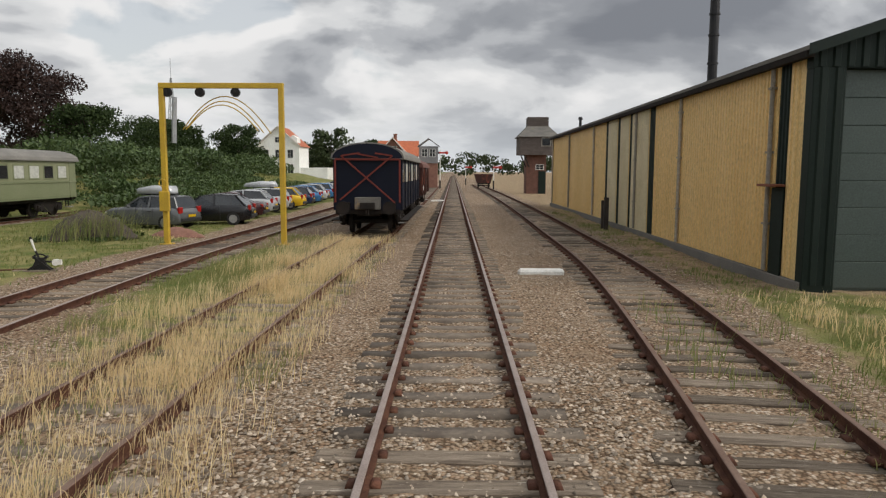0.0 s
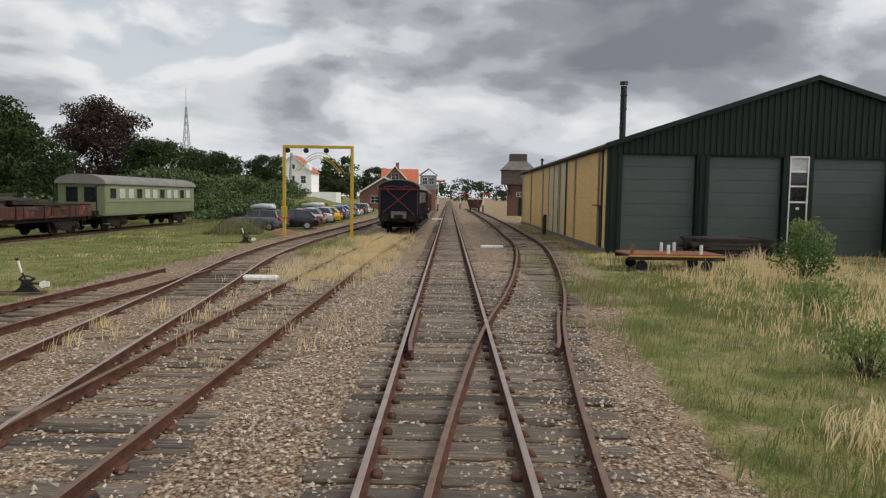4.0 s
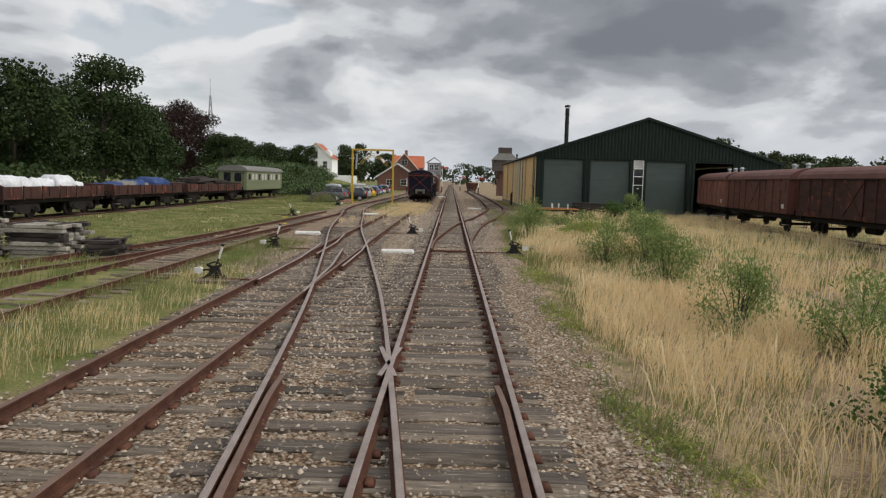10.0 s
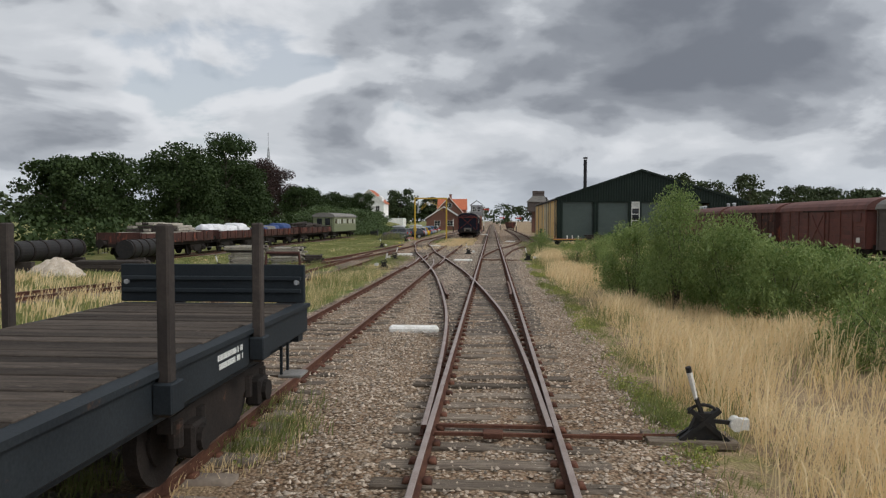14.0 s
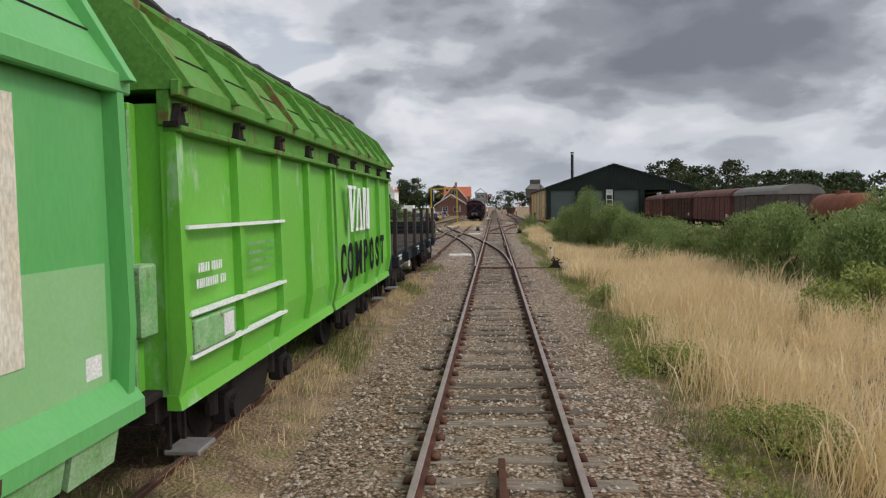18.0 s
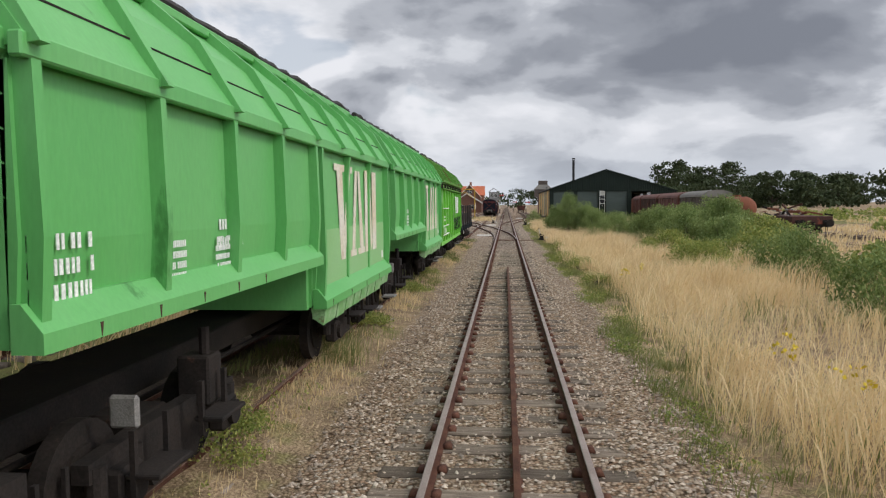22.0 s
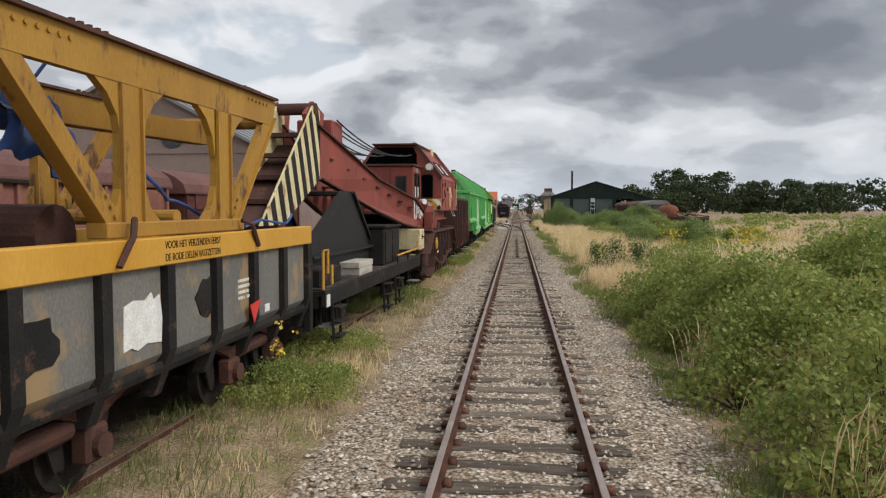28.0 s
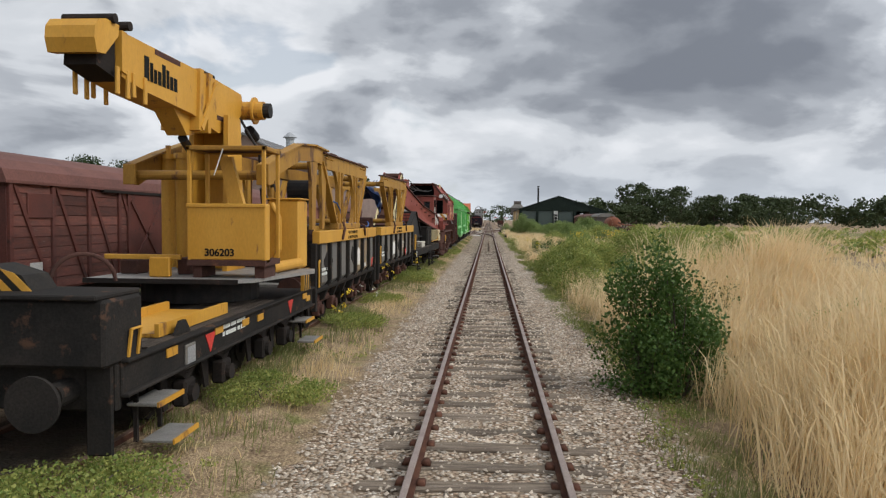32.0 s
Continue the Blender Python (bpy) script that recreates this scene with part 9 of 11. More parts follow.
    for w, t in ((0.17, 0.32), (0.11, 0.26), (0.11, 0.19), (0.13, 0.19), (0.13, 0.31), (0.11, 0.26), (0.13, 0.19), (0.13, 0.19)):
        part("maker_mark", Shape().box(bx1, bx1 + 0.005, y, y + w * 0.8, 3.18, 3.18 + t), "black_lettering", boom, "dark block of the maker's mark")
        y += w * 0.8 + 0.025
    for pts in ([(0.9, 1.3, 1.6), (0.5, 1.9, 1.9), (0.3, 2.6, 1.6), (0.1, 3.2, 1.3)], [(0.9, 1.9, 1.6), (0.6, 2.4, 2.0), (0.3, 3.2, 2.0)], [(0.2, 1.6, 3.2), (0.5, 1.8, 2.6), (0.4, 2.2, 2.1)]):
        part("hydraulic_hose", Shape().tube(pts, 0.025, 8), "cable", up)


yellow_crane()


# ---------------------------------------------------------------- vans, coaches and flats
def arched(half, z, rise, n=10):
    return [(half * math.cos(math.pi * i / n), z + rise * math.sin(math.pi * i / n)) for i in range(n + 1)]


def van(y0, y1, line, label, body="red_brown", roof="red_roof", planks=True, group="wagons", half=1.38, top=3.05, rise=0.62, vents=0, windows=0, name="covered_van"):
    root, h = wagon_root(name, label, y0, y1, group, line)
    b = part("body", Shape().box(-half, half, -h, h, 1.05, top), body, root)
    part("roof", Shape().prism(arched(half + 0.1, top, rise) + [(-half - 0.1, top - 0.05), (half + 0.1, top - 0.05)], "y", -h - 0.12, h + 0.12), roof, root)
    for s in (-1, 1):
        x = s * half
        n = max(4, round(2 * h / 1.25))
        for i in range(n + 1):
            y = -h + 0.06 + (2 * h - 0.12) * i / n
            part("side_post", Shape().box(x, x + s * 0.07, y - 0.05, y + 0.05, 1.05, top, 0.01), body, b)
        if planks == "bays" and s > 0:
            for k in range(n):
                ya, yb = [-h + 0.06 + (2 * h - 0.12) * (k + e) / n for e in (0, 1)]
                for i in range(10):
                    z = 1.08 + i * (top - 1.1) / 10
                    part("side_plank", Shape().box(x, x + 0.025, ya + 0.055, yb - 0.055, z + 0.006, z + (top - 1.1) / 10 - 0.008, 0.006), "van_plank", b)
                part("bay_brace", Shape().beam((x + 0.045, ya + 0.1, top - 0.05), (x + 0.045, yb - 0.1, 1.1), 0.03, 0.08), body, b)
        elif planks:
            for i in range(9):
                z = 1.08 + i * (top - 1.1) / 9
                part("side_plank", Shape().box(x, x + s * 0.022, -h + 0.02, h - 0.02, z, z + (top - 1.1) / 9 - 0.02, 0.005), body, b)
        d = part("sliding_door", Shape().box(x + s * 0.03, x + s * 0.08, -0.85, 0.85, 1.1, top - 0.1, 0.01), body, b)
        part("door_brace", Shape().beam((x + s * 0.1, -0.75, 1.25), (x + s * 0.1, 0.75, top - 0.25), 0.03, 0.09).beam((x + s * 0.1, 0.75, 1.25), (x + s * 0.1, -0.75, top - 0.25), 0.03, 0.09), body, d)
        part("door_rail", Shape().box(x + s * 0.05, x + s * 0.11, -1.9, 1.9, top - 0.1, top - 0.04), "underframe", b)
        part("label", Shape().box(x + s * 0.075, x + s * 0.082, -h + 0.5, -h + 0.85, 1.35, 1.6), "white_paint", b)
        for i in range(windows):
            y = -h + 1.2 + i * 1.5
            part("window", Shape().box(x + s * 0.02, x + s * 0.05, y, y + 0.8, 2.1, 2.75, 0.02), "window_dark", b)
        for y in (-h + 0.9, h - 0.9):
            part("louvre", Shape().box(x + s * 0.02, x + s * 0.06, y - 0.4, y + 0.4, 2.4, 2.85, 0.01), body, b)
    for e in (-1, 1):
        for x in (-0.7, 0.0, 0.7):
            part("end_post", Shape().box(x - 0.06, x + 0.06, e * h, e * (h + 0.08), 1.05, top + 0.2, 0.01), body, b)
    for i in range(vents):
        part("roof_vent", Shape().cyl((0.0, -h + 1.2 + i * 2.0, top + rise - 0.05), (0.0, -h + 1.2 + i * 2.0, top + rise + 0.2), 0.12, 10).cyl((0.0, -h + 1.2 + i * 2.0, top + rise + 0.2), (0.0, -h + 1.2 + i * 2.0, top + rise + 0.3), 0.2, 10, 0.08), "galvanised", root)
    frame_and_gear(root, h, h - 1.6, "underframe", two_axle=True)
    return root


LOC = "vans behind the parked wagons"
van(-168.5, -158.8, "second_siding", "brown boarded covered van with sliding doors", planks="bays", group=LOC)
van(-157.8, -148.2, "second_siding", "brown boarded covered van with a faded roof", planks="bays", group=LOC)
p1 = van(-147.0, -134.5, "second_siding", "dull red post van with pale lettering blocks", "rust_pink", "red_roof", False, LOC, top=2.95)
bars(p1, "lettering", "pale_lettering", 1.40, -2.4, 2.45, 1, 1.9, 0.36, 0.1, random.Random(5), 0.012)
p2 = van(-133.6, -124.5, "second_siding", "dull red covered van with louvres", "red_brown", "red_roof", True, LOC, top=2.85)
ROW = "vans on the shed track"
van(-4.2, 6.0, "shed_road", "short red van with roof vents", "rust_pink", "red_roof", True, ROW, vents=3)
van(-16.2, -5.2, "shed_road", "red-brown boarded covered van", group=ROW, vents=2)
van(-28.0, -17.2, "shed_road", "dark red-brown boarded covered van", "gondola", "red_roof", group=ROW)
van(-39.6, -29.0, "shed_road", "red-brown covered van with a brown roof", group=ROW)
van(-49.0, -40.6, "shed_road", "faded van with a pale roof", "tower_board", "roof_grey", group=ROW)


def tank_wagon(y0, y1, line, label):
    root, h = wagon_root("tank_wagon", label, y0, y1, "vans on the shed track", line)
    part("barrel", Shape().rings([[(0.82 * r * math.cos(a), y, 1.95 + 0.82 * r * math.sin(a)) for a in [2 * math.pi * i / 28 for i in range(28)]] for y, r in ((-h + 0.35, 0.3), (-h + 0.42, 0.8), (-h + 0.6, 1.12), (-h + 0.85, 1.2), (h - 0.85, 1.2), (h - 0.6, 1.12), (h - 0.42, 0.8), (h - 0.35, 0.3))]), "rust_orange", root, smooth=True)
    part("dome", Shape().cyl((0, 0, 2.85), (0, 0, 3.1), 0.35, 16), "rust_orange", root)
    for y in (-h + 1.3, 0, h - 1.3):
        part("saddle", Shape().box(-1.1, 1.1, y - 0.1, y + 0.1, 0.95, 1.5), "underframe", root)
    frame_and_gear(root, h, h - 1.5, "underframe", two_axle=True)


tank_wagon(-57.4, -51.6, "shed_road", "rust-orange tank wagon among bushes")


def scrap_wagon(y0, y1):
    root, h = wagon_root("scrap_wagon", "low rusty wagon heaped with scrap iron", y0, y1, "vans on the shed track", "shed_road")
    part("tub", Shape().box(-1.3, 1.3, -h, h, 0.95, 1.5, 0.02), "gondola", root)
    r = random.Random(12)
    for i in range(26):
        a = (r.uniform(-1.1, 1.1), r.uniform(-h + 0.3, h - 0.3), 1.5 + r.uniform(0, 0.5))
        d = Vector((r.uniform(-1, 1), r.uniform(-1, 1), r.uniform(-0.25, 0.4))).normalized() * r.uniform(0.5, 1.4)
        part("scrap_bar", Shape().beam(a, tuple(Vector(a) + d), r.uniform(0.06, 0.2), r.uniform(0.04, 0.16)), r.choice(["crane_rust", "rust_orange", "underframe", "steel_step"]), root)
    frame_and_gear(root, h, h - 1.3, "underframe", two_axle=True)


scrap_wagon(-69.5, -61.5)


def dark_coach(y0, y1):
    root, h = wagon_root("passenger_coach", "dark blue goods coach with red lining on its end", y0, y1, "wagons on the siding", "wagon_siding", "railway coach")
    half, top = 1.28, 2.95
    b = part("body", Shape().box(-half, half, -h, h, 0.95, top), "blue_black", root)
    part("roof", Shape().prism(arched(half + 0.12, top, 0.58, 12) + [(-half - 0.12, top - 0.06), (half + 0.12, top - 0.06)], "y", -h - 0.12, h + 0.15), "roof_grey", root)
    part("roof_end", Shape().prism(arched(half + 0.06, top - 0.02, 0.55, 12), "y", -h - 0.14, -h - 0.02), "blue_black", root)
    e = -h - 0.12
    for x in (-half + 0.05, half - 0.05):
        part("red_edge", Shape().box(x - 0.03, x + 0.03, e - 0.01, e + 0.03, 1.25, 2.85), "red_line", b, "red lining")
    part("red_edge", Shape().box(-half + 0.05, half - 0.05, e - 0.01, e + 0.03, 2.85, 2.92), "red_line", b, "red lining")
    for a, c in (((-1.0, 3.02), (1.05, 1.25)), ((0.95, 3.02), (-1.05, 1.35)), ((-1.0, 3.02), (-0.3, 3.12)), ((0.95, 3.02), (0.3, 3.12)), ((-0.4, 3.1), (0.4, 2.95))):
        part("red_bar", Shape().beam((a[0], e - 0.03, a[1]), (c[0], e - 0.03, c[1]), 0.04, 0.055), "red_line", b, "red diagonal bar")
    g = part("gangway", Shape().box(-0.5, 0.5, -h - 0.12, -h, 0.98, 1.45, 0.02), "grey_wagon", b)
    part("gangway_box", Shape().box(-0.28, 0.28, -h - 0.3, -h - 0.12, 1.0, 1.25, 0.02), "underframe", g)
    for s in (-1, 1):
        n = 7
        for i in range(n + 1):
            y = -h + 0.05 + (2 * h - 0.1) * i / n
            part("side_pillar", Shape().box(s * half, s * (half + 0.05), y - 0.05, y + 0.05, 0.95, top, 0.01), "blue_black", b)
        for i in range(n):
            y = -h + 0.25 + (2 * h - 0.1) * i / n
            part("side_window", Shape().box(s * half, s * (half + 0.03), y, y + 1.1, 2.0, 2.75, 0.02), "window_pale" if i % 2 else "window_dark", b)
        part("step_board", Shape().box(s * 1.2, s * 1.5, -h + 0.4, h - 0.4, 0.5, 0.55), "underframe", b)
    frame_and_gear(root, h, h - 2.0, "underframe", top=0.98)


dark_coach(19.6, 31.8)
van(33.2, 43.0, "wagon_siding", "red-brown covered van behind the dark coach", "gondola", "red_roof", True, "wagons on the siding", top=2.7)


def old_coach(y0, y1):
    root, h = wagon_root("passenger_coach", "old sage green and cream passenger coach with faded roof", y0, y1, "wagons by the trees", "far_left", "railway coach")
    half, top = 1.42, 2.95
    b = part("body", Shape().box(-half, half, -h, h, 0.95, top), "coach_green", root)
    part("roof", Shape().prism(arched(half + 0.14, top, 0.55, 12) + [(-half - 0.14, top - 0.06), (half + 0.14, top - 0.06)], "y", -h - 0.15, h + 0.15), "roof_grey", root)
    for s in (-1, 1):
        part("waist_panel", Shape().box(s * half, s * (half + 0.02), -h + 0.1, h - 0.1, 1.05, 1.75, 0.005), "coach_green", b)
        part("upper_panel", Shape().box(s * half, s * (half + 0.015), -h + 0.1, h - 0.1, 1.85, 2.88, 0.005), "coach_cream", b)
        part("waist_rail", Shape().box(s * half, s * (half + 0.045), -h, h, 1.76, 1.84, 0.01), "coach_green", b)
        for i in range(11):
            y = -h + 0.6 + i * (2 * h - 1.2) / 11
            w = part("window", Shape().box(s * half, s * (half + 0.04), y, y + 0.9, 1.95, 2.7, 0.03), "coach_green", b)
            part("pane", Shape().box(s * (half + 0.02), s * (half + 0.05), y + 0.07, y + 0.83, 2.02, 2.63, 0.01), "window_pale" if (i * 7) % 3 else "window_dark", w)
        for y in (-h + 0.25, h - 0.5):
            part("door", Shape().box(s * half, s * (half + 0.035), y - 0.2, y + 0.35, 0.98, 2.85, 0.01), "coach_green", b)
    part("end_window", Shape().box(-0.9, -0.2, -h - 0.03, -h, 1.8, 2.7).box(0.2, 0.9, -h - 0.03, -h, 1.8, 2.7), "window_dark", b)
    part("end_platform", Shape().box(-1.3, 1.3, -h - 0.7, -h, 0.9, 1.0).box(-1.3, -1.24, -h - 0.7, -h - 0.64, 1.0, 2.8).box(1.24, 1.3, -h - 0.7, -h - 0.64, 1.0, 2.8), "underframe", b)
    frame_and_gear(root, h, h - 2.2, "underframe", top=0.98)


old_coach(16.6, 31.6)


def low_flat(y0, y1, load, seed):
    label = {"timber": "rusty low-sided wagon stacked with dark timber", "tarps": "rusty low-sided wagon under blue tarpaulins", "bags": "rusty low-sided wagon loaded with white plastic bags", "boards": "rusty low-sided wagon stacked with grey boards"}[load]
    root, h = wagon_root("low_wagon", label, y0, y1, "wagons by the trees", "far_left")
    half = 1.36
    part("floor", Shape().box(-half, half, -h, h, 1.0, 1.1), "gondola", root)
    for s in (-1, 1):
        n = 6
        for i in range(n):
            a = -h + 2 * h * i / n
            d = part("drop_side", Shape().box(s * (half - 0.05), s * half, a + 0.05, a + 2 * h / n - 0.05, 1.1, 1.62, 0.01), "gondola", root)
            part("side_rib", Shape().box(s * half, s * (half + 0.04), a + 0.6, a + 0.68, 1.1, 1.6), "gondola", d)
            part("stanchion", Shape().box(s * half, s * (half + 0.07), a - 0.05, a + 0.05, 0.95, 1.66, 0.01), "gondola", root)
    for e in (-1, 1):
        part("end_board", Shape().box(-half + 0.05, half - 0.05, e * (h - 0.05), e * h, 1.1, 1.7, 0.01), "gondola", root)
    frame_and_gear(root, h, h - 2.2, "underframe")
    r = random.Random(seed)
    at = root.matrix_basis.translation
    name, lab = {"timber": ("timber_stack", "stack of dark old timbers"), "tarps": ("tarpaulin", "crumpled blue and grey tarpaulins over a load"), "bags": ("plastic_bag", "heap of white plastic bags"), "boards": ("board_stack", "stack of weathered grey boards")}[load]
    if load in ("timber", "boards"):
        st = thing(name, lab + " on a low wagon", "timber", (at.x, at.y, 1.1))
        layers = 6 if load == "boards" else 5
        for lv in range(layers):
            reach = (h - 0.4) * (1 - 0.13 * lv) + r.uniform(-0.5, 0.3)
            for k in range(5):
                x = (-0.9 + 0.45 * k) * (1 - 0.03 * lv)
                y = -reach + r.uniform(-0.2, 0.4)
                while y < reach - 1.5:
                    L = r.uniform(2.2, 4.2)
                    wild = 4.0 if load == "timber" and lv > 1 else 1.0
                    m = Matrix.Translation((x + r.uniform(-0.06, 0.06), y, 0.02 + lv * 0.20)) @ Euler((radians(r.uniform(-1, 1) * wild), 0, radians(r.uniform(-2.5, 2.5) * wild))).to_matrix().to_4x4()
                    part("timber" if load == "timber" else "board", Shape().box(-0.19, 0.19, 0, min(L, reach - y), 0, 0.16, 0.012, 0, m), "dark_timber" if load == "timber" or r.random() < 0.35 else "old_board", st)
                    y += L + r.uniform(0.0, 0.5)
    else:
        for k in range(9 if load == "tarps" else 16):
            cy = -h + 1.0 + (2 * h - 2) * k / (8 if load == "tarps" else 15) + r.uniform(-0.3, 0.3)
            big = load == "tarps"
            ob = Shape()
            rows = []
            ph = r.uniform(0, 6)
            scale = r.uniform(0.6, 1.15)
            for i in range(9):
                v = i / 8
                rr = math.sin(math.pi * v) ** 0.6
                rows.append([(scale * (1.0 if big else 0.7) * rr * math.cos(a) * (1 + 0.12 * math.sin(3 * a + ph)), scale * (1.0 if big else 0.6) * rr * math.sin(a) * (1 + 0.15 * math.sin(5 * a + ph)), scale * (0.95 if big else 0.95) * (1 - math.cos(math.pi * v)) / 2 + (0.10 * math.sin(4 * a + 7 * v + ph) + 0.06 * math.sin(9 * a - 5 * v + 2 * ph)) * rr) for a in [2 * math.pi * j / 18 for j in range(18)]])
            ob.rings(rows)
            solid(name, ob, r.choice(["tarp_blue", "tarp_blue", "roof_grey"]) if big else "tarp_white", lab, "tarpaulin" if big else "bag", (at.x + r.uniform(-0.6, 0.6), at.y + cy, 1.12), r.uniform(0, 180), lab, smooth=True)


low_flat(0.6, 15.2, "timber", 1)
low_flat(-11.7, -0.6, "tarps", 2)
low_flat(-22.7, -12.9, "bags", 3)
low_flat(-34.9, -23.9, "boards", 4)


def boiler(x, y0, y1, label):
    """A ribbed black boiler barrel on timber bearers."""
    root = thing("boiler_barrel", label, "boiler", (x, (y0 + y1) / 2, float(ground_z(x, y0))))
    h, r = (y1 - y0) / 2, 0.52
    part("barrel", Shape().cyl((0, -h, 1.05), (0, h, 1.05), r, 22), "black_iron", root)
    for i in range(6):
        y = -h + 0.2 + (2 * h - 0.4) * i / 5
        part("band", Shape().cyl((0, y - 0.06, 1.05), (0, y + 0.06, 1.05), r + 0.035, 22), "underframe", root)
    for y in (-h + 0.7, h - 0.7):
        part("bearer", Shape().box(-0.8, 0.8, y - 0.14, y + 0.14, 0, 0.55, 0.02), "dark_timber", root)


boiler(-23.6, -43.0, -37.2, "black ribbed boiler barrel on timber bearers by the undergrowth")
boiler(-20.4, -38.0, -33.4, "shorter black boiler barrel on timber bearers before the wagons")
# ---------------------------------------------------------------- grass, weeds, bushes and trees
def blades(name, xy, height, width, material, label, lean=0.35, parent=None, seed_head=0.0):
    """Grass: a bent, tapered blade at each place, taller and shorter by patches; some stems end in a seed head."""
    n = len(xy)
    if n == 0:
        return None
    patch = 0.62 + 0.75 * ripple(xy[:, 0], xy[:, 1], 1.3, 0.7) * ripple(xy[:, 1], xy[:, 0], 0.45, 1.9) * 1.6
    h = height * rng.uniform(0.5, 1.15, n) * np.clip(patch, 0.55, 1.3)
    h = np.where((xy[:, 0] > 2) & (xy[:, 1] > -62), h * (0.62 + 0.2 * ripple(xy[:, 0], xy[:, 1], 0.6)), h)
    w = width * rng.uniform(0.6, 1.3, n)
    a, b = rng.uniform(0, 2 * np.pi, n), rng.normal(0.6, 1.3, n)
    bend = lean * h * rng.uniform(0.2, 1.3, n)
    base = np.stack([xy[:, 0], xy[:, 1], ground_z(xy[:, 0], xy[:, 1]) - 0.02], 1)
    side = np.stack([np.cos(a), np.sin(a), np.zeros(n)], 1) * (w / 2)[:, None]
    tilt = np.stack([np.cos(b) * bend, np.sin(b) * bend, np.zeros(n)], 1)
    up = np.stack([np.zeros(n), np.zeros(n), h], 1)
    if not seed_head:
        v = np.stack([base - side, base + side, base + up * 0.6 + tilt * 0.35 - side * 0.75, base + up * 0.6 + tilt * 0.35 + side * 0.75, base + up * 0.97 + tilt * 1.05], 1).reshape(-1, 3)
        i = np.arange(n)[:, None] * 5
        t = np.concatenate([i + [0, 1, 3], i + [0, 3, 2], i + [2, 3, 4]], 1).reshape(-1, 3)
        return soup(name, v, t, material, label, "grass", parent)
    head = np.where(rng.random(n) < seed_head, 2.0, 0.8)[:, None]
    v = np.stack([base - side * 0.8, base + side * 0.8, base + up * 0.80 + tilt * 0.6 - side * head, base + up * 0.80 + tilt * 0.6 + side * head, base + up * 0.97 + tilt * 1.1], 1).reshape(-1, 3)
    i = np.arange(n)[:, None] * 5
    t = np.concatenate([i + [0, 1, 3], i + [0, 3, 2], i + [2, 3, 4]], 1).reshape(-1, 3)
    return soup(name, v, t, material, label, "grass", parent)


def scatter(n, x0, x1, y0, y1, keep=None, clump=0.0):
    """Places in a rectangle, kept by a density function and gathered in tufts."""
    p = np.stack([rng.uniform(x0, x1, n), rng.uniform(y0, y1, n)], 1)
    if keep is not None:
        p = p[rng.random(len(p)) < keep(p[:, 0], p[:, 1])]
    if clump:
        k = max(1, len(p) // 14)
        c = p[rng.integers(0, len(p), k)]
        p = c[rng.integers(0, k, len(p))] + rng.normal(0, clump, (len(p), 2)) if len(p) else p
    return p


def ripple(x, y, s=0.35, ph=0.0):
    return 0.5 + 0.25 * np.sin(x * s * 1.7 + 1.3 * np.sin(y * s + ph)) + 0.25 * np.sin(y * s * 1.3 + 2.0 * np.sin(x * s * 0.8 + ph))


def off_rails(x, y):
    ok = np.ones(len(x), bool)
    for k in ("main", "loop", "crossover"):
        l = LINES[k]
        inside = (y > l[0, 1]) & (y < l[-1, 1])
        ok &= ~(inside & (np.abs(x - line_x(l, y)) < 1.35))
    return ok


def right_dry(x, y):
    edge = 2.75 + 0.3 * np.sin(y * 0.31) + 0.25 * np.sin(y * 0.83 + 1)
    edge = np.where(y > -30, edge + np.clip((y + 30) / 30, 0, 1) * 3.8, edge)
    return np.clip((x - edge) / 0.5, 0, 1) * (0.35 + 0.65 * (ripple(x, y) > 0.38))


def right_green(x, y):
    edge = 2.05 + 0.3 * np.sin(y * 0.31) + 0.2 * np.sin(y * 1.1)
    edge = np.where(y > -28, np.interp(y, LINES["loop"][:, 1], LINES["loop"][:, 0]) + 2.1, edge)
    return np.clip((x - edge) / 0.35, 0, 1) * np.clip((edge + 2.2 - x) / 0.8, 0, 1)


blades("dry_grass", scatter(165000, 2.6, 8.0, -172, -18, right_dry, 0.16), 0.80, 0.008, "dry_grass", "tall dry straw-coloured grass beside the track", 0.55, None, 0.5)
blades("dry_grass", scatter(60000, 7.5, 20, -176, 4, right_dry, 0.22), 0.85, 0.026, "dry_grass", "tall dry grass in the field beside the track", 0.5)
blades("dry_grass", scatter(22000, 20, 60, -190, 4, lambda x, y: (ripple(x, y, 0.16) > 0.42) * 1.0, 0.4), 0.7, 0.11, "dry_grass", "dry grass far out in the field")
blades("pale_grass", scatter(42000, 2.7, 8.0, -172, -148.5, lambda x, y: np.clip((x - 2.75 - 0.25 * np.sin(y * 0.5)) / 0.5, 0, 1), 0.14), 1.15, 0.007, "pale_grass", "very tall pale seeding grass on the bank", 0.5, None, 0.8)
blades("pale_grass", scatter(40000, 3.7, 9.5, -172, -151, lambda x, y: np.clip((x - 3.6) / 1.2, 0, 1), 0.16), 1.8, 0.009, "pale_grass", "shoulder-high pale grass further up the bank", 0.45, None, 0.8)
blades("pale_grass", scatter(12000, 5.5, 12, -143, -120, None, 0.16), 1.2, 0.014, "pale_grass", "tall pale grass behind the brambles", 0.5, None, 0.8)
blades("green_grass", scatter(75000, 1.9, 7.5, -172, 8, right_green, 0.12), 0.24, 0.012, "green_grass", "short green grass at the edge of the ballast", 0.6)
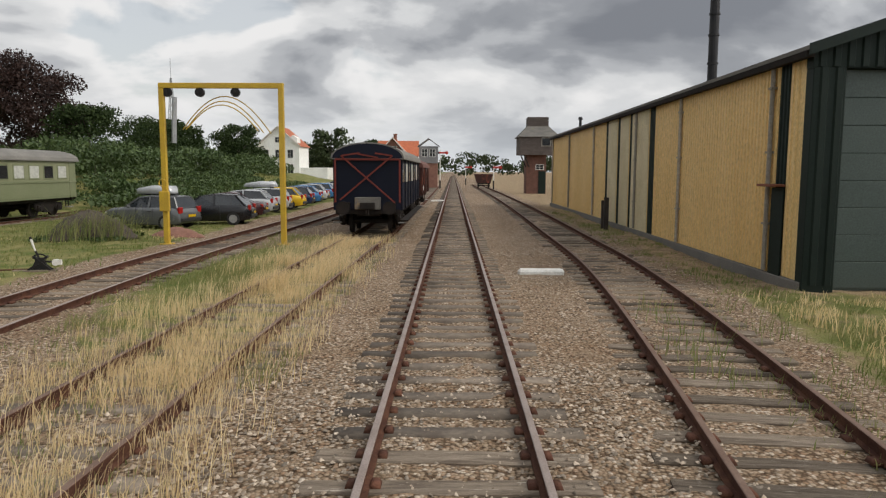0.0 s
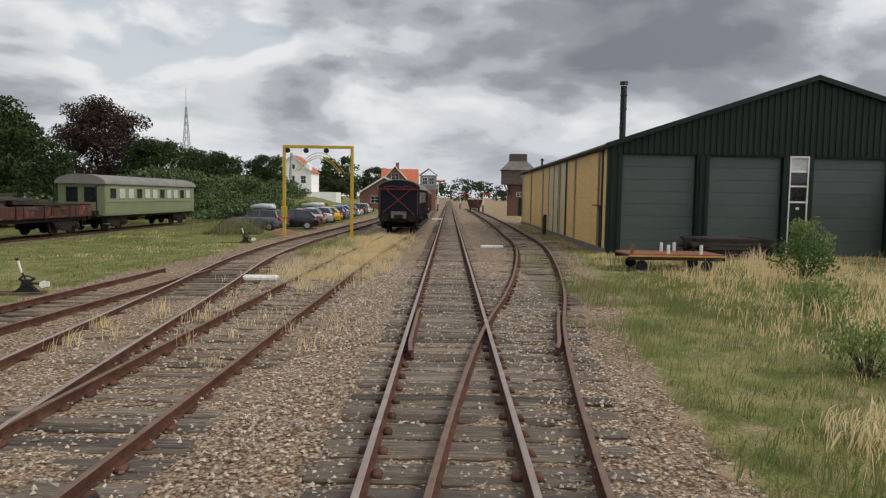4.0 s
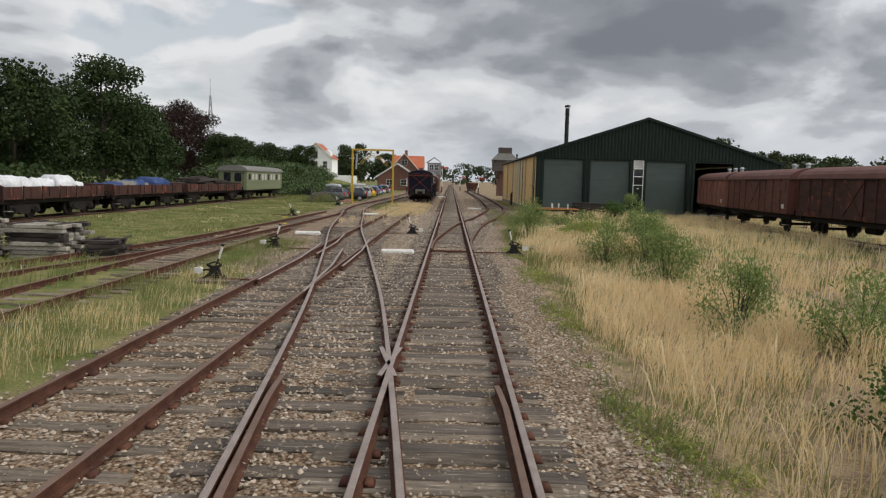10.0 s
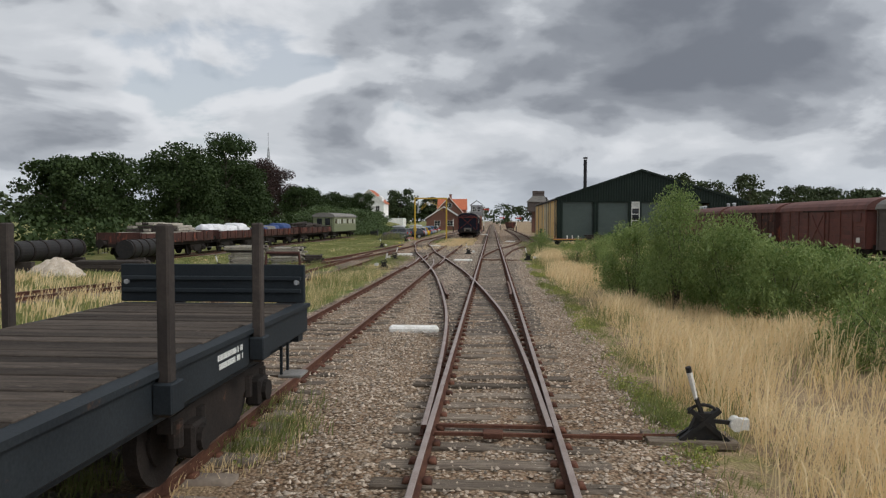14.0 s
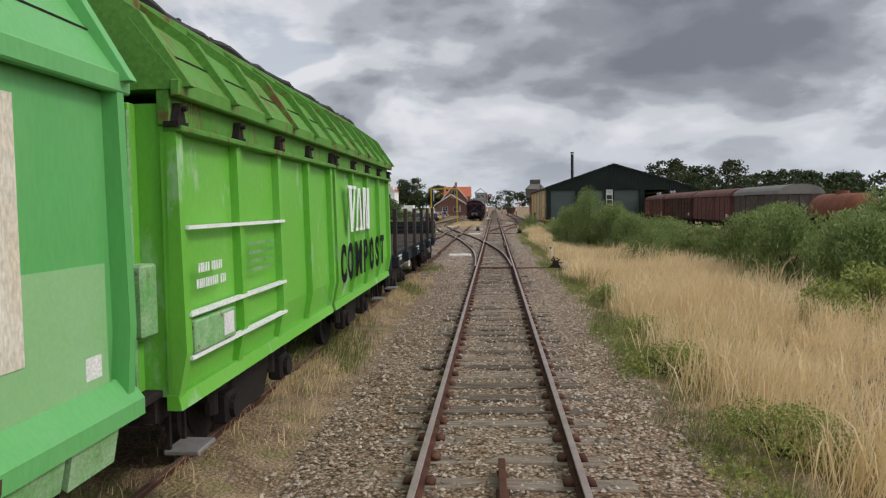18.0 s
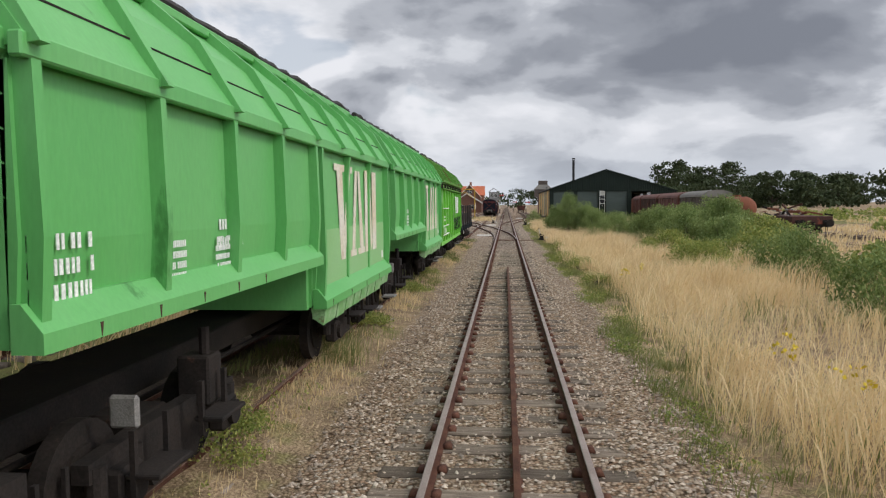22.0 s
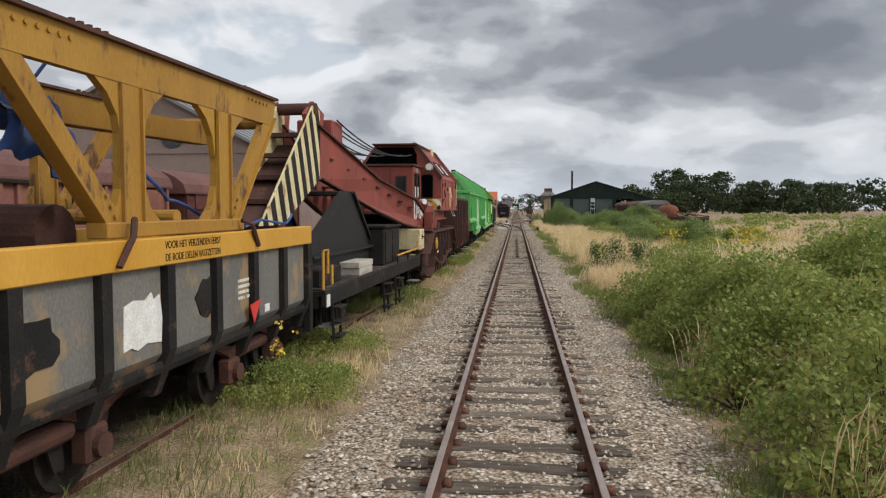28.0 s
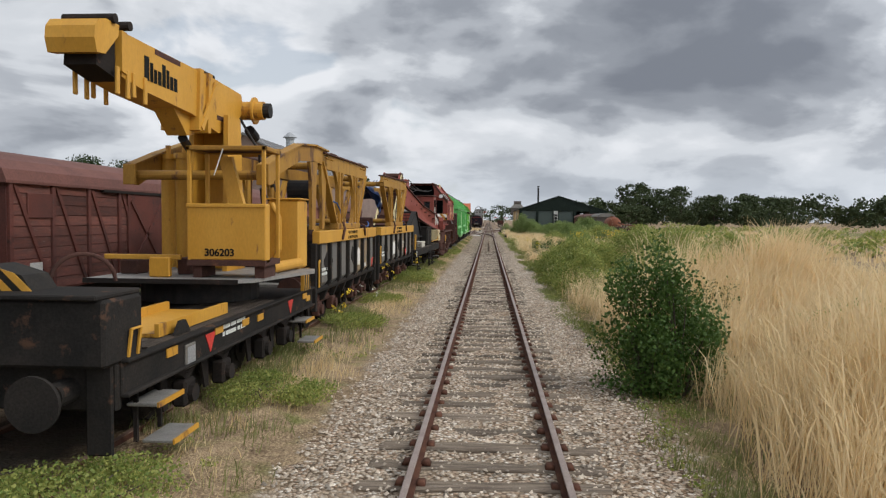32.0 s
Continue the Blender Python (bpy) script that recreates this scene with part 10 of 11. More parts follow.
blades("green_grass", scatter(26000, 2.6, 14.0, -64, -4, lambda x, y: (ripple(x, y, 0.7, 0.6) > 0.47) * 1.0, 0.2), 0.5, 0.013, "green_grass", "green grass and herbs mixed into the straw by the turnouts", 0.5)
blades("green_grass", scatter(36000, 3.0, 12.0, -172, 6, lambda x, y: (ripple(x, y, 0.5, 2.0) > 0.55) * 1.0, 0.2), 0.55, 0.016, "green_grass", "green grass among the straw", 0.5)
blades("green_grass", scatter(17000, 5.8, 9.0, -14, 40, lambda x, y: (x < 7.5) | (y < 7), 0.14), 0.16, 0.02, "green_grass", "grass before the shed", 0.5)
blades("green_grass", scatter(32000, 3.4, 10.5, -26, 4, lambda x, y: right_green(x - 1.2, y) * 0.8 + 0.45 * (ripple(x, y, 0.4, 1.0) > 0.45), 0.2), 0.30, 0.014, "green_grass", "lush green grass beside the loop", 0.5)
blades("dry_grass", scatter(500, 5.0, 9.5, -146, -130, None, 0.3), 1.9, 0.007, "dry_grass", "tall dry stalks among the brambles", 0.4, None, 0.8)
blades("dry_grass", scatter(26000, 6.0, 30.0, -16, 7.6, None, 0.2), 0.32, 0.02, "dry_grass", "dry grass before the shed", 0.5)


def right_fringe(x, y):
    """The narrow lush band between the ballast and the straw."""
    edge = 2.42 + 0.14 * np.sin(y * 0.31) + 0.12 * np.sin(y * 1.1)
    edge = np.where(y > -28, np.interp(y, LINES["loop"][:, 1], LINES["loop"][:, 0]) + 2.45, edge)
    return np.exp(-(((x - edge) / 0.33) ** 2)) * np.clip((ripple(x, y, 0.8, 0.9) - 0.22) * 3, 0.08, 1)


blades("green_grass", scatter(120000, 1.85, 3.4, -172, -16, right_fringe, 0.09), 0.20, 0.011, "green_grass", "lush green fringe between ballast and straw", 0.8)
blades("dry_grass", scatter(60000, 1.9, 3.6, -172, -24, lambda x, y: np.clip((x - 2.0) / 0.5, 0, 1) * (0.2 + 0.8 * (ripple(x, y, 1.1, 0.3) > 0.45)), 0.1), 0.11, 0.009, "dry_grass", "short dry litter on the bare strip", 2.0)


def leaves(centres, spread, n, size, aspect=1.6, flat=0.0, rise=0.0):
    """Quads for leaves gathered round the given centres."""
    c = centres[rng.integers(0, len(centres), n)]
    s = np.asarray(spread) if np.ndim(spread) else np.full(3, spread)
    d = rng.normal(0, 1, (n, 3))
    d /= np.maximum(np.linalg.norm(d, axis=1), 1e-6)[:, None]
    p = c + d * (rng.random(n) ** 0.45)[:, None] * s
    u = rng.normal(0, 1, (n, 3))
    u[:, 2] = u[:, 2] * (1 - flat) + rise
    u /= np.maximum(np.linalg.norm(u, axis=1), 1e-6)[:, None]
    w = np.cross(u, rng.normal(0, 1, (n, 3)))
    w /= np.maximum(np.linalg.norm(w, axis=1), 1e-6)[:, None]
    k = size * rng.uniform(0.6, 1.3, n)[:, None]
    u, w = u * k * aspect / 2, w * k / 2
    v = np.stack([p - u, p + w - u * 0.1, p + u, p - w - u * 0.1], 1).reshape(-1, 3)
    return v, np.arange(4 * n).reshape(-1, 4)


def weed_tufts(name, label, n, x0, x1, y0, y1, keep, size, material, reach):
    """Low broad-leaved weeds: rosettes of small leaves close to the ground."""
    c = scatter(n, x0, x1, y0, y1, keep)
    c = np.concatenate([c, ground_z(c[:, 0], c[:, 1])[:, None] + 0.05], 1)
    v, f = leaves(c, np.array([reach, reach, 0.07]), len(c) * 18, size, 1.7)
    v[:, 2] = np.maximum(v[:, 2], np.repeat(ground_z(v[::4, 0], v[::4, 1]), 4) + 0.005)
    soup(name, v, f, material, label, "weeds")


def left_strip(x, y):
    inner = np.where(y < -138, -2.3, -2.25)
    return np.clip((inner - x) / 0.35, 0, 1) * (0.25 + 0.75 * (ripple(x, y, 0.6) > 0.5))


blades("dry_grass", scatter(64000, -4.0, -2.0, -170, -66, lambda x, y: left_strip(x, y) * np.clip((x + 3.6) / 0.4, 0.05, 1), 0.14), 0.22, 0.010, "dry_grass", "thin dry grass along the parked wagons", 0.6)
blades("green_grass", scatter(85000, -4.2, -2.1, -170, -66, lambda x, y: left_strip(x, y) * (ripple(x, y, 0.5, 1.0) > 0.48), 0.13), 0.34, 0.012, "green_grass", "green weeds along the parked wagons", 0.6)
blades("dry_grass", scatter(6500, -7.4, -5.3, -64, -36, lambda x, y: np.clip((x + 7.6) / 0.5, 0, 1) * (0.3 + 0.7 * (ripple(x, y, 0.5) > 0.4)), 0.15), 0.36, 0.008, "dry_grass", "dry grass between the yard tracks", 0.45)
blades("green_grass", scatter(14000, -7.6, -5.4, -64, -28, None, 0.16), 0.32, 0.010, "green_grass", "green grass between the yard tracks", 0.5)
blades("dry_grass", scatter(38000, -6.0, -2.0, -5, 19, lambda x, y: (np.exp(-(((x + 3.9) / 1.3) ** 2)) * 0.9 + 0.12) * (0.35 + 0.65 * (ripple(x, y, 0.9) > 0.42)), 0.13), 0.42, 0.008, "dry_grass", "tall thin dry grass on the overgrown siding", 0.5)
blades("dry_grass", scatter(3500, -6.8, -2.0, -16, 0, lambda x, y: 0.25 + 0.0 * x, 0.12), 0.35, 0.012, "dry_grass", "dry tufts in the ballast", 0.5)
blades("green_grass", scatter(15000, -6.5, -2.2, -4, 19, lambda x, y: (ripple(x, y, 0.8, 1.5) > 0.4) * 0.8, 0.12), 0.2, 0.009, "green_grass", "short green grass on the overgrown siding", 0.6)
blades("green_grass", scatter(5000, -7.0, -4.6, 6, 20, None, 0.16), 0.25, 0.014, "green_grass", "green grass by the gantry", 0.5)
blades("green_grass", scatter(46000, -21.0, -10.2, -44, 34, lambda x, y: np.clip((-9.9 - 0.02 * np.abs(y) - x) / 0.5, 0.0, 1), 0.3), 0.13, 0.03, "green_grass", "mown lawn beside the yard", 0.6)
blades("dry_grass", scatter(6000, -21.0, -10.2, -44, 34, lambda x, y: (ripple(x, y, 0.3) > 0.5) * np.clip((-10.4 - x) / 0.5, 0, 1), 0.3), 0.14, 0.03, "dry_grass", "dry patches in the lawn", 0.6)
blades("green_grass", scatter(22000, -22.0, -9.0, -80, -36, lambda x, y: ripple(x, y, 0.3) > 0.4, 0.25), 0.35, 0.02, "green_grass", "rough green grass behind the yard tracks", 0.5)
blades("dry_grass", scatter(20000, -21.0, -7.0, -110, -46, lambda x, y: (np.abs(x - np.interp(y, LINES["yard_b"][:, 1], LINES["yard_b"][:, 0])) > 1.2) * 1.0, 0.25), 0.5, 0.03, "dry_grass", "dry grass behind the yard tracks", 0.5)
blades("green_grass", scatter(14000, -30.0, -15.0, 30, 110, None, 0.3), 0.3, 0.05, "green_grass", "rough grass behind the car park", 0.5)


blades("green_grass", scatter(16000, 2.6, 7.5, -37, -18, lambda x, y: (ripple(x, y, 0.9, 0.2) > 0.36) * 1.0, 0.18), 0.5, 0.012, "green_grass", "lush herbs and grass beside the point lever", 0.5)
weed_tufts("low_weeds", "fresh green weeds creeping over the ballast edge", 9000, 1.85, 3.2, -172, -28, lambda x, y: right_fringe(x, y) * (ripple(x, y, 0.7, 0.4) > 0.42), 0.026, "bramble", 0.13)
weed_tufts("low_weeds", "green weeds in the strip beside the wagons", 1500, -3.6, -2.0, -170, -66, lambda x, y: left_strip(x, y) * (ripple(x, y, 0.55, 1.0) > 0.45), 0.03, "bramble", 0.16)


def bush(x, y, r, h, kind, label, dense=1.0, leaf=None, name="bush"):
    mat, size, asp = {"willow": ("willow", 0.027, 3.6), "birch": ("birch", 0.042, 1.35), "bramble": ("bramble", 0.055, 1.25)}[kind]
    size = leaf or size * min(2.0, max(1.0, abs(x) / 6.5))
    z0 = float(ground_z(x, y))
    root = thing(name, label, "bush", (x, y, z0), 0.0, "bushes beside the track")
    n = max(12, int(26 * r * max(1, h / 2)))
    a, rad, t = rng.uniform(0, 2 * np.pi, n), np.sqrt(rng.random(n)), rng.random(n)
    if kind == "bramble":
        hh = h * (0.22 + 0.62 * (1 - rad ** 2)) * rng.uniform(0.6, 1.0, n)
        c = np.stack([r * rad * np.cos(a), r * rad * np.sin(a), hh], 1)
        spread = np.array([0.36 * r ** 0.5, 0.36 * r ** 0.5, 0.22 * h ** 0.5])
    else:
        hh = h * (0.10 + 0.86 * t)
        wide = np.sin(np.pi * np.clip(0.30 + 0.62 * t, 0, 1)) ** 0.7
        c = np.stack([r * 0.85 * rad * wide * np.cos(a), r * 0.85 * rad * wide * np.sin(a), hh], 1)
        spread = np.array([0.34 * r ** 0.5, 0.34 * r ** 0.5, 0.34 * h ** 0.4])
    stems = Shape()
    for p in c[: min(n, 22)]:
        q = (p[0] * 0.15, p[1] * 0.15, 0.0)
        m = (p[0] * 0.5, p[1] * 0.5, p[2] * 0.6)
        stems.tube([q, m, tuple(p * (1, 1, 1.04))], 0.02, 4, radii=[0.016, 0.010, 0.004])
    part("branchwork", stems, "bark", root)
    cover = {"willow": 13.0, "birch": 9.0, "bramble": 12.0}[kind]
    count = int(min(19000, cover * r * r * max(0.8, h / 1.6) * dense / (size * size * asp)))
    v, f = leaves(c, spread, count, size, asp, rise=1.3 if kind == "willow" else 0.0)
    v[:, 2] = np.maximum(v[:, 2], 0.02)
    soup("leaves", v, f, mat, "", parent=root, kind="stuff")
    return root


W1, W2, W3 = "grey-green willow bush in the dry grass", "young birch shrub at the edge of the ballast", "sprawling green bramble thicket"
for x, y, r, h, k in (
        (3.7, -22.8, 1.0, 1.7, "willow"), (5.3, -31.6, 1.0, 1.5, "willow"), (6.7, -31.2, 1.2, 1.7, "willow"), (6.3, -15.6, 0.7, 0.75, "willow"), (8.7, -9.6, 0.9, 0.95, "willow"),
        (6.4, -22.2, 1.3, 1.1, "bramble"), (5.7, -37.2, 1.1, 1.5, "willow"), (12.5, -1.5, 1.2, 1.3, "birch"), (15.4, 4.2, 1.3, 1.7, "willow"), (9.5, -20.0, 1.1, 1.2, "willow"),
        (5.6, -54.0, 1.4, 3.6, "willow"), (4.7, -52.0, 1.25, 2.5, "willow"), (6.7, -55.2, 1.5, 2.8, "willow"), (7.6, -53.0, 1.6, 2.4, "willow"), (7.5, -57.0, 1.5, 2.1, "willow"), (9.2, -57.6, 1.6, 1.7, "willow"), (9.6, -54.5, 1.7, 1.8, "willow"), (6.2, -50.0, 1.3, 2.0, "willow"), (11.4, -58.0, 1.8, 1.4, "willow"), (5.4, -42.5, 1.0, 1.3, "willow"), (6.8, -44.0, 1.1, 1.3, "willow"), (5.0, -48.0, 0.7, 0.8, "birch"),
        (7.4, -62.5, 1.4, 1.5, "willow"), (9.8, -68.0, 1.7, 2.1, "willow"), (11.5, -65.2, 1.9, 2.2, "willow"), (13.6, -69.0, 2.1, 2.2, "willow"), (14.2, -60.5, 1.9, 2.5, "willow"), (16.0, -65.5, 2.0, 2.4, "willow"), (15.6, -55.0, 1.8, 2.3, "willow"), (12.6, -47.0, 1.6, 1.5, "willow"), (10.2, -75.8, 1.9, 2.2, "willow"), (14.2, -77.2, 2.2, 2.3, "bramble"), (8.3, -80.5, 1.5, 1.6, "bramble"), (8.2, -87.0, 1.5, 1.4, "bramble"), (11.0, -85.0, 2.0, 1.8, "bramble"), (11.5, -79.0, 1.8, 1.9, "willow"),
        (13.2, -72.5, 2.0, 3.0, "willow"), (10.2, -71.0, 1.7, 2.5, "willow"), (9.3, -93.8, 1.6, 1.8, "willow"), (12.4, -95.5, 2.1, 2.0, "bramble"), (8.6, -101.2, 1.5, 1.6, "willow"), (11.4, -104.2, 1.9, 1.9, "willow"), (15.0, -101.0, 2.2, 2.0, "bramble"), (10.4, -111.0, 1.5, 1.4, "bramble"),
        (4.1, -118.9, 0.85, 1.35, "birch"), (5.1, -120.4, 0.9, 1.2, "birch"), (3.2, -121.4, 0.6, 1.25, "birch"), (7.2, -117.2, 1.3, 1.4, "bramble"), (5.6, -123.7, 1.3, 1.3, "bramble"), (6.0, -127.2, 1.6, 1.4, "bramble"), (8.2, -124.2, 1.8, 1.6, "bramble"),
        (3.9, -131.4, 1.35, 1.6, "bramble"), (4.1, -134.0, 1.55, 2.0, "bramble"), (4.4, -137.0, 1.6, 2.2, "bramble"), (4.3, -140.0, 1.55, 2.2, "bramble"), (3.7, -143.0, 1.25, 1.8, "bramble"), (7.2, -135.0, 2.1, 2.5, "bramble"), (7.6, -140.0, 2.1, 2.6, "bramble"), (9.6, -131.0, 2.1, 1.7, "bramble"), (10.6, -138.0, 2.4, 2.6, "bramble"), (9.0, -146.0, 1.9, 1.5, "bramble"), (3.5, -145.6, 1.0, 1.25, "bramble"), (4.7, -146.4, 1.3, 1.6, "bramble"), (6.2, -144.6, 1.6, 1.9, "bramble"), (6.6, -148.2, 1.4, 1.4, "bramble"), (3.0, -140.6, 0.8, 0.9, "bramble"), (3.0, -136.4, 0.8, 0.9, "bramble"), (3.1, -133.0, 0.7, 0.8, "bramble"), (2.9, -144.0, 0.6, 0.85, "bramble"), (3.9, -148.0, 0.9, 1.0, "bramble"),
        (4.6, -154.6, 0.7, 1.3, "birch"), (6.6, -156.5, 1.2, 1.3, "bramble"),
        (2.9, -81.6, 0.5, 0.45, "bramble"), (2.75, -85.2, 0.7, 0.6, "bramble"), (3.0, -88.8, 0.7, 0.6, "bramble"), (2.9, -77.0, 0.6, 0.5, "bramble"), (3.0, -94.0, 0.5, 0.5, "bramble"),
        (-3.2, -92.0, 0.5, 0.5, "bramble"), (-3.0, -97.5, 0.6, 0.55, "bramble"), (-3.3, -103.0, 0.6, 0.5, "bramble"), (-3.1, -110.5, 0.6, 0.5, "bramble"), (-3.0, -116.2, 0.8, 0.6, "bramble"), (-3.1, -119.0, 0.8, 0.6, "bramble"), (-3.3, -123.6, 0.8, 0.5, "bramble"),
        (-3.2, -130.5, 0.7, 0.5, "bramble"), (-3.2, -138.2, 0.7, 0.7, "bramble"), (-3.1, -141.0, 0.8, 0.75, "bramble"), (-3.3, -148.0, 0.6, 0.5, "bramble"), (-3.2, -153.0, 0.7, 0.5, "bramble"), (-3.1, -159.5, 0.7, 0.5, "bramble"), (-3.5, -163.8, 0.9, 0.7, "bramble")):
    small = h < 0.8
    if small and x < 0:
        r, h = r * 1.15, h * 0.62
    bush(x, y, r, h, k, "low green weeds under the wagons" if small and x < 0 else "low green weeds at the ballast edge" if small else {"willow": W1, "birch": W2, "bramble": W3}[k], 1.1 if small and x < 0 else 0.8 if small else 0.75 if k == "willow" and h < 1.8 else 1.15, 0.028 if small else None, "weeds" if small else "bush")


for x, y, r, h in ((2.38, -158.2, 0.72, 2.2), (2.85, -158.6, 0.7, 1.9), (2.4, -158.5, 0.75, 1.3), (3.1, -157.8, 0.7, 1.4)):
    bush(x, y, r, h, "birch", "dense young birch shrub overhanging the ballast", 2.2, 0.045)


def flowers(name, label, places, material, height, n_heads, size):
    v, f, k = [], [], 0
    for x, y in places:
        z0 = float(ground_z(x, y))
        c = np.stack([rng.normal(x, 0.12, n_heads), rng.normal(y, 0.12, n_heads), z0 + height * rng.uniform(0.75, 1.1, n_heads)], 1)
        a, b = leaves(c, 0.05, n_heads * 6, size, 1.0)
        v.append(a)
        f.append(b + k)
        k += len(a)
    soup(name, np.concatenate(v), np.concatenate(f), material, label, "flowers")


flowers("yellow_flowers", "yellow ragwort and goldenrod heads", [(rng.uniform(2.9, 3.8), rng.uniform(-128, -95)) for _ in range(5)] + [(-2.9, -149.5), (-2.7, -156.5), (-2.8, -142.5), (-6.0, -30.0)], "yellow_flower", 1.15, 7, 0.045)
flowers("goldenrod_flowers", "tall yellow goldenrod heads behind the brambles", [(rng.normal(7.6, 0.5), rng.normal(-127, 0.9)) for _ in range(14)] + [(rng.normal(5.6, 0.3), rng.normal(-124, 0.7)) for _ in range(6)], "yellow_flower", 1.75, 9, 0.045)
flowers("white_flowers", "white yarrow heads", [(rng.uniform(3.0, 6.5), rng.uniform(-165, -120)) for _ in range(24)] + [(-2.8, -152.6)], "white_flower", 0.9, 5, 0.03)


def tree(x, y, h, r, material, label, n=5200, leaf=0.28, trunk=0.22, low=0.25, name="tree", bare=0.0):
    z0 = float(ground_z(x, y))
    root = thing(name, label, "tree", (x, y, z0), 0.0)
    k = 70
    a, t = rng.uniform(0, 2 * np.pi, k), rng.random(k)
    rad = rng.random(k) ** 0.5
    wide = np.sin(np.pi * np.clip(0.18 + 0.74 * t, 0, 1)) ** 0.6
    c = np.stack([r * rad * wide * np.cos(a), r * rad * wide * np.sin(a), h * (low + (0.93 - low) * t)], 1)
    wood = Shape().tube([(0, 0, 0), (0.1 * trunk, 0.05, h * 0.3), (0.3 * trunk, -0.1, h * 0.62), (0, 0, h * 0.88)], trunk, 8, radii=[trunk * 1.25, trunk, trunk * 0.6, trunk * 0.15])
    for p in c[:20]:
        s = max(0.12, min(0.7, p[2] / h - 0.22))
        wood.tube([(0, 0, h * s), (p[0] * 0.5, p[1] * 0.5, h * s + (p[2] - h * s) * 0.6), tuple(p)], trunk * 0.3, 5, radii=[trunk * 0.42, trunk * 0.22, trunk * 0.06])
    part("trunk", wood, "bark", root)
    v, f = leaves(c, np.array([0.29 * r, 0.29 * r, 0.085 * h]), n, leaf, 1.3)
    soup("crown", v, f, material, "", parent=root, kind="stuff")


T = "dense green broadleaf tree behind the sidings"
for x, y, h, r, m, n in ((-35.5, 16, 14.6, 4.6, "oak", 6500), (-35.5, 1.5, 11.4, 4.4, "oak", 6500), (-37, 9, 10.5, 4.0, "oak", 5000), (-38, -8, 9.5, 3.8, "oak", 5000), (-36.5, -18, 8.2, 3.6, "oak", 4500), (-40, -30, 10, 4.4, "copper", 8000),
                         (-37, 24, 11.8, 4.2, "oak", 6000), (-40, 33, 11.2, 4.4, "oak", 5500), (-43, 44, 10.5, 4.6, "oak", 5000), (-49, 74, 15.8, 6.4, "copper", 12000), (-45, 96, 10.6, 4.6, "oak", 5000), (-46, 110, 9.4, 4.4, "oak", 4000),
                         (-38, 122, 8.0, 3.6, "oak", 4000), (-56, 128, 10, 5, "oak", 4000), (-35.5, 198, 15, 7, "far_leaf", 5000), (-24, 205, 12, 5.5, "far_leaf", 3500), (-46, 205, 12, 6, "far_leaf", 3500), (-52, 58, 11, 5, "oak", 4500),
                         (-40, 70, 9.8, 4.5, "oak", 4500), (-36, 84, 8.8, 4.0, "oak", 4000), (-33, 101, 8.4, 4.0, "oak", 4000), (-44, -42, 9, 4.5, "oak", 4500), (-46, -58, 10, 5, "oak", 4000), (-52, -78, 11, 5.5, "oak", 4000), (-30, -178, 9, 4, "oak", 3500), (-24, -150, 7.5, 3.5, "oak", 3000)):
    tree(x, y, h, r, m, "dark copper beech behind the sidings" if m == "copper" else T if m == "oak" else "tall distant tree behind the station", int(n * 2.3) if m != "far_leaf" else n, 0.23 if m != "far_leaf" else 0.6)
R = "large dark tree across the field"
for x, y, h, r in ((98, 310, 28, 14), (120, 322, 25, 12), (102, 212, 21.5, 9), (84, 222, 17, 8), (120, 214, 17, 9), (142, 232, 17, 9), (165, 250, 18, 10), (60, 300, 15, 8), (186, 344, 23, 12), (210, 335, 20, 11), (150, 330, 20, 12), (42, 110, 9, 5), (50, 96, 8, 4.5), (58, 112, 9, 5)):
    tree(x, y, h, r, "far_leaf", R, 3200, 0.075 * r + 0.12, 0.4, 0.08)


def hedge(x0, x1, y0, y1, h, label, n, material="oak", leaf=0.2):
    root = thing("hedge", label, "hedge", ((x0 + x1) / 2, (y0 + y1) / 2, 0))
    k = 90
    c = np.stack([rng.uniform(x0, x1, k), rng.uniform(y0, y1, k), np.zeros(k)], 1)
    c[:, 2] = ground_z(c[:, 0], c[:, 1]) + h * rng.uniform(0.15, 0.8, k)
    c -= np.array([(x0 + x1) / 2, (y0 + y1) / 2, 0])
    v, f = leaves(c, np.array([1.1, max(1.2, (y1 - y0) / 14), h * 0.28]), n, leaf, 1.3)
    stems = Shape()
    for p in c[:24]:
        stems.tube([(p[0], p[1], -0.2), (p[0] + 0.1, p[1] - 0.1, p[2])], 0.05, 4, radii=[0.06, 0.02])
    part("branchwork", stems, "bark", root)
    soup("leaves", v, f, material, "", parent=root, kind="stuff")


hedge(-33, -27, 38, 112, 3.2, "ivy-covered green bank behind the car park", 26000, "ivy", 0.24)
hedge(-27.5, -19.5, 36, 84, 1.5, "dark ivy and brambles on the slope behind the cars", 20000, "ivy", 0.2)
hedge(-33, -26.5, -46, 36, 3.0, "dark undergrowth behind the low wagons", 14000, "oak", 0.26)
hedge(-31, -27, -110, -46, 3.4, "undergrowth along the yard", 9000, "oak", 0.28)
hedge(24, 34, 48, 90, 3.0, "scrub behind the shed", 4000, "oak", 0.3)


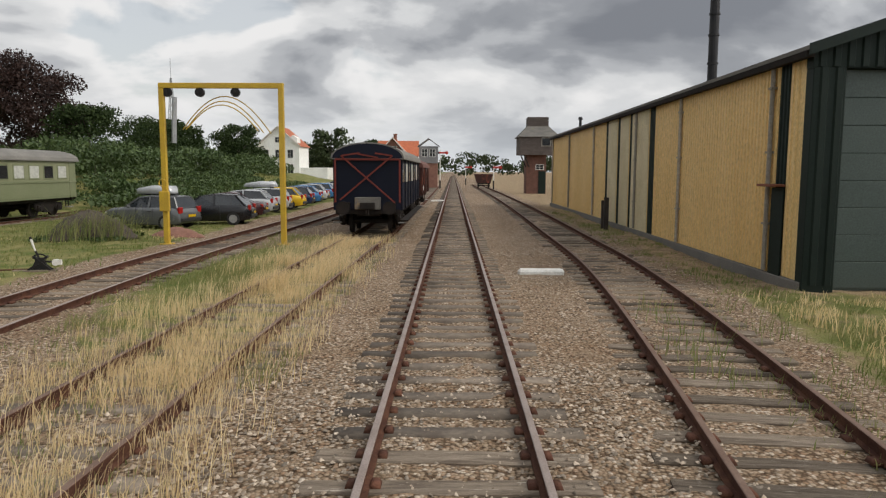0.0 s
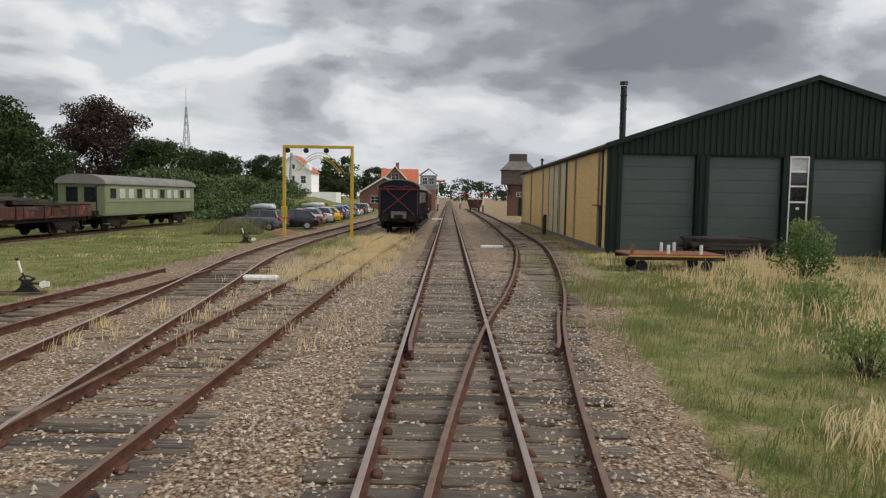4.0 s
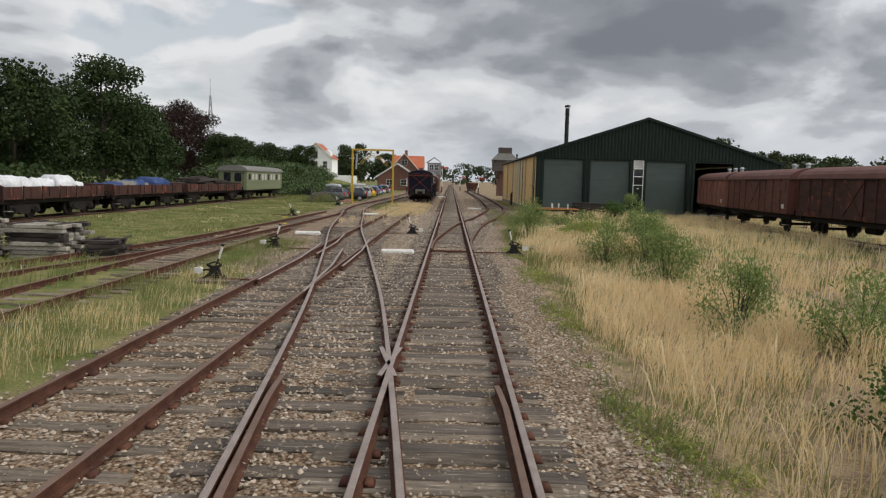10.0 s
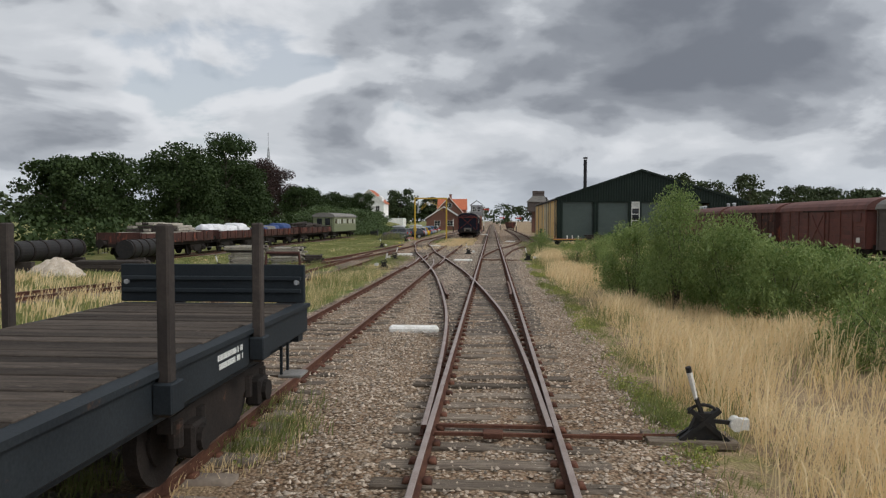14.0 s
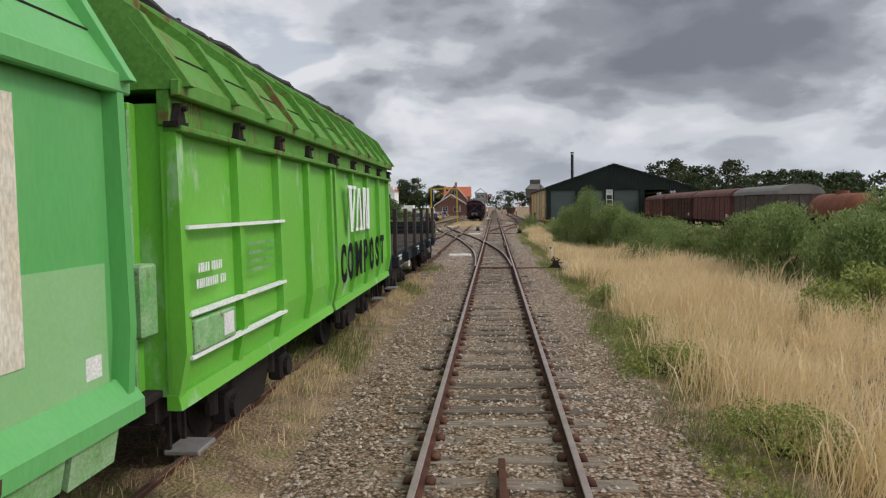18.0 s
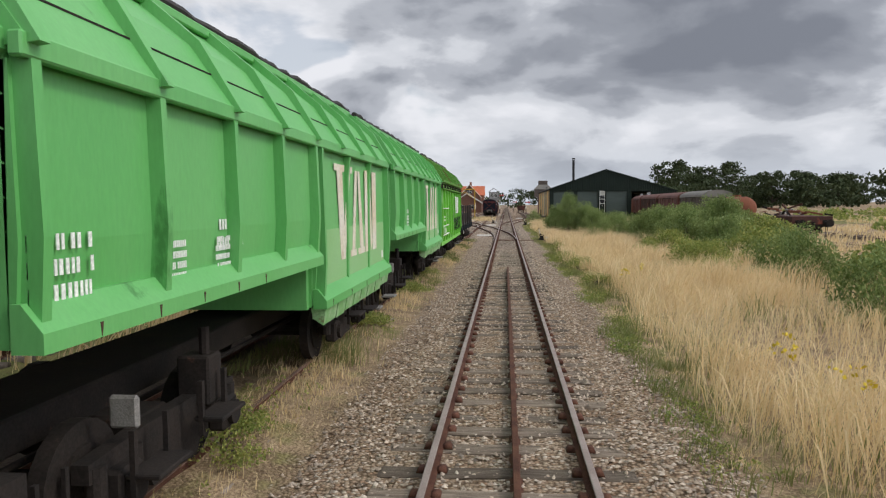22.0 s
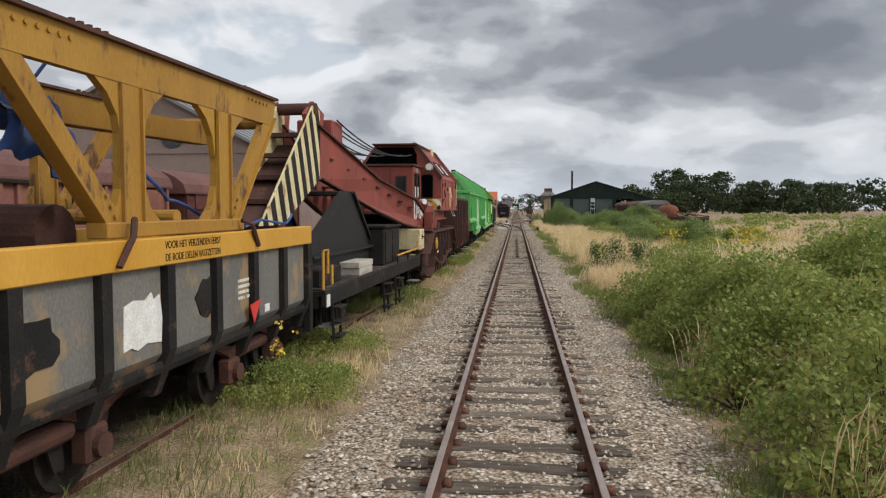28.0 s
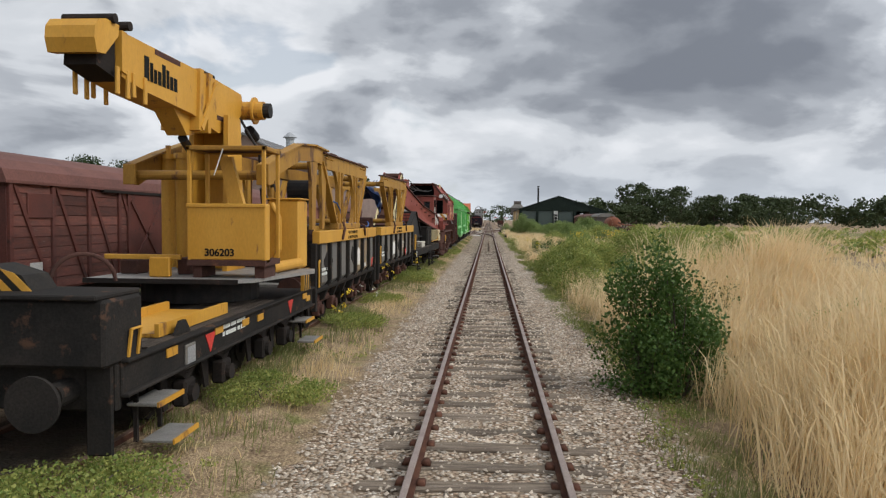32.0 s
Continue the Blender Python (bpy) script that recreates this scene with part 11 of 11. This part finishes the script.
def far_woods():
    v, f, k = [], [], 0
    spots = [(x, 430 + 40 * math.sin(x * 0.03), 12 + 4 * math.sin(x * 0.11)) for x in range(-260, 260, 13)]
    spots += [(310 * math.sin(radians(9.5 + 1.9 * i)), -60 + (310 + 18 * math.sin(i * 1.3)) * math.cos(radians(9.5 + 1.9 * i)), 13.5 + 3.5 * math.sin(i * 1.7) + 2 * math.sin(i * 0.6)) for i in range(24)]
    spots += [(230 + 6 * i, 360 - 11 * i, 15 + 3 * math.sin(i * 1.9)) for i in range(40)]
    spots += [(-70 - 5 * i, 330 - 10 * i, 13 + 3 * math.sin(i * 2.3)) for i in range(30)]
    for x, y, h in spots:
        m = 14
        c = np.stack([rng.normal(x, 5, m), rng.normal(y, 3, m), h * rng.uniform(0.1, 0.85, m)], 1)
        a, b = leaves(c, np.array([3.6, 3.0, 2.4]), 520, 1.25, 1.3)
        v.append(a)
        f.append(b + k)
        k += len(a)
    soup("distant_woods", np.concatenate(v), np.concatenate(f), "far_leaf", "belt of dark woods on the horizon", "woods")


far_woods()


def field_scrub():
    """Low scrub far out in the field."""
    v, f, k = [], [], 0
    for i in range(70):
        x, y = rng.uniform(26, 90), rng.uniform(-165, 60)
        m = 6
        c = np.stack([rng.normal(x, 1.6, m), rng.normal(y, 1.6, m), rng.uniform(0.1, 1.1, m)], 1)
        a, b = leaves(c, np.array([1.0, 1.0, 0.5]), 260, 0.28, 1.3)
        v.append(a)
        f.append(b + k)
        k += len(a)
    soup("field_scrub", np.concatenate(v), np.concatenate(f), "bramble", "low green scrub scattered in the field", "scrub")


field_scrub()


def ballast_stones(n=94000):
    x = np.concatenate([rng.uniform(-2.4, 2.6, n), rng.uniform(-6.2, -1.6, n // 5)])
    y = np.concatenate([rng.uniform(-176, 2, n), rng.uniform(-66, 0, n // 5)])
    keep = (np.abs(np.abs(x) - GAUGE) > 0.1) & (gravel_amount(x, y) > rng.uniform(0.3, 0.7, len(x)))
    x, y = x[keep], y[keep]
    m = len(x)
    oct_v = np.array([(1, 0, 0), (-1, 0, 0), (0, 1, 0), (0, -1, 0), (0, 0, 1), (0, 0, -1)], float)
    oct_f = np.array([(0, 2, 4), (2, 1, 4), (1, 3, 4), (3, 0, 4)])
    s = rng.uniform(0.014, 0.034, (m, 1, 1)) * rng.uniform(0.6, 1.3, (m, 6, 1))
    a = rng.uniform(0, 2 * np.pi, m)
    ca, sa = np.cos(a)[:, None], np.sin(a)[:, None]
    v = oct_v[None] * s + rng.normal(0, 0.005, (m, 6, 3))
    v = np.stack([v[..., 0] * ca - v[..., 1] * sa, v[..., 0] * sa + v[..., 1] * ca, v[..., 2] * 0.85], -1)
    lift = rng.uniform(0.0, 0.02, m) + 0.016 * (np.abs(x) > 1.0)
    v += np.stack([x, y, ground_z(x, y) + lift], 1)[:, None, :]
    # picks the stones that get the browner, darker material
    old = rng.random(m) < ballast_brown(x, y)
    for pick, mat, label in ((old, "stone_brown", "loose brown and grey ballast stones"), (~old, "stone", "loose cream and brown ballast stones")):
        w = v[pick]
        f = (oct_f[None] + 6 * np.arange(len(w))[:, None, None]).reshape(-1, 3)
        soup("ballast_stones", w.reshape(-1, 3), f, mat, label, "stones")


ballast_stones()
# ---------------------------------------------------------------- things beside the track
def marker(x, y, turn=0.0):
    s = Shape().prism([(-0.52, -0.17), (0.52, -0.17), (0.56, 0.0), (0.52, 0.17), (-0.52, 0.17), (-0.56, 0.0)], "z", 0.0, 0.10)
    t = Shape()
    lo = [(-0.55, -0.19), (0.55, -0.19), (0.60, 0.0), (0.55, 0.19), (-0.55, 0.19), (-0.60, 0.0)]
    hi = [(p * 0.93, q * 0.78) for p, q in lo]
    t.rings([[(p, q, 0.0) for p, q in lo], [(p, q, 0.08) for p, q in lo], [(p, q, 0.13) for p, q in hi]])
    return solid("clearance_marker", t, "white_stone", "white painted concrete clearance marker lying in the ballast", "track marker", (x, y, -0.17), turn, "clearance markers")


for x, y, a in ((-6.55, -23.3, 4), (-5.79, -4.67, 3), (-1.86, -30.6, 0), (2.25, 10.6, 0), (-1.85, -59.3, 0), (-11.6, -44.3, 12), (-1.35, 54.0, 0)):
    marker(x, y, a)


def point_lever(x, y, turn, group="point levers"):
    """A cast iron switch stand with a white-tipped lever and a white weight."""
    root = thing("point_lever", "black cast iron point lever with a white weight", "point lever", (x, y, -0.17), turn, group)
    root.matrix_basis = root.matrix_basis @ Matrix.Diagonal((0.86, 0.86, 0.9, 1))
    part("base_timber", Shape().box(-0.75, 0.45, -0.14, 0.14, -0.03, 0.07, 0.01).box(-0.75, 0.45, 0.22, 0.44, -0.03, 0.06, 0.01), "sleeper", root)
    part("stand", Shape().prism([(-0.32, 0.06), (0.32, 0.06), (0.2, 0.16), (0.1, 0.42), (-0.08, 0.42), (-0.2, 0.16)], "y", -0.05, 0.05), "black_iron", root)
    for a, b in (((-0.32, 0.06), (0.22, 0.46)), ((0.32, 0.06), (-0.18, 0.46))):
        part("stand_leg", Shape().beam((a[0], 0.07, a[1]), (b[0], 0.03, b[1]), 0.06, 0.06).beam((a[0], -0.07, a[1]), (b[0], -0.03, b[1]), 0.06, 0.06), "black_iron", root)
    part("quadrant", Shape().tube([(0.19 * math.cos(t), 0.0, 0.40 + 0.12 * math.sin(t)) for t in [math.pi * i / 8 for i in range(9)]], 0.022, 6), "black_iron", root)
    lv = part("lever", Shape().beam((0.0, 0.0, 0.36), (-0.10, -0.02, 0.62), 0.05, 0.05), "black_iron", root)
    part("lever_grip", Shape().tube([(-0.10, -0.02, 0.60), (-0.2, -0.04, 0.95)], 0.034, 8, radii=[0.026, 0.04]), "white_paint", lv, "white painted grip")
    part("grip_tip", Shape().cyl((-0.2, -0.04, 0.95), (-0.22, -0.045, 1.02), 0.04, 8), "black_iron", lv)
    arm = part("weight_arm", Shape().beam((0.05, 0, 0.32), (0.5, 0, 0.28), 0.05, 0.05), "black_iron", root)
    part("weight", Shape().prism([(0.44 + 0.095 * math.cos(t), 0.28 + 0.095 * math.sin(t)) for t in [2 * math.pi * i / 10 for i in range(10)]], "y", -0.07, 0.07).prism([(0.5, 0.21), (0.6, 0.21), (0.6, 0.35), (0.5, 0.35)], "y", -0.055, 0.055), "white_paint", arm, "white painted counterweight")
    part("pull_rod", Shape().cyl((-0.3, 0.1, 0.08), (-1.5, 0.1, 0.06), 0.025, 6), "fastening", root)
    return root


for x, y, a in ((-6.3, -30.4, 180), (-10.6, -8.6, 15), (-1.8, -22.2, 0), (2.3, -30.3, 0), (-5.8, -38.3, 180), (2.45, -67.4, 0), (-10.6, 10.4, 10), (-13.5, -41.8, 20)):
    point_lever(x, y, a)
for y, x1 in ((-30.3, 1.6), (-67.4, 1.75)):
    rod = thing("stretcher_bar", "rusty stretcher rods across the switch blades", "point rodding", (0, y, -0.1))
    part("rod", Shape().box(-0.7, x1, -0.05, 0.0, -0.02, 0.02), "fastening", rod)
    part("rod", Shape().box(-0.7, 0.7, 0.28, 0.34, -0.02, 0.02), "fastening", rod)
    part("clamp", Shape().box(-0.12, 0.12, -0.12, 0.06, -0.03, 0.04, 0.01), "fastening", rod)


def car(x, y, turn, paint, label, kind="hatch", box=False, length=4.3):
    root = thing("parked_car", label, "car", (x, y, float(ground_z(x, y))), turn, "parked cars")
    L, W = length / 2, 0.88
    low = []
    for t, w, z0, z1 in ((-1.0, 0.80, 0.36, 0.66), (-0.97, 0.90, 0.24, 0.80), (-0.80, 0.985, 0.20, 0.90), (-0.45, 1.0, 0.19, 0.96), (0.3, 1.0, 0.19, 0.98), (0.75, 0.985, 0.20, 0.98 if kind != "saloon" else 0.94), (0.96, 0.93, 0.26, 0.90), (1.0, 0.86, 0.36, 0.74)):
        w *= W
        low.append([(t * L, -w, z0 + 0.06), (t * L, -w * 0.94, z0), (t * L, w * 0.94, z0), (t * L, w, z0 + 0.06), (t * L, w * 1.0, z1 - 0.14), (t * L, w * 0.94, z1 - 0.03), (t * L, w * 0.8, z1), (t * L, -w * 0.8, z1), (t * L, -w * 0.94, z1 - 0.03), (t * L, -w, z1 - 0.14)])
    part("body", Shape().rings(low), paint, root, smooth=True)
    back = {"hatch": 0.90, "estate": 0.95, "saloon": 0.62}[kind]
    rear_top = {"hatch": 0.66, "estate": 0.80, "saloon": 0.34}[kind]
    cab = [[(-0.46 * L, -W * 0.86, 0.93), (-0.46 * L, W * 0.86, 0.93), (-0.46 * L, W * 0.86, 0.94), (-0.46 * L, -W * 0.86, 0.94)],
           [(-0.12 * L, -W * 0.92, 0.93), (-0.12 * L, W * 0.92, 0.93), (-0.10 * L, W * 0.70, 1.38), (-0.10 * L, -W * 0.70, 1.38)],
           [(0.25 * L, -W * 0.92, 0.93), (0.25 * L, W * 0.92, 0.93), (0.22 * L, W * 0.72, 1.45), (0.22 * L, -W * 0.72, 1.45)],
           [(back * L * 0.96, -W * 0.86, 0.93), (back * L * 0.96, W * 0.86, 0.93), (rear_top * L, W * 0.68, 1.40), (rear_top * L, -W * 0.68, 1.40)],
           [(back * L, -W * 0.84, 0.93), (back * L, W * 0.84, 0.93), (back * L * 0.99, W * 0.8, 0.98), (back * L * 0.99, -W * 0.8, 0.98)]]
    part("cabin_glass", Shape().rings(cab), "car_glass", root)
    part("roof", Shape().rings([[(-0.10 * L, -W * 0.71, 1.375), (-0.10 * L, W * 0.71, 1.375), (-0.08 * L, W * 0.66, 1.42), (-0.08 * L, -W * 0.66, 1.42)],
                                [(0.22 * L, -W * 0.73, 1.445), (0.22 * L, W * 0.73, 1.445), (0.22 * L, W * 0.67, 1.49), (0.22 * L, -W * 0.67, 1.49)],
                                [(rear_top * L, -W * 0.69, 1.395), (rear_top * L, W * 0.69, 1.395), (rear_top * L, W * 0.64, 1.44), (rear_top * L, -W * 0.64, 1.44)]]), paint, root)
    for s in (-1, 1):
        for a, b in (((-0.46, 0.86, 0.93), (-0.10, 0.71, 1.40)), ((0.20, 0.93, 0.93), (0.20, 0.73, 1.46)), ((back * 0.97, 0.86, 0.93), (rear_top, 0.68, 1.41))):
            part("pillar", Shape().beam((a[0] * L, s * a[1] * W, a[2]), (b[0] * L, s * b[1] * W, b[2]), 0.06, 0.07), paint, root)
        for t in (-0.62, 0.62):
            w = part("wheel", Shape().cyl((t * L, s * (W - 0.19), 0.31), (t * L, s * (W + 0.0), 0.31), 0.31, 20), "tyre", root)
            part("rim", Shape().cyl((t * L, s * (W - 0.02), 0.31), (t * L, s * (W + 0.012), 0.31), 0.2, 10), "rim", w)
        part("mirror", Shape().box(-0.3 * L, -0.3 * L + 0.12, s * (W + 0.0), s * (W + 0.16), 0.93, 1.06, 0.03), paint, root)
        part("headlight", Shape().box(-L * 0.985, -L * 0.88, s * W * 0.52, s * W * 0.90, 0.60, 0.74, 0.03), "lamp_clear", root)
        part("tail_light", Shape().box(L * 0.94, L * 1.0, s * W * 0.62, s * W * 0.92, 0.70, 0.98 if kind != "saloon" else 0.86, 0.02), "lamp_red", root)
        part("door_line", Shape().box(-0.12 * L, -0.11 * L, s * (W + 0.0), s * (W + 0.006), 0.3, 0.92).box(0.33 * L, 0.34 * L, s * (W + 0.0), s * (W + 0.006), 0.3, 0.92), "car_black", root)
        part("door_handle", Shape().box(0.2 * L, 0.3 * L, s * (W + 0.0), s * (W + 0.03), 0.78, 0.81), "car_black", root)
    for e in (-1, 1):
        part("bumper", Shape().box(e * L * 0.98, e * L * 1.03, -W * 0.85, W * 0.85, 0.34, 0.51, 0.03), "car_black", root)
    part("plate", Shape().box(L * 1.03, L * 1.04, -0.26, 0.26, 0.54, 0.65), "yellow_car", root)
    if box:
        for t in (-0.05, 0.45):
            part("roof_bar", Shape().box(t * L, t * L + 0.06, -W * 0.7, W * 0.7, 1.48, 1.54), "car_black", root)
        part("roof_box", Shape().rings([[(t * L, -w, 1.55), (t * L, w, 1.55), (t * L, w * 0.98, 1.55 + h * 0.7), (t * L, w * 0.7, 1.55 + h), (t * L, -w * 0.7, 1.55 + h), (t * L, -w * 0.98, 1.55 + h * 0.7)] for t, w, h in ((-0.35, 0.15, 0.08), (-0.28, 0.34, 0.24), (0.1, 0.40, 0.36), (0.55, 0.38, 0.34), (0.62, 0.2, 0.1))]), "silver_car", root, "pale grey roof box", smooth=True)
    return root


car(-13.6, 24.3, -14, "grey_car", "grey estate car with a pale roof box", "estate", True, 3.9)
car(-12.0, 27.0, 6, "black_car", "black hatchback car nosed in behind the gantry", "hatch")
car(-12.6, 31.0, 4, "maroon_car", "dark maroon saloon car", "saloon", False, 4.6)
car(-12.8, 34.5, 3, "silver_car", "silver hatchback car in the parking row", "hatch")
car(-12.6, 37.6, 5, "silver_car", "silver estate car with luggage on its roof", "estate", True)
car(-12.4, 41.0, 2, "yellow_car", "yellow hatchback car in the parking row", "hatch")
car(-12.6, 45.0, 3, "navy_car", "dark blue estate car", "estate")
for i, (c, k) in enumerate((("blue_car", "hatch"), ("silver_car", "hatch"), ("blue_car", "estate"), ("white_car", "hatch"), ("silver_car", "saloon"), ("black_car", "hatch"), ("grey_car", "estate"), ("white_car", "estate"), ("silver_car", "hatch"), ("navy_car", "hatch"))):
    car(-12.7 - 0.1 * i, 49.0 + 3.6 * i, 3, c, {"blue": "blue", "silv": "silver", "whit": "white", "blac": "black", "grey": "grey", "navy": "dark blue"}[c[:4]] + {"hatch": " hatchback car", "estate": " estate car", "saloon": " saloon car"}[k] + " in the row", k)


def board_pile(x, y, turn, label, layers, per, length, mat, seed, thick=0.11, gap=0.13, name="board_stack", spread=1.0):
    root = thing(name, label, "timber stack", (x, y, float(ground_z(x, y))), turn)
    r = random.Random(seed)
    for lv in range(layers):
        cross = lv % 2
        for k in range(per):
            o = (k - (per - 1) / 2) * spread / per * 2
            m = Matrix.Translation((r.uniform(-0.15, 0.15), o * 0.9 + r.uniform(-0.05, 0.05), lv * gap)) @ Matrix.Rotation(radians(r.uniform(-4, 4)), 4, "Z")
            l = length * r.uniform(0.85, 1.05)
            part("board", Shape().box(-l / 2, l / 2, -0.12, 0.12, 0, thick, 0.01, 0, m), mat if r.random() < 0.75 else "dark_timber", root)
        if cross:
            for t in (-0.35, 0.35):
                part("bearer", Shape().box(t * length - 0.06, t * length + 0.06, -spread, spread, lv * gap + thick, lv * gap + thick + 0.03), "dark_timber", root)
    return root


board_pile(-14.4, -35.2, 3, "stack of weathered pale boards on the grass", 9, 4, 2.0, "old_board", 5)
board_pile(-12.3, -34.2, -2, "stack of weathered boards beside the track", 8, 4, 1.8, "old_board", 6)
board_pile(-10.9, -33.4, 8, "low stack of dark sleepers", 4, 2, 1.2, "dark_timber", 7)
board_pile(12.4, 5.6, 3, "stack of old dark sleepers before the shed", 6, 5, 3.6, "dark_timber", 8, 0.15, 0.17, "sleeper_stack", 1.2)
board_pile(-19.5, -41.0, 6, "dark machine timbers by the trees", 3, 3, 4.0, "dark_timber", 9, 0.16, 0.2)


def trolley():
    root = thing("track_trolley", "rust-orange flat trolley with white posts", "trolley", (8.2, 0.2, 0.05), 2)
    part("deck", Shape().box(-1.75, 1.75, -0.9, 0.9, 0.36, 0.46, 0.02), "rust_orange", root)
    part("frame", Shape().box(-1.75, 1.75, -0.92, -0.84, 0.24, 0.36).box(-1.75, 1.75, 0.84, 0.92, 0.24, 0.36), "black_iron", root)
    part("edge_strip", Shape().box(-1.75, 1.75, -0.935, -0.92, 0.36, 0.42), "yellow", root)
    for x, y in ((-1.6, -0.8), (-0.3, -0.85), (0.9, -0.85), (-0.1, 0.5), (0.5, 0.8)):
        part("post", Shape().box(x - 0.05, x + 0.05, y - 0.05, y + 0.05, 0.46, 0.80, 0.01), "white_paint" if x > -1 else "rust_orange", root)
    for x in (-1.2, 1.2):
        for y in (-0.7, 0.7):
            part("wheel", Shape().cyl((x, y - 0.05, 0.02), (x, y + 0.05, 0.02), 0.2, 16), "black_iron", root)


trolley()


def plank_walk():
    for x, y, a, l in ((3.15, -26.6, 86, 2.6), (3.42, -28.0, 4, 0.9)):
        root = thing("loose_plank", "long grey plank lying in the grass", "plank", (x, y, float(ground_z(x, y))), a)
        part("plank", Shape().box(-l / 2, l / 2, -0.13, 0.13, 0.02, 0.09, 0.01), "old_board", root)


plank_walk()


def heap(x, y, rx, ry, h, mat, label, name, seed, n=16):
    r = random.Random(seed)
    rows = []
    for i in range(n + 1):
        v = i / n
        row = []
        for j in range(28):
            a = 2 * math.pi * j / 28
            k = 1 + 0.12 * math.sin(3 * a + seed) + 0.08 * math.sin(7 * a + 2 * seed) + r.uniform(-0.05, 0.05)
            rad = max(0.004, 1 - v)
            row.append((rx * rad * k * math.cos(a), ry * rad * k * math.sin(a), h * (1 - rad ** 1.8) * (1 + r.uniform(-0.07, 0.07)) - 0.03))
        rows.append(row)
    return solid(name, Shape().rings(rows), mat, label, "heap", (x, y, float(ground_z(x, y))), 0, smooth=True)


heap(-13.9, 19.2, 1.7, 1.3, 1.05, "bark", "overgrown heap of earth beside the car park", "earth_heap", 1)
weed_tufts("low_weeds", "rough weeds over the earth heap", 260, -15.4, -12.4, 18.0, 20.4, None, 0.14, "ivy", 0.3)
blades("green_grass", np.stack([rng.normal(-13.9, 0.8, 1500), rng.normal(19.0, 0.7, 1500)], 1), 1.1, 0.02, "green_grass", "rank grass over the earth heap", 0.5)
heap(-11.2, 20.8, 1.1, 0.8, 0.4, "brick", "small heap of broken bricks", "brick_heap", 2)
heap(-20.2, -44.4, 1.3, 1.1, 0.85, "stone", "heap of grey ballast stones", "ballast_heap", 3)
heap(60.0, -92.0, 12.0, 5.0, 1.5, "bark", "low heap of earth in the field", "earth_mound", 4)


def semaphore(x, y, h, label, arm=True):
    root = thing("semaphore_signal", label, "signal", (x, y, -0.2))
    part("post", Shape().cyl((0, 0, 0), (0, 0, h), 0.09, 10, 0.06), "white_paint", root)
    part("band", Shape().cyl((0, 0, 0), (0, 0, 1.3), 0.11, 10), "black_iron", root)
    if arm:
        part("arm", Shape().box(-0.1, 0.95, -0.06, -0.03, h - 0.5, h - 0.24).cyl((1.0, -0.06, h - 0.37), (1.0, -0.03, h - 0.37), 0.24, 16), "hazard_red", root)
        part("lamp", Shape().box(-0.32, -0.1, -0.15, 0.15, h - 0.55, h - 0.2, 0.03), "black_iron", root)
    return root


semaphore(-2.0, 100.0, 5.8, "semaphore signal beside the signal cabin")
semaphore(5.9, 96.0, 3.6, "short white signal post beyond the water tower")
semaphore(2.4, 128.0, 3.8, "distant semaphore signal beside the line")


def mine_tub(x, y, label):
    root = thing("tub_wagon", label, "railway wagon", (x, y, 0.0))
    part("tub", Shape().prism([(-1.0, 0.75), (1.0, 0.75), (1.35, 2.0), (-1.35, 2.0)], "y", -1.6, 1.6), "gondola", root)
    part("rim", Shape().box(-1.4, 1.4, -1.65, 1.65, 1.98, 2.06, 0.02), "gondola", root)
    for yy in (-0.9, 0.9):
        wheelset(root, yy, 0.4)
    part("frame", Shape().box(-0.9, 0.9, -1.7, 1.7, 0.6, 0.76, 0.02), "underframe", root)


mine_tub(4.5, 98.0, "small rusty tipping tub wagon on the loop")
semaphore(-9.0, 88.0, 3.0, "white post at the end of the car park", False)
bin_ = thing("waste_bin", "black plastic waste container by the hedge", "bin", (-19.5, 40.0, -0.15))
part("tub", Shape().box(-0.6, 0.6, -0.5, 0.5, 0.1, 1.15, 0.05), "car_black", bin_)
part("lid", Shape().box(-0.64, 0.64, -0.54, 0.54, 1.15, 1.24, 0.03), "car_black", bin_)
post = thing("wooden_post", "weathered wooden double post beside the shed wall", "post", (6.9, 24.5, -0.2))
part("post", Shape().box(-0.1, 0.1, -0.1, 0.1, 0, 1.5, 0.02), "dark_timber", post)
part("post", Shape().box(-0.1, 0.1, 0.45, 0.65, 0, 1.35, 0.02), "dark_timber", post)
part("rail", Shape().box(-0.05, 0.05, 0.1, 0.45, 1.0, 1.15, 0.01), "dark_timber", post)
